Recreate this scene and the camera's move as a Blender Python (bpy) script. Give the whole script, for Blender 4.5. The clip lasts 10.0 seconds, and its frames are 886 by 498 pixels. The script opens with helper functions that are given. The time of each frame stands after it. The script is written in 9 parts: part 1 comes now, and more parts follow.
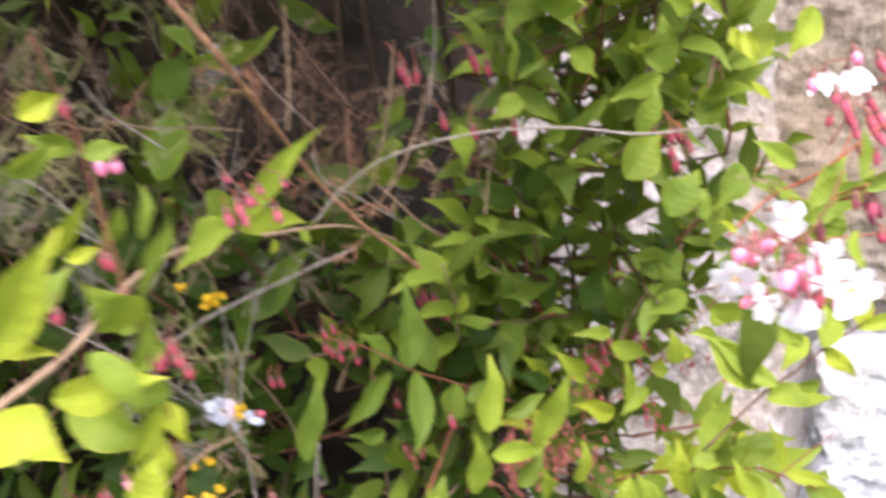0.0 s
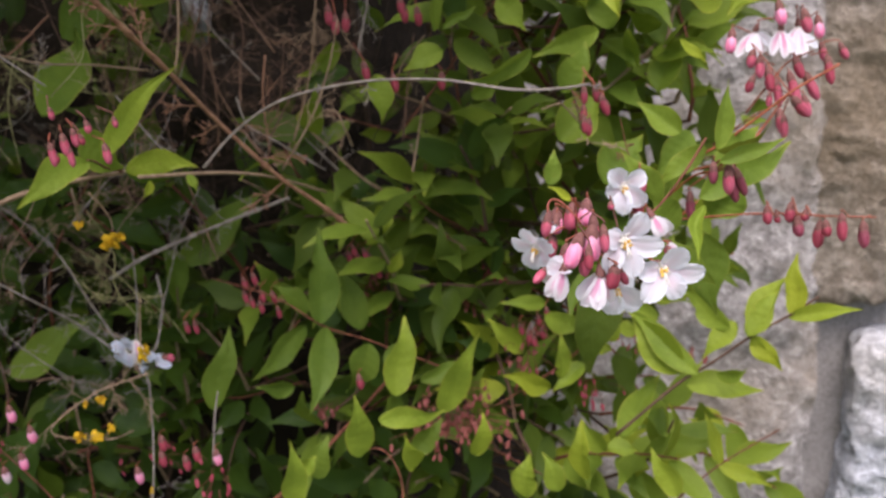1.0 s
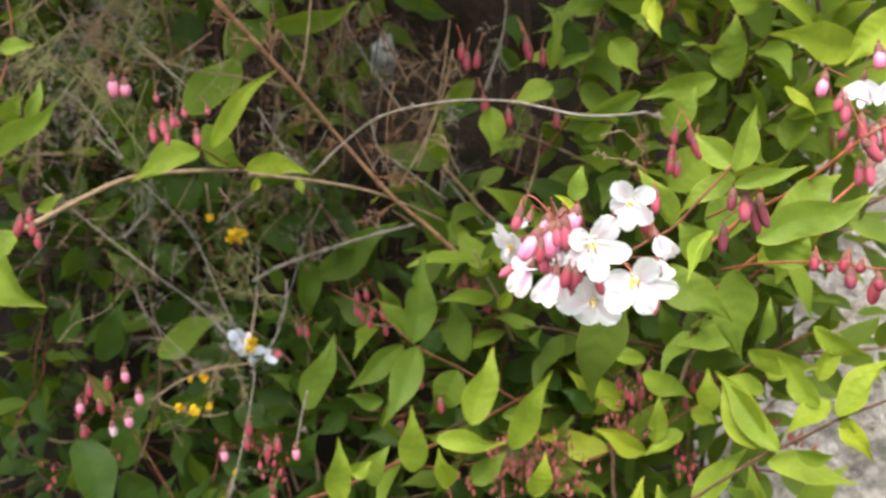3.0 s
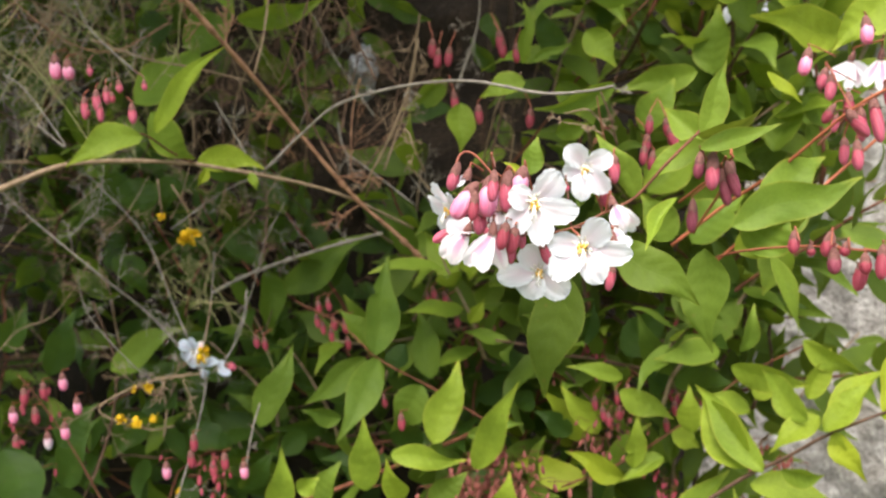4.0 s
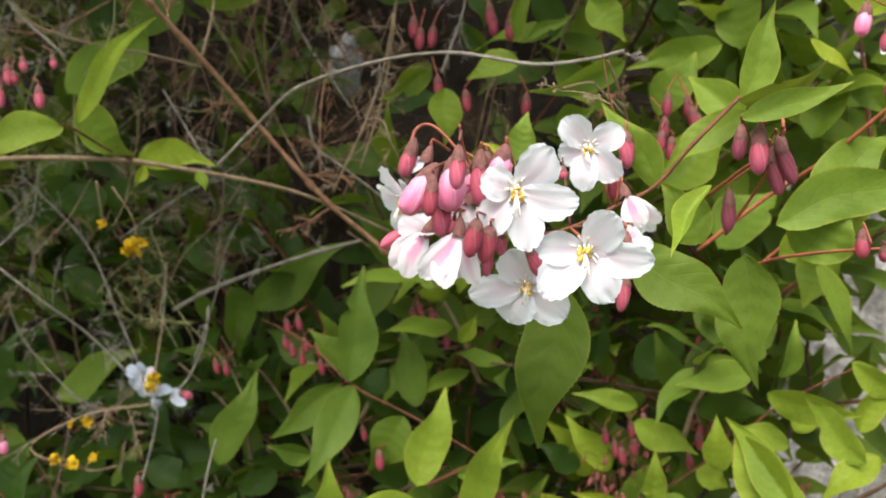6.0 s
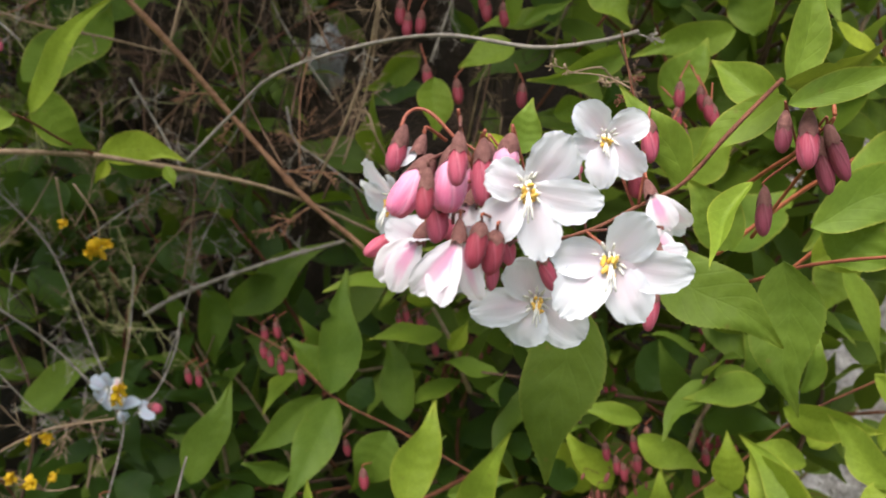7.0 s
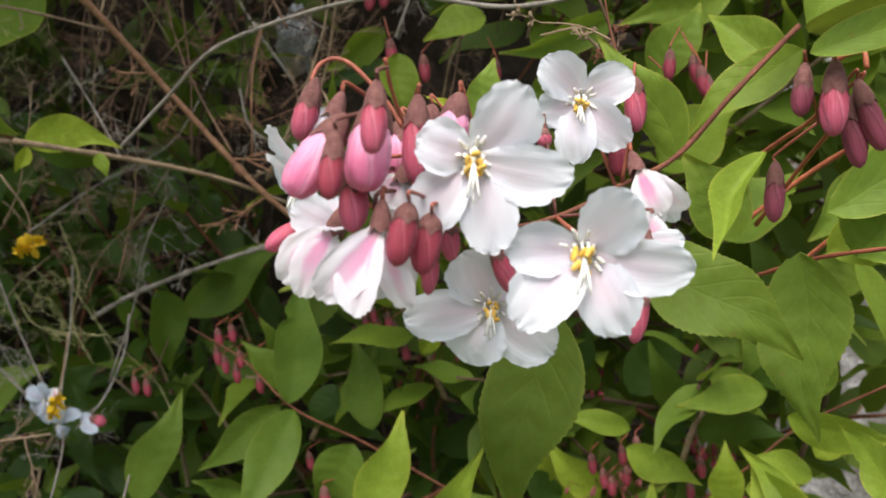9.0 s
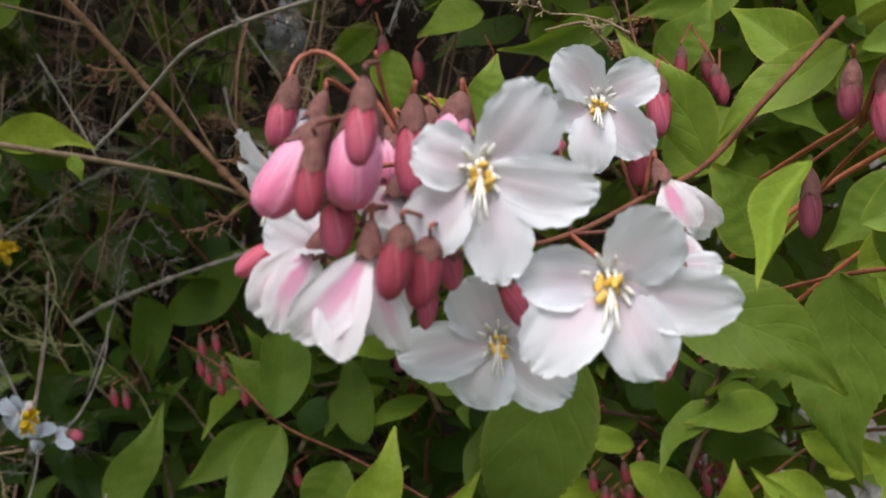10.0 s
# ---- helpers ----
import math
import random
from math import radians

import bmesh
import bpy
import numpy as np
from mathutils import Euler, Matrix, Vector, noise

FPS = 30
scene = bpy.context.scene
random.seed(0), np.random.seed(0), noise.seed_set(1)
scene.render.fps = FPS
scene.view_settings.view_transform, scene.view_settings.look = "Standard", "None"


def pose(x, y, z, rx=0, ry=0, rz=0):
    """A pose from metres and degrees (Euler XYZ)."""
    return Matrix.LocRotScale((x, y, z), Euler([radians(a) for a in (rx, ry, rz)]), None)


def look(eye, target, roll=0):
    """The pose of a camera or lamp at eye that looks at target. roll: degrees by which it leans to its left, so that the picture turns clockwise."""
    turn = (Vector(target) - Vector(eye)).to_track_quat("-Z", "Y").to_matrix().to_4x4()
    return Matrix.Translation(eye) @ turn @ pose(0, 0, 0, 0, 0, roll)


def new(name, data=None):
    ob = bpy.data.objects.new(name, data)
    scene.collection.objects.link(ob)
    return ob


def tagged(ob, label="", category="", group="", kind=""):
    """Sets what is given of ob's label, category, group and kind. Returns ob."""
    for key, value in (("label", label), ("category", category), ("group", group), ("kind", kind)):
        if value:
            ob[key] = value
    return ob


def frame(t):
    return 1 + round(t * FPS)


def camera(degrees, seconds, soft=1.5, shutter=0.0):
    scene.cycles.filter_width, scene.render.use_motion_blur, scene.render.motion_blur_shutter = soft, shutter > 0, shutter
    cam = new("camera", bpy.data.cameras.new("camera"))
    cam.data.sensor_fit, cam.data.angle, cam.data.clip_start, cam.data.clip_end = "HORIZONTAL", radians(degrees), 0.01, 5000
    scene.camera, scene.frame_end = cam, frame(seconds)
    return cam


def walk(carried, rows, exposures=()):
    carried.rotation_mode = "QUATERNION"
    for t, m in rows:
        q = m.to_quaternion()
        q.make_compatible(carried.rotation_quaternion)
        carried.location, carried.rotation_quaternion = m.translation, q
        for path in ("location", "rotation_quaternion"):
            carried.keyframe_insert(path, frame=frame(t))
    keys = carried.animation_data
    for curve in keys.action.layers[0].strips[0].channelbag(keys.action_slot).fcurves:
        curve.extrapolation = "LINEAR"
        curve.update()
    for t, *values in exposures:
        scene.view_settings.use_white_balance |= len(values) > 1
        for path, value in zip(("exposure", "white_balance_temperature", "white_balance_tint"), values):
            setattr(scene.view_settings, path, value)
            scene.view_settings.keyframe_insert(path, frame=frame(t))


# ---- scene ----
cam = camera(51.6, 10.0, soft=1.7, shutter=0.55)
cam.data.dof.use_dof = True
cam.data.dof.focus_distance, cam.data.dof.aperture_fstop = 0.155, 46.0
SUN_AZ = 170.0
PATH = [
    (0, (0.00304, -0.0079, 0.90211), (-0.0893, 1.9489, 0.4991), -5.20),
    (0.2, (0.04213, 0.00317, 0.89689), (-0.0944, 1.952, 0.4687), -4.67),
    (0.5, (0.09181, 0.00621, 0.88675), (-0.1638, 1.9445, 0.4653), -3.97),
    (1, (0.10778, 0.02151, 0.88911), (-0.2429, 1.9338, 0.4198), -3.22),
    (1.5, (0.12496, 0.02664, 0.88605), (-0.3229, 1.9234, 0.437), -2.62),
    (1.6, (0.133, 0.02407, 0.87885), (-0.4104, 1.9017, 0.4556), -0.79),
    (1.8, (0.15609, 0.01294, 0.87483), (-0.546, 1.8449, 0.4861), 1.16),
    (2, (0.18088, 0.00923, 0.87367), (-0.6544, 1.7841, 0.4834), 1.95),
    (2.5, (0.1922, 0.01748, 0.87028), (-0.7274, 1.7613, 0.5334), 1.81),
    (3, (0.19441, 0.03737, 0.85726), (-0.7053, 1.8038, 0.592), 1.40),
    (3.2, (0.19722, 0.04805, 0.851), (-0.702, 1.8167, 0.5994), 1.57),
    (4.3, (0.20132, 0.07774, 0.82683), (-0.7284, 1.8444, 0.707), 2.58),
    (4.5, (0.199, 0.081, 0.827), (-0.7351, 1.846, 0.7168), 2.60),
    (5, (0.19004, 0.09478, 0.83101), (-0.7692, 1.8472, 0.7377), 2.21),
    (5.5, (0.18467, 0.10931, 0.82818), (-0.7769, 1.8597, 0.7204), 1.73),
    (5.7, (0.18366, 0.12169, 0.8263), (-0.7702, 1.8749, 0.6981), 1.63),
    (6.8, (0.16895, 0.15423, 0.82327), (-0.7463, 1.9282, 0.6988), 2.00),
    (7, (0.16613, 0.16024, 0.82423), (-0.7454, 1.9355, 0.6919), 1.89),
    (7.5, (0.16977, 0.17359, 0.82668), (-0.7373, 1.9508, 0.6895), 1.68),
    (8, (0.16581, 0.18065, 0.82494), (-0.735, 1.9611, 0.6889), 1.33),
    (8.5, (0.15984, 0.18851, 0.82388), (-0.737, 1.9705, 0.6823), 1.36),
    (9, (0.15768, 0.19463, 0.82165), (-0.7331, 1.9796, 0.6794), 1.36),
    (9.5, (0.15227, 0.20296, 0.82143), (-0.7296, 1.9923, 0.6777), 1.45),
    (10, (0.14943, 0.20922, 0.82332), (-0.726, 2.0017, 0.6795), 1.49),
]
EXPOSURE = [(0.0, 1.68, 6450, 25), (0.4, 1.05, 6450, 23), (0.8, 0.50, 6450, 21), (1.1, 0.49, 6450, 21), (1.5, 0.70, 6450, 20), (2.0, 1.25, 6700, 13), (2.6, 1.44, 6900, 12),
            (3.0, 1.28, 6900, 10), (4.5, 1.12, 6900, 8), (5.5, 1.00, 6850, 7), (7.0, 0.72, 6650, 9), (9.5, 0.51, 6550, 9), (10.0, 0.22, 6500, 9)]
walk(cam, [(t, look(eye, target, roll)) for t, eye, target, roll in PATH], EXPOSURE)

# ---- light: open shade under a bright sky ----
world = bpy.data.worlds.new("sky")
scene.world = world
world.use_nodes = True
wn, wl = world.node_tree.nodes, world.node_tree.links
wn.clear()
sky = wn.new("ShaderNodeTexSky")
sky.sky_type = "NISHITA"
sky.sun_disc = False
sky.sun_elevation, sky.sun_rotation = radians(60), radians(SUN_AZ)
sky.air_density, sky.dust_density, sky.ozone_density = 1.0, 3.0, 1.0
back = wn.new("ShaderNodeBackground")
back.inputs["Strength"].default_value = 0.13
wout = wn.new("ShaderNodeOutputWorld")
wl.new(sky.outputs[0], back.inputs["Color"])
wl.new(back.outputs[0], wout.inputs["Surface"])
sun = new("sun", bpy.data.lights.new("sun", "SUN"))
sun.data.energy, sun.data.angle, sun.data.color = 3.6, radians(44), (1.0, 0.94, 0.91)
sun.matrix_world = look((0.28, -1.25, 3.65), (0, 0.4, 0.8))


# ---- materials ----
def nodes_of(name):
    m = bpy.data.materials.new(name)
    m.use_nodes = True
    nt = m.node_tree
    nt.nodes.clear()
    return m, nt.nodes, nt.links


def put(nodes, kind, **values):
    n = nodes.new(kind)
    for key, value in values.items():
        n.inputs[key.replace("_", " ")].default_value = value
    return n


def ramp(nodes, links, fac, *stops):
    n = nodes.new("ShaderNodeValToRGB")
    e = n.color_ramp.elements
    while len(e) < len(stops):
        e.new(0.5)
    for el, (p, c) in zip(e, stops):
        el.position, el.color = p, (*c, 1)
    links.new(fac, n.inputs[0])
    return n.outputs[0]


def mixed(nodes, links, fac, a, b, blend="MIX"):
    n = nodes.new("ShaderNodeMix")
    n.data_type, n.blend_type = "RGBA", blend
    for sock, value in ((n.inputs[0], fac), (n.inputs[6], a), (n.inputs[7], b)):
        if isinstance(value, (int, float)):
            sock.default_value = value
        elif isinstance(value, tuple):
            sock.default_value = (*value, 1)
        else:
            links.new(value, sock)
    return n.outputs[2]


def calc(nodes, links, op, a, b=0.0):
    n = nodes.new("ShaderNodeMath")
    n.operation = op
    for sock, value in ((n.inputs[0], a), (n.inputs[1], b)):
        if isinstance(value, (int, float)):
            sock.default_value = value
        else:
            links.new(value, sock)
    return n.outputs[0]


def finish(m, nodes, links, colour, rough, height=None, bump=0.0, distance=0.001, thin=0.0, thin_colour=None, spec=0.5):
    p = nodes.new("ShaderNodeBsdfPrincipled")
    p.inputs["Specular IOR Level"].default_value = spec
    if isinstance(rough, (int, float)):
        p.inputs["Roughness"].default_value = rough
    else:
        links.new(rough, p.inputs["Roughness"])
    links.new(colour, p.inputs["Base Color"])
    if height is not None:
        b = put(nodes, "ShaderNodeBump", Strength=bump, Distance=distance)
        links.new(height, b.inputs["Height"])
        links.new(b.outputs[0], p.inputs["Normal"])
    last = p.outputs[0]
    if thin:
        tr = nodes.new("ShaderNodeBsdfTranslucent")
        links.new(thin_colour or colour, tr.inputs["Color"])
        mx = nodes.new("ShaderNodeMixShader")
        mx.inputs[0].default_value = thin
        links.new(last, mx.inputs[1])
        links.new(tr.outputs[0], mx.inputs[2])
        last = mx.outputs[0]
    out = nodes.new("ShaderNodeOutputMaterial")
    links.new(last, out.inputs[0])
    return m


def leaf_material(name, dark, light, rim, rim_amount, rough=0.55):
    """A leaf blade: uv.x runs across (0.5 is the midrib), uv.y from stalk to tip."""
    m, n, l = nodes_of(name)
    uv = n.new("ShaderNodeUVMap")
    sep = n.new("ShaderNodeSeparateXYZ")
    l.new(uv.outputs[0], sep.inputs[0])
    info = n.new("ShaderNodeObjectInfo")
    across = calc(n, l, "ABSOLUTE", calc(n, l, "SUBTRACT", sep.outputs[0], 0.5))
    geo = n.new("ShaderNodeNewGeometry")
    big = put(n, "ShaderNodeTexNoise", Scale=70.0, Detail=3.0)
    fine = put(n, "ShaderNodeTexNoise", Scale=900.0, Detail=3.0)
    for t in (big, fine):
        l.new(geo.outputs["Position"], t.inputs["Vector"])
    base = mixed(n, l, ramp(n, l, big.outputs[0], (0.3, (0, 0, 0)), (0.7, (1, 1, 1))), dark, light)
    base = mixed(n, l, calc(n, l, "MULTIPLY", info.outputs["Random"], 0.55), base, tuple(c * k for c, k in zip(light, (1.25, 1.12, 0.8))))
    # side veins sweep from the midrib towards the tip
    sweep = calc(n, l, "SUBTRACT", sep.outputs[1], calc(n, l, "MULTIPLY", across, 0.55))
    wave = calc(n, l, "SINE", calc(n, l, "MULTIPLY", sweep, 44.0))
    vein = ramp(n, l, wave, (0.80, (0, 0, 0)), (1.0, (1, 1, 1)))
    rib = ramp(n, l, across, (0.0, (1, 1, 1)), (0.03, (0, 0, 0)))
    lines = mixed(n, l, 1.0, mixed(n, l, 0.6, (0, 0, 0), vein), rib, "LIGHTEN")
    col = mixed(n, l, calc(n, l, "MULTIPLY", lines, 0.09), base, tuple(min(1, c * 1.7 + 0.02) for c in light))
    edge = ramp(n, l, across, (0.45, (0, 0, 0)), (0.49, (1, 1, 1)))
    tip = ramp(n, l, sep.outputs[1], (0.82, (0, 0, 0)), (1.0, (1, 1, 1)))
    col = mixed(n, l, calc(n, l, "MULTIPLY", mixed(n, l, 1.0, edge, tip, "LIGHTEN"), rim_amount), col, rim)
    speck = ramp(n, l, fine.outputs[0], (0.30, (0.84, 0.84, 0.80)), (0.62, (1, 1, 1)))
    col = mixed(n, l, 1.0, col, speck, "MULTIPLY")
    spots = put(n, "ShaderNodeTexVoronoi", Scale=150.0)
    l.new(geo.outputs["Position"], spots.inputs["Vector"])
    col = mixed(n, l, ramp(n, l, spots.outputs["Distance"], (0.05, (0.45, 0.45, 0.45)), (0.10, (0, 0, 0))), col, (0.16, 0.10, 0.03))
    relief = calc(n, l, "ADD", calc(n, l, "MULTIPLY", lines, -1.0), calc(n, l, "MULTIPLY", fine.outputs[0], 0.6))
    return finish(m, n, l, col, rough, relief, 0.20, 0.0005, 0.36, mixed(n, l, 0.5, col, (0.345, 0.45, 0.035)), 0.20)


LEAF_YOUNG = leaf_material("leaf_young", (0.195, 0.275, 0.022), (0.295, 0.370, 0.032), (0.52, 0.46, 0.06), 0.35)
LEAF_GREEN = leaf_material("leaf_green", (0.108, 0.184, 0.022), (0.176, 0.270, 0.034), (0.44, 0.42, 0.07), 0.42)
# deep green leaf, darkened further so that its colour holds the inner shade
LEAF_DEEP_SHADE = leaf_material("leaf_deep_shade", (0.017, 0.048, 0.008), (0.036, 0.080, 0.012), (0.15, 0.20, 0.03), 0.12)
LEAF_FRESH = leaf_material("leaf_fresh", (0.160, 0.245, 0.026), (0.250, 0.350, 0.038), (0.50, 0.47, 0.07), 0.42)
LEAF_MID = leaf_material("leaf_mid", (0.074, 0.136, 0.018), (0.124, 0.200, 0.028), (0.30, 0.31, 0.05), 0.2)
# green leaf darkened: shade from the growth around it is in the colour
LEAF_SHADED = leaf_material("leaf_shaded", (0.042, 0.082, 0.012), (0.074, 0.124, 0.018), (0.26, 0.27, 0.05), 0.25)
LEAF_OLIVE = leaf_material("leaf_olive", (0.085, 0.110, 0.016), (0.150, 0.170, 0.024), (0.35, 0.30, 0.05), 0.25)


def petal_material(name, body, stripe, amount, inner=0.12, outer=0.23):
    """A thin petal: white towards its rim, flushed along the middle, finely veined lengthwise."""
    m, n, l = nodes_of(name)
    uv = n.new("ShaderNodeUVMap")
    sep = n.new("ShaderNodeSeparateXYZ")
    l.new(uv.outputs[0], sep.inputs[0])
    info = n.new("ShaderNodeObjectInfo")
    across = calc(n, l, "ABSOLUTE", calc(n, l, "SUBTRACT", sep.outputs[0], 0.5))
    geo = n.new("ShaderNodeNewGeometry")
    soft = put(n, "ShaderNodeTexNoise", Scale=260.0, Detail=3.0)
    l.new(geo.outputs["Position"], soft.inputs["Vector"])
    band = calc(n, l, "ADD", across, calc(n, l, "MULTIPLY", calc(n, l, "SUBTRACT", soft.outputs[0], 0.5), 0.30))
    mark = ramp(n, l, band, (inner, (1, 1, 1)), (outer, (0, 0, 0)))
    fade = ramp(n, l, sep.outputs[1], (0.0, (1, 1, 1)), (0.55, (0.75, 0.75, 0.75)), (0.92, (0.05, 0.05, 0.05)))
    flush = calc(n, l, "ADD", calc(n, l, "MULTIPLY", info.outputs["Random"], 0.5), 0.65)
    col = mixed(n, l, calc(n, l, "MULTIPLY", calc(n, l, "MULTIPLY", calc(n, l, "MULTIPLY", mark, fade), flush), amount), body, stripe)
    veins = []
    for wide, long in ((26.0, 0.9), (70.0, 1.6)):
        t = put(n, "ShaderNodeTexNoise", Scale=1.0, Detail=2.0)
        stretch = n.new("ShaderNodeMapping")
        stretch.inputs["Scale"].default_value = (wide, long, 1.0)
        l.new(uv.outputs[0], stretch.inputs[0])
        l.new(stretch.outputs[0], t.inputs["Vector"])
        veins.append(t.outputs[0])
    line = ramp(n, l, veins[0], (0.48, (0, 0, 0)), (0.72, (1, 1, 1)))
    col = mixed(n, l, calc(n, l, "MULTIPLY", calc(n, l, "MULTIPLY", line, fade), 0.35), col, tuple(0.35 * a + 0.65 * b for a, b in zip(body, stripe)))
    throat = ramp(n, l, sep.outputs[1], (0.0, (0.7, 0.7, 0.7)), (0.20, (0, 0, 0)))
    col = mixed(n, l, throat, col, (0.86, 0.82, 0.66))
    relief = calc(n, l, "ADD", calc(n, l, "MULTIPLY", veins[0], 0.8), calc(n, l, "ADD", calc(n, l, "MULTIPLY", veins[1], 0.3), calc(n, l, "MULTIPLY", soft.outputs[0], 0.5)))
    return finish(m, n, l, col, 0.62, relief, 0.30, 0.0003, 0.46, mixed(n, l, 0.5, col, (0.96, 0.95, 0.96)), spec=0.25)


PETAL_WHITE = petal_material("petal_white", (0.81, 0.85, 0.91), (0.84, 0.63, 0.75), 0.78, 0.0, 0.42)
PETAL_STRIPED = petal_material("petal_striped", (0.87, 0.85, 0.89), (0.78, 0.22, 0.46), 0.95)
PETAL_FADED = petal_material("petal_faded", (0.58, 0.67, 0.79), (0.62, 0.46, 0.64), 0.4)


def bud_material(name, top, tip, pale):
    """A closed bud: overlapping rolled petals, streaked lengthwise, with paler bruises and darker seams."""
    m, n, l = nodes_of(name)
    uv = n.new("ShaderNodeUVMap")
    sep = n.new("ShaderNodeSeparateXYZ")
    l.new(uv.outputs[0], sep.inputs[0])
    info = n.new("ShaderNodeObjectInfo")
    turn = calc(n, l, "FRACT", calc(n, l, "ADD", calc(n, l, "MULTIPLY", sep.outputs[0], 5.0), calc(n, l, "MULTIPLY", sep.outputs[1], 0.9)))
    geo = n.new("ShaderNodeNewGeometry")
    soft = put(n, "ShaderNodeTexNoise", Scale=380.0, Detail=4.0)
    l.new(geo.outputs["Position"], soft.inputs["Vector"])
    streak = put(n, "ShaderNodeTexNoise", Scale=1.0, Detail=3.0)
    stretch = n.new("ShaderNodeMapping")
    stretch.inputs["Scale"].default_value = (34.0, 1.6, 1.0)
    l.new(uv.outputs[0], stretch.inputs[0])
    l.new(stretch.outputs[0], streak.inputs["Vector"])
    along = calc(n, l, "ADD", sep.outputs[1], calc(n, l, "MULTIPLY", calc(n, l, "SUBTRACT", soft.outputs[0], 0.5), 0.5))
    col = mixed(n, l, ramp(n, l, along, (0.1, (0, 0, 0)), (0.75, (1, 1, 1))), top, tip)
    col = mixed(n, l, calc(n, l, "MULTIPLY", info.outputs["Random"], 0.25), col, tuple(0.6 * c for c in top))
    col = mixed(n, l, ramp(n, l, streak.outputs[0], (0.48, (0, 0, 0)), (0.80, (0.40, 0.40, 0.40))), col, pale)
    col = mixed(n, l, ramp(n, l, turn, (0.78, (0, 0, 0)), (1.0, (0.35, 0.35, 0.35))), col, pale)
    col = mixed(n, l, ramp(n, l, turn, (0.0, (0.45, 0.45, 0.45)), (0.14, (0, 0, 0))), col, tuple(0.45 * c for c in top))
    h = calc(n, l, "ADD", soft.outputs[0], calc(n, l, "MULTIPLY", streak.outputs[0], 0.8))
    return finish(m, n, l, col, 0.52, h, 0.30, 0.0005, 0.25, spec=0.35)


BUD_RED = bud_material("bud_red", (0.44, 0.060, 0.090), (0.58, 0.115, 0.190), (0.74, 0.30, 0.40))
BUD_DEEP = bud_material("bud_deep", (0.30, 0.038, 0.055), (0.43, 0.065, 0.105), (0.56, 0.16, 0.22))
BUD_PALE = bud_material("bud_pale", (0.94, 0.46, 0.64), (0.88, 0.20, 0.40), (0.96, 0.62, 0.75))
BUD_WHITE = bud_material("bud_white", (0.66, 0.36, 0.46), (0.80, 0.68, 0.74), (0.90, 0.84, 0.87))
BUD_WILT = bud_material("bud_wilted", (0.19, 0.040, 0.050), (0.36, 0.075, 0.125), (0.46, 0.16, 0.20))
BUD_DULL = bud_material("bud_dull", (0.25, 0.070, 0.055), (0.36, 0.105, 0.095), (0.46, 0.22, 0.19))


def rough_material(name, dark, light, scale, rough=0.75, bump=0.6, fleck=None, distance=0.0006):
    m, n, l = nodes_of(name)
    geo = n.new("ShaderNodeNewGeometry")
    info = n.new("ShaderNodeObjectInfo")
    big = put(n, "ShaderNodeTexNoise", Scale=scale, Detail=5.0, Roughness=0.65)
    fine = put(n, "ShaderNodeTexNoise", Scale=scale * 9, Detail=4.0, Roughness=0.7)
    for t in (big, fine):
        l.new(geo.outputs["Position"], t.inputs["Vector"])
    col = mixed(n, l, ramp(n, l, big.outputs[0], (0.35, (0, 0, 0)), (0.68, (1, 1, 1))), dark, light)
    col = mixed(n, l, 1.0, col, ramp(n, l, fine.outputs[0], (0.30, (0.5, 0.5, 0.5)), (0.6, (1.1, 1.1, 1.1))), "MULTIPLY")
    col = mixed(n, l, calc(n, l, "MULTIPLY", info.outputs["Random"], 0.35), col, dark)
    if fleck:
        sp = put(n, "ShaderNodeTexVoronoi", Scale=scale * 5)
        l.new(geo.outputs["Position"], sp.inputs["Vector"])
        col = mixed(n, l, ramp(n, l, sp.outputs["Distance"], (0.20, (0.8, 0.8, 0.8)), (0.34, (0, 0, 0))), col, fleck)
    h = calc(n, l, "ADD", big.outputs[0], calc(n, l, "MULTIPLY", fine.outputs[0], 0.6))
    return finish(m, n, l, col, rough, h, bump, distance, spec=0.3)


def stone_material(name, pit, body, pale):
    """Rough-split granite: grains, pale crystals, dark pits and broad stains."""
    m, n, l = nodes_of(name)
    geo = n.new("ShaderNodeNewGeometry")
    broad = put(n, "ShaderNodeTexNoise", Scale=6.0, Detail=5.0)
    mid = put(n, "ShaderNodeTexNoise", Scale=70.0, Detail=6.0, Roughness=0.7)
    grain = put(n, "ShaderNodeTexVoronoi", Scale=210.0)
    fine = put(n, "ShaderNodeTexNoise", Scale=420.0, Detail=3.0)
    for t in (broad, mid, grain, fine):
        l.new(geo.outputs["Position"], t.inputs["Vector"])
    col = mixed(n, l, ramp(n, l, mid.outputs[0], (0.36, (0, 0, 0)), (0.60, (1, 1, 1))), pit, body)
    col = mixed(n, l, ramp(n, l, mid.outputs[0], (0.55, (0, 0, 0)), (0.74, (0.9, 0.9, 0.9))), col, pale)
    col = mixed(n, l, ramp(n, l, broad.outputs[0], (0.42, (0, 0, 0)), (0.66, (0.7, 0.7, 0.7))), col, tuple(c * k for c, k in zip(body, (0.80, 0.70, 0.56))))
    col = mixed(n, l, ramp(n, l, grain.outputs["Distance"], (0.08, (0.6, 0.6, 0.6)), (0.30, (0, 0, 0))), col, pit)
    col = mixed(n, l, 1.0, col, ramp(n, l, fine.outputs[0], (0.3, (0.72, 0.72, 0.72)), (0.6, (1.08, 1.08, 1.08))), "MULTIPLY")
    h = calc(n, l, "ADD", mid.outputs[0], calc(n, l, "MULTIPLY", fine.outputs[0], 0.25))
    return finish(m, n, l, col, 0.9, h, 0.9, 0.011, spec=0.2)


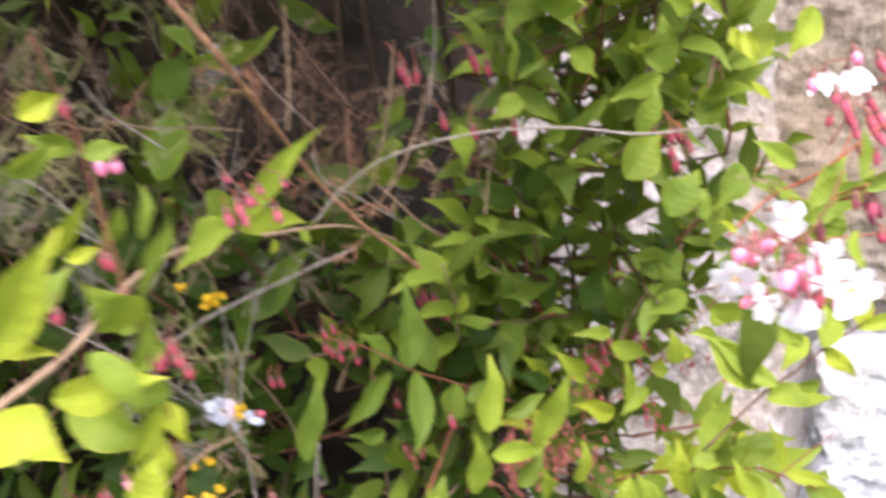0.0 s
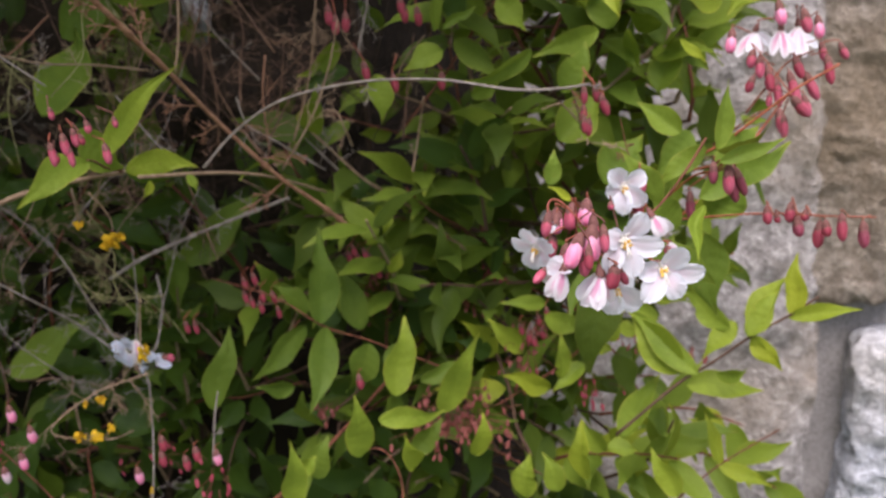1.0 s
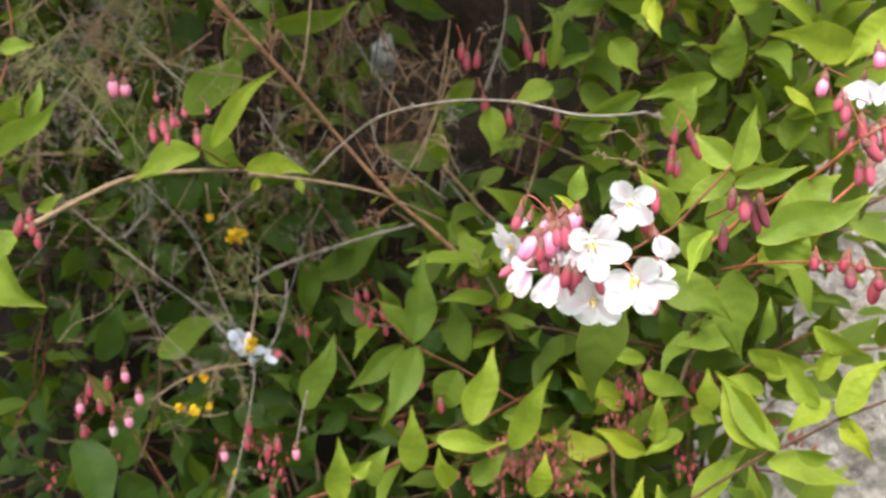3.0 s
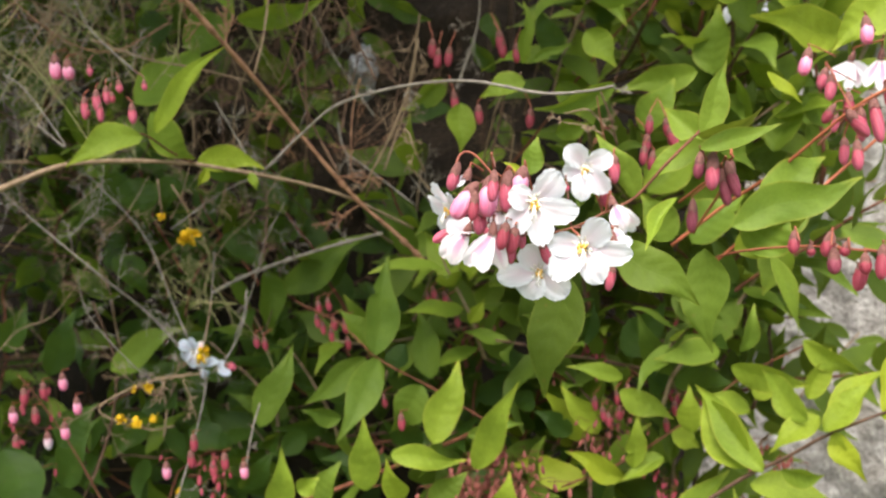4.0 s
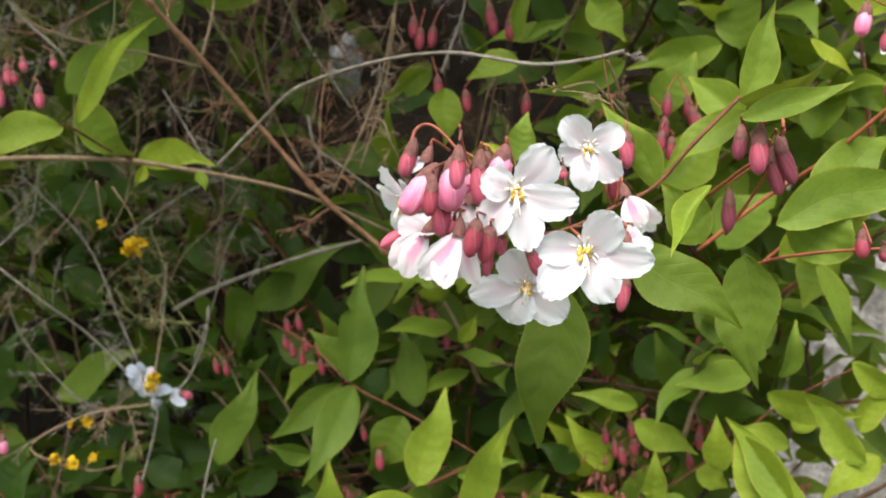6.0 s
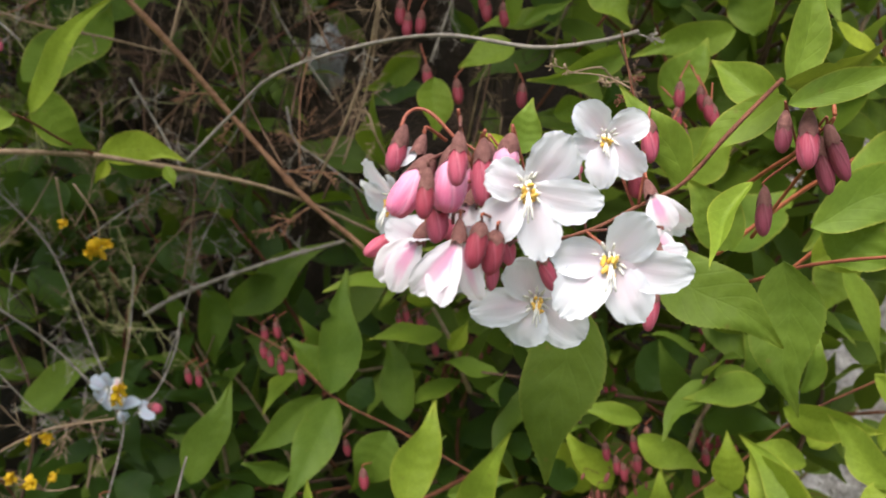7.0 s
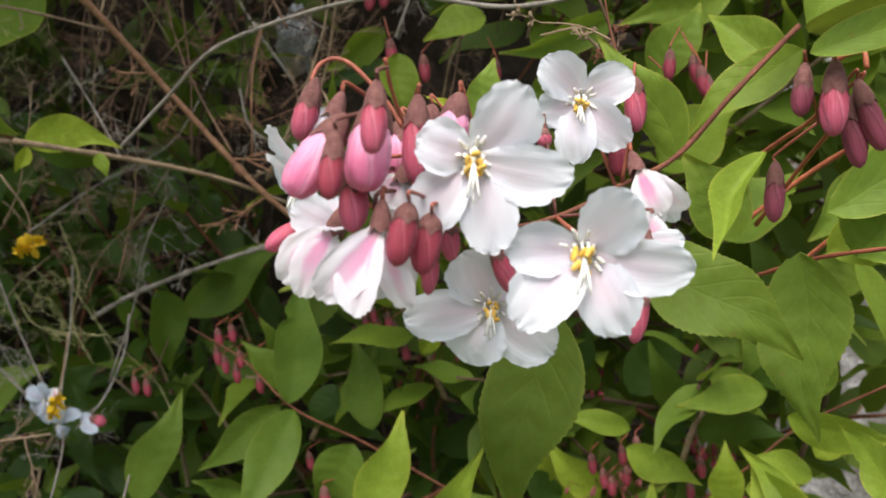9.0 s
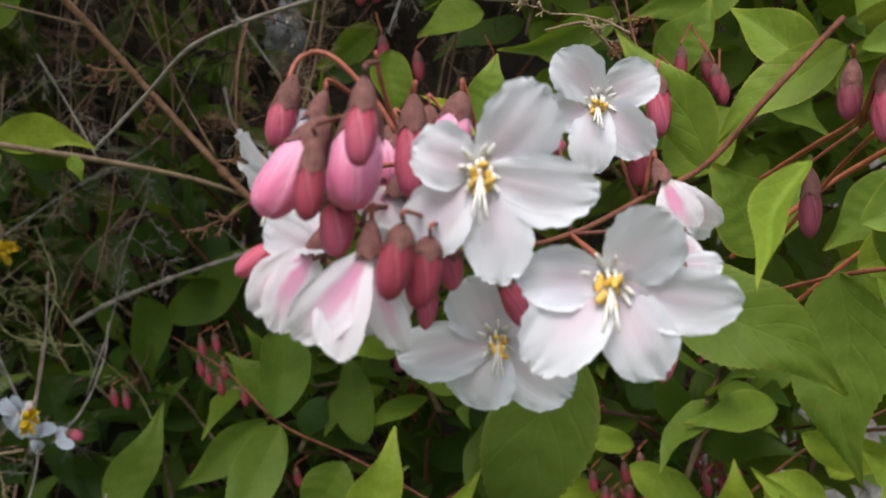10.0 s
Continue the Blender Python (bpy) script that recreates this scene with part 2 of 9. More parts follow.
BARK_RED = rough_material("bark_red", (0.12, 0.043, 0.025), (0.26, 0.098, 0.052), 220)
BARK_RUST = rough_material("bark_rust", (0.115, 0.065, 0.042), (0.28, 0.17, 0.11), 180)
BARK_TAN = rough_material("bark_tan", (0.22, 0.148, 0.092), (0.43, 0.315, 0.205), 180)
BARK_STEM = rough_material("bark_stem", (0.21, 0.100, 0.058), (0.42, 0.235, 0.140), 160)
BARK_STRAW = rough_material("dry_straw", (0.25, 0.245, 0.10), (0.50, 0.46, 0.23), 180)
BARK_GREY = rough_material("bark_grey", (0.19, 0.165, 0.14), (0.42, 0.375, 0.325), 200)
BARK_DARK = rough_material("bark_dark", (0.085, 0.048, 0.032), (0.18, 0.105, 0.065), 200)
# wood darkened: the shade of the hollow is put into this colour
WOOD_SHADED = rough_material("shaded_dead_wood", (0.030, 0.019, 0.012), (0.080, 0.050, 0.032), 200)
STALK_RED = rough_material("stalk_red", (0.25, 0.070, 0.042), (0.40, 0.125, 0.075), 300, 0.5, 0.2)
STALK_ORANGE = rough_material("stalk_orange", (0.33, 0.092, 0.045), (0.48, 0.155, 0.078), 300, 0.5, 0.2)
STALK_DARK = rough_material("stalk_dark", (0.13, 0.05, 0.04), (0.22, 0.09, 0.07), 300, 0.6, 0.2)
CALYX = rough_material("calyx", (0.13, 0.052, 0.045), (0.27, 0.125, 0.105), 900, 0.8, 0.5)
FILAMENT = rough_material("filament", (0.80, 0.79, 0.72), (0.90, 0.89, 0.83), 600, 0.5, 0.1)
ANTHER = rough_material("anther", (0.80, 0.46, 0.07), (0.90, 0.64, 0.18), 900, 0.8, 0.2)
YELLOW = rough_material("yellow_head", (0.56, 0.34, 0.01), (0.80, 0.55, 0.02), 600, 0.7, 0.5)
STONE = stone_material("granite", (0.19, 0.18, 0.17), (0.46, 0.445, 0.43), (0.67, 0.66, 0.65))
STONE_BROWN = stone_material("brown_granite", (0.13, 0.112, 0.088), (0.32, 0.285, 0.235), (0.48, 0.445, 0.39))
STONE_PALE = stone_material("pale_granite", (0.34, 0.37, 0.41), (0.66, 0.70, 0.75), (0.84, 0.87, 0.90))
MORTAR = rough_material("mortar", (0.25, 0.24, 0.23), (0.36, 0.35, 0.335), 30, 0.9, 0.4, None, 0.003)
# near-black: shade behind the shrub is put into this earth colour
SHADE_SOIL = rough_material("shade_soil", (0.012, 0.008, 0.005), (0.034, 0.023, 0.015), 40, 0.95, 0.9, None, 0.006)
GROUND = rough_material("grassy_ground", (0.06, 0.085, 0.03), (0.13, 0.15, 0.06), 14, 0.95, 0.8, (0.16, 0.13, 0.08), 0.01)

# ---- building blocks ----
PLACE = {}


def part(name, verts, faces, material, parent, origin, uvs=None, label=""):
    """One mesh under a thing or under a part; verts are in the world, origin is the mesh's own zero."""
    me = bpy.data.meshes.new(name)
    o = Vector(origin)
    me.from_pydata([Vector(v) - o for v in verts], [], faces)
    me.materials.append(material)
    me.shade_smooth()
    if uvs is not None:
        layer = me.uv_layers.new(name="UVMap")
        idx = np.empty(len(me.loops), dtype=np.int32)
        me.loops.foreach_get("vertex_index", idx)
        layer.data.foreach_set("uv", np.asarray(uvs, dtype=np.float32)[idx].ravel())
    ob = new(name, me)
    PLACE[ob] = o
    if parent is not None:
        ob.parent = parent
        ob.location = o - PLACE[parent]
    else:
        ob.location = o
    if label:
        tagged(ob, label)
    return ob


def anchor(name, origin, label, category, group="", kind=""):
    ob = new(name)
    ob.empty_display_size = 0.01
    ob.location = origin
    PLACE[ob] = Vector(origin)
    return tagged(ob, label, category, group, kind)


def smooth_line(points, steps):
    """Points along a smooth curve through the given ones."""
    p = [Vector(q) for q in points]
    p = [2 * p[0] - p[1]] + p + [2 * p[-1] - p[-2]]
    line = []
    for i in range(1, len(p) - 2):
        for k in range(steps):
            t = k / steps
            line.append(0.5 * (2 * p[i] + (p[i + 1] - p[i - 1]) * t + (2 * p[i - 1] - 5 * p[i] + 4 * p[i + 1] - p[i + 2]) * t * t
                               + (3 * p[i] - p[i - 1] - 3 * p[i + 1] + p[i + 2]) * t ** 3))
    line.append(p[-2])
    return line


def tube(line, r0, r1, sides=6, rough=0.12, seed=0):
    rng = random.Random(seed)
    verts, faces = [], []
    n = len(line)
    ref = Vector((0.31, 0.22, 0.93))
    for i, c in enumerate(line):
        d = (line[min(i + 1, n - 1)] - line[max(i - 1, 0)]).normalized()
        a = d.cross(ref)
        a = a.normalized() if a.length > 1e-4 else Vector((1, 0, 0))
        b = d.cross(a)
        r = (r0 + (r1 - r0) * i / max(1, n - 1)) * (1 + rough * rng.uniform(-1, 1))
        for k in range(sides):
            w = 2 * math.pi * k / sides
            verts.append(c + (a * math.cos(w) + b * math.sin(w)) * r)
    for i in range(n - 1):
        for k in range(sides):
            k2 = (k + 1) % sides
            faces.append((i * sides + k, i * sides + k2, (i + 1) * sides + k2, (i + 1) * sides + k))
    faces.append(tuple(range(sides - 1, -1, -1)))
    faces.append(tuple((n - 1) * sides + k for k in range(sides)))
    return verts, faces


def join(pieces):
    verts, faces = [], []
    for v, f in pieces:
        k = len(verts)
        verts.extend(v)
        faces.extend(tuple(i + k for i in g) for g in f)
    return verts, faces


SEED = [100]


def tick():
    SEED[0] += 1
    return SEED[0]


def stem(parent, name, points, r0, r1, material):
    v, f = tube(smooth_line(points, 6), r0, r1, 7, 0.10, tick())
    return part(name, v, f, material, parent, points[0])


def branch(name, label, category, group, points, r0, r1, material):
    top = anchor(name, points[0], label, category, group)
    stem(top, "stem", points, r0, r1, material)
    return top


CANES = []


def cane(points, r0, r1):
    """A woody stem of the shrub, from the ground up, with side stems."""
    top = anchor("woody_cane", points[0], "brown woody shrub cane rising from the ground", "shrub stem", "canes of the shrub")
    line = smooth_line(points, 10)
    v, f = tube(line, r0, r1, 8, 0.08, tick())
    # cane colour darkened to carry the shade inside the shrub
    part("stem", v, f, WOOD_SHADED, top, points[0])
    CANES.extend(line)
    for k in (12, 17, 22, 27):
        if k < len(line) - 1:
            d = (line[k + 1] - line[k]).normalized()
            v, f, _ = turned(line[k] - d * 0.004, line[k] + d * 0.004, lambda t: (r0 + r1) / 2 * (0.9 + 0.5 * math.sin(math.pi * t)), 8, 0.1, 6)
            part("node", v, f, WOOD_SHADED, top, line[k])
    return top


def tie(top, start, way, material):
    """The older wood between a shoot and the cane that carries it."""
    p = Vector(start)
    c = min(CANES, key=lambda q: (q - p).length + (0.3 if q.z > p.z + 0.02 else 0.0))
    far = (c - p).length
    v, f = tube(smooth_line([c, (c * 0.4 + p * 0.6) + Vector((0, 0.01, -0.05 * far)), p], 6), 0.0012, 0.0009, 6, 0.1, tick())
    part("old_wood", v, f, material, top, c)


def blade(base, tip, nrm, width, outline, arch, bend, fold, rows, cols, rng):
    """A small curved sheet from base to tip. outline(v) gives the half width along it."""
    base, d, side, up, length = sheet_axes(base, tip, nrm)
    verts, uvs = [], []
    for i in range(rows + 1):
        v = i / rows
        half, hump = width / 2 * outline(v), 4 * v * (1 - v)
        c = base + d * length * v + up * arch * length * hump + side * bend * length * hump
        for j in range(cols + 1):
            u = 2 * j / cols - 1
            verts.append(c + side * half * u + up * fold * half * abs(u) ** 1.3 + up * width * rng.uniform(-0.03, 0.03))
            uvs.append((0.5 + 0.5 * u, v))
    return verts, grid_faces(rows, cols), uvs


def sheet_axes(base, tip, nrm):
    base, tip = Vector(base), Vector(tip)
    d = tip - base
    length = d.length
    d.normalize()
    side = d.cross(Vector(nrm)).normalized()
    return base, d, side, side.cross(d), length


def grid_faces(rows, cols):
    w = cols + 1
    return [(i * w + j, i * w + j + 1, (i + 1) * w + j + 1, (i + 1) * w + j) for i in range(rows) for j in range(cols)]


def leaf_outline(v):
    """Egg-shaped below, drawn out to a long narrow point."""
    k = min(1.0, max(0.0, (v - 0.42) / 0.50))
    return 2.62 * v ** 0.66 * (1 - v) ** 1.02 * (1 - 0.50 * k * k * (3 - 2 * k)) + (0.016 if v < 0.99 else 0.0)


def leaf_sheet(base, tip, nrm, width, arch, bend, fold, rows, cols, rng):
    """A leaf blade: saw-toothed, creased along the midrib, quilted between its side veins, now and then bitten."""
    base, d, side, up, length = sheet_axes(base, tip, nrm)
    ph = [rng.uniform(0, 6.28) for _ in range(4)]
    skew, twist, sway = rng.uniform(-0.10, 0.10), rng.uniform(-0.45, 0.45), rng.uniform(-0.05, 0.05)
    folds = (fold * rng.uniform(0.6, 1.4), fold * rng.uniform(0.6, 1.4))
    bite = (rng.choice((-1, 1)), rng.uniform(0.25, 0.75), rng.uniform(0.2, 0.45)) if rows > 30 and rng.random() < 0.16 else None
    verts, uvs = [], []
    for i in range(rows + 1):
        v = i / rows
        half, hump = width / 2 * leaf_outline(v), 4 * v * (1 - v)
        s_curve = math.sin(2 * math.pi * v) * hump
        c = base + d * length * v + up * length * (arch * hump - 0.022 * s_curve) + side * length * (bend * hump + sway * s_curve)
        a = twist * (v - 0.4)
        s2, u2 = side * math.cos(a) + up * math.sin(a), up * math.cos(a) - side * math.sin(a)
        for j in range(cols + 1):
            u = 2 * j / cols - 1
            h = half * (1 + skew * u)
            q = Vector((0, 0, 0))
            if abs(u) == 1:
                tooth = i % 2
                h *= 1 + 0.034 * (tooth - 0.4) * min(1.0, 5 * v)
                q = d * width * 0.018 * tooth
            if bite and u * bite[0] > 0:
                h *= 1 - bite[2] * math.exp(-((v - bite[1]) / 0.035) ** 2)
            lift = folds[u > 0] * half * abs(u) ** 1.25
            lift += 0.040 * width * (math.sin(6 * v + ph[0] + 1.5 * u) * u * u + 0.6 * math.sin(13 * v + ph[1] + 3 * u) * abs(u) ** 3)
            lift += 0.011 * width * math.sin(44 * (v - 0.16 * abs(u)) + ph[2]) * math.sin(math.pi * min(1.0, abs(u) * 1.1)) * hump
            verts.append(c + s2 * h * u + u2 * lift + q)
            uvs.append((0.5 + 0.5 * u, v))
    return verts, grid_faces(rows, cols), uvs


def petal_outline(v):
    """Half width of a petal: a narrow claw, broadest past the middle, a blunt round end."""
    if v < 0.58:
        return 0.25 + 0.77 * math.sin(v / 0.58 * math.pi / 2) ** 1.15
    return 1.02 * max(0.0, 1 - ((v - 0.58) / 0.42) ** 2.7) ** 0.58


def petal_sheet(base, tip, nrm, width, arch, rng, rows=26, cols=18):
    """A petal: cupped, faintly pleated along its length, with a frilled and nibbled rim."""
    base, d, side, up, length = sheet_axes(base, tip, nrm)
    off = Vector((rng.uniform(0, 90), rng.uniform(0, 90), rng.uniform(0, 90)))
    ph = [rng.uniform(0, 6.28) for _ in range(3)]
    cup, roll, twist, bend = rng.uniform(-0.05, 0.30), rng.uniform(-0.30, 0.25), rng.uniform(-0.35, 0.35), rng.uniform(-0.06, 0.06)
    notch = rng.uniform(0.0, 0.05)
    verts, uvs = [], []
    for i in range(rows + 1):
        v = 1 - (1 - i / rows) ** 1.6
        half, hump = width / 2 * petal_outline(v), 4 * v * (1 - v)
        c = base + d * length * v + up * length * (arch * 0.7 * hump + roll * max(0.0, v - 0.55) ** 2 * 2.2) + side * bend * length * hump
        a = twist * (v - 0.3)
        s2, u2 = side * math.cos(a) + up * math.sin(a), up * math.cos(a) - side * math.sin(a)
        for j in range(cols + 1):
            u = 2 * j / cols - 1
            rim = max(abs(u) ** 3, v ** 6)
            e = off + Vector((3.2 * u * petal_outline(v), 3.2 * v, 0))
            frill = noise.noise(e) + 0.6 * noise.noise(e * 2.2) + 0.15 * noise.noise(e * 5)
            nib = noise.noise(e * 3 + Vector((0, 0, 9))) + 0.5 * noise.noise(e * 9)
            lift = cup * half * u * u + 0.075 * width * frill * rim
            lift += 0.006 * width * (math.cos(9.4 * u + ph[0]) + 0.6 * math.cos(21 * u + ph[1])) * math.sin(math.pi * min(1, v * 1.05)) ** 0.7
            lift += 0.035 * width * noise.noise(off + Vector((1.6 * u, 1.6 * v, 5)))
            out = s2 * half * u * (1 + 0.085 * nib * abs(u) ** 4)
            out += d * length * v ** 6 * (0.036 * nib - notch * (1 - abs(u)) ** 2)
            verts.append(c + out + u2 * lift)
            uvs.append((0.5 + 0.5 * u, v))
    return verts, grid_faces(rows, cols), uvs


def leaf(parent, base, tip, nrm, width, material, arch=0.05, bend=0.0, fold=0.2, rows=56, cols=8):
    v, f, uv = leaf_sheet(base, tip, nrm, width, arch, bend, fold, rows, cols, random.Random(tick()))
    return part("leaf", v, f, material, parent, base, uv)


def petal(parent, base, tip, nrm, width, material, arch=0.1):
    v, f, uv = petal_sheet(base, tip, nrm, width * (1.08 if material is PETAL_STRIPED else 0.93), arch, random.Random(tick()))
    return part("petal", v, f, material, parent, base, uv)


def open_petals(parent, centre, nrm, length, width, lean, first, material):
    """Five petals spread evenly round a flower; lean tips them towards its face."""
    c, n = Vector(centre), Vector(nrm).normalized()
    a = n.cross(Vector((0, 0, 1))).normalized()
    b = a.cross(n)
    for k in range(5):
        w = first + 2 * math.pi * k / 5
        out = a * math.cos(w) + b * math.sin(w)
        petal(parent, c, c + (out * math.cos(lean) + n * math.sin(lean)) * length, n * math.cos(lean) - out * math.sin(lean), width, material, 0.12)


def turned(base, tip, profile, sides=12, lobes=0.0, rows=12, lap=0.0):
    """A turned solid from base to tip; profile(v) gives the radius. lap: how far each of five rolled petals stands over the next."""
    base, tip = Vector(base), Vector(tip)
    d = tip - base
    a = d.cross(Vector((0.3, 0.9, 0.2))).normalized()
    b = d.normalized().cross(a)
    verts, uvs, faces = [], [], []
    for i in range(rows + 1):
        v = i / rows
        r = profile(v)
        for k in range(sides + 1):
            w = 2 * math.pi * k / sides
            q = r * (1 + lobes * math.cos(5 * w))
            if lap:
                q *= 1 + lap * (((5 * k / sides + 0.9 * v) % 1.0) - 0.5) * min(1.0, 4 * v)
            verts.append(base + d * v + (a * math.cos(w) + b * math.sin(w)) * q)
            uvs.append((k / sides, v))
    n = sides + 1
    for i in range(rows):
        for k in range(sides):
            faces.append((i * n + k, i * n + k + 1, (i + 1) * n + k + 1, (i + 1) * n + k))
    return verts, faces, uvs


def calyx_cup(neck, rim, radius, teeth=5):
    """A woolly cup from its neck to its rim, with five pointed teeth laid on what it holds."""
    neck, rim = Vector(neck), Vector(rim)
    d = (rim - neck).normalized()
    v, f, _ = turned(neck, rim, lambda t: radius * (0.22 + 0.72 * math.sin(min(1.0, t * 1.05) * 1.45) ** 0.8), 15, 0.0, 7)
    n0 = len(v) - 16
    a = d.cross(Vector((0.3, 0.9, 0.2))).normalized()
    b = d.cross(a)
    c = Vector(rim)
    for k in range(teeth):
        i0 = n0 + 3 * k
        w = 2 * math.pi * (3 * k + 1.5) / 15
        v.append(c + (a * math.cos(w) + b * math.sin(w)) * radius * 1.10 + d * radius * 0.55)
        t = len(v) - 1
        f.extend([(i0, i0 + 1, t), (i0 + 1, i0 + 2, t), (i0 + 2, i0 + 3, t)])
    return v, f


def bud(parent, base, tip, width, material, cup=1.0, hang=None):
    """A closed flower: petals rolled to a plump drop, with its calyx above and a stalk to where it hangs."""
    base, tip = Vector(base), Vector(tip)
    d = (tip - base).normalized()
    r = width / 2
    blunt, full = (0.40, 1.40) if material is BUD_PALE else (0.52, 1.46)
    v, f, uv = turned(base - d * r * 0.3, tip, lambda t: r * max(0.02, full * (t + 0.05) ** 0.50 * (1 - t) ** blunt), 40, 0.02, 18, 0.13)
    body = part("flower_bud", v, f, material, parent, base, uv)
    long = r * (0.35 + 0.95 * cup)
    neck = base - d * long
    cv, cf = calyx_cup(neck, base + d * r * 0.10, r * 0.72)
    part("calyx", cv, cf, CALYX, body, base)
    if hang is not None:
        h = Vector(hang)
        far = (h - neck).length
        up = neck - d * min(0.3 * far, 0.0011)
        v, f = tube(smooth_line([neck, up, h], 5), min(0.00022, r * 0.15), min(0.00028, r * 0.18), 6, 0.1, tick())
        part("pedicel", v, f, STALK_RED if r > 0.0019 else STALK_DARK, parent, neck)
    return body


def bud_cluster(parent, centre, rx, ry, count, size, material, seed):
    """A loose panicle of small buds round a centre."""
    rng = random.Random(seed)
    c = Vector(centre)
    for _ in range(count):
        p = c + Vector((rng.gauss(0, 0.5) * rx, rng.gauss(0, 0.5) * rx * 0.8, rng.gauss(0, 0.5) * ry))
        s = size * rng.uniform(0.7, 1.15)
        t = p + Vector((rng.uniform(-0.5, 0.5), rng.uniform(-0.5, 0.2), -1.0)).normalized() * s * 1.5
        v, f, uv = turned(p, t, lambda k: s / 2 * max(0.04, 1.30 * (k + 0.06) ** 0.5 * (1 - k) ** 0.45), 8, 0.04, 7)
        body = part("flower_bud", v, f, material, parent, p, uv)
        h = c + (p - c) * 0.55 + Vector((0, 0.002, ry * 0.35))
        v, f = tube(smooth_line([p, p + Vector((0, 0, s)), h], 3), s * 0.055, s * 0.07, 5, 0.1, tick())
        part("pedicel", v, f, BARK_RED, parent, p)


def flower(parent, centre, nrm, hang, size, open_wide=True):
    """The cup behind an open flower, with its stalk, stamens and anthers; petals are put on it."""
    c, n = Vector(centre), Vector(nrm).normalized()
    rng = random.Random(tick())
    back = c - n * size * 0.42
    cv, cf = calyx_cup(back, c - n * size * 0.03, size * 0.20)
    base = part("flower", cv, cf, CALYX, parent, c)
    h = Vector(hang)
    v, f = tube(smooth_line([back, back - n * size * 0.2, h], 5), 0.0003, 0.00035, 6, 0.1, tick())
    part("pedicel", v, f, STALK_RED, base, back)
    a = n.cross(Vector((0, 0, 1))).normalized()
    b = n.cross(a)
    threads, heads = [], []
    for k in range(10):
        w = 2 * math.pi * k / 10 + rng.uniform(-0.2, 0.2)
        rad = a * math.cos(w) + b * math.sin(w)
        reach, out = size * rng.uniform(0.20, 0.34), size * rng.uniform(0.02, 0.14)
        foot = c + rad * size * 0.08
        end = c + rad * out + n * reach + Vector((0, 0, -size * rng.uniform(0.02, 0.09)))
        threads.append(tube(smooth_line([foot, (foot + end) / 2 + rad * size * 0.04, end], 4), size * 0.036, size * 0.012, 6, 0.1, tick()))
        ax = (rad * rng.uniform(-0.6, 0.6) + n * rng.uniform(0.0, 0.6) + Vector((rng.uniform(-0.6, 0.6), 0, rng.uniform(-1, 1)))).normalized() * size * rng.uniform(0.05, 0.075)
        hv, hf, _ = turned(end - ax, end + ax, lambda t: size * 0.031 * (max(0.02, 1 - (2 * t - 1) ** 4)) ** 0.5, 10, 0.12, 7)
        heads.append((hv, hf))
    for k in range(10):
        w = 2 * math.pi * (k + 0.5) / 10 + rng.uniform(-0.2, 0.2)
        rad = a * math.cos(w) + b * math.sin(w)
        foot = c + rad * size * 0.13
        end = c + rad * size * rng.uniform(0.20, 0.30) + n * size * rng.uniform(0.14, 0.24)
        threads.append(tube(smooth_line([foot, (foot + end) / 2 + n * size * 0.04, end], 3), size * 0.042, size * 0.014, 6, 0.1, tick()))
    for k in range(4):
        end = c + n * size * 0.44 + (a * math.cos(1.6 * k) + b * math.sin(1.6 * k)) * size * 0.07 + Vector((0, 0, -size * rng.uniform(0.24, 0.40)))
        threads.append(tube(smooth_line([c, c + n * size * 0.26, end], 4), size * 0.020, size * 0.016, 5, 0.1, tick()))
    disc = turned(c - n * size * 0.03, c + n * size * 0.05, lambda t: size * 0.17 * math.sqrt(max(0.01, 1 - t)), 10, 0.0, 4)
    for v, f in threads:
        part("stamen", v, f, FILAMENT, base, c)
    part("disc", disc[0], disc[1], YELLOW_GREEN, base, c)
    for v, f in heads:
        part("anther", v, f, ANTHER, base, c)
    return base


def bell(parent, base, hang, size):
    """The calyx and stalk of a half-open hanging flower."""
    base, h = Vector(base), Vector(hang)
    d = ((base - h).normalized() * 0.45 + Vector((0, 0, -0.8))).normalized()
    neck = base - d * size * 0.9
    cv, cf = calyx_cup(neck, base + d * size * 0.15, size * 0.42)
    ob = part("flower", cv, cf, CALYX, parent, base)
    v, f = tube(smooth_line([neck, neck - d * size * 0.4, h], 4), 0.0003, 0.00035, 6, 0.1, tick())
    part("pedicel", v, f, STALK_RED, ob, neck)
    return ob


YELLOW_GREEN = rough_material("flower_disc", (0.70, 0.64, 0.34), (0.80, 0.76, 0.50), 600, 0.6, 0.2)


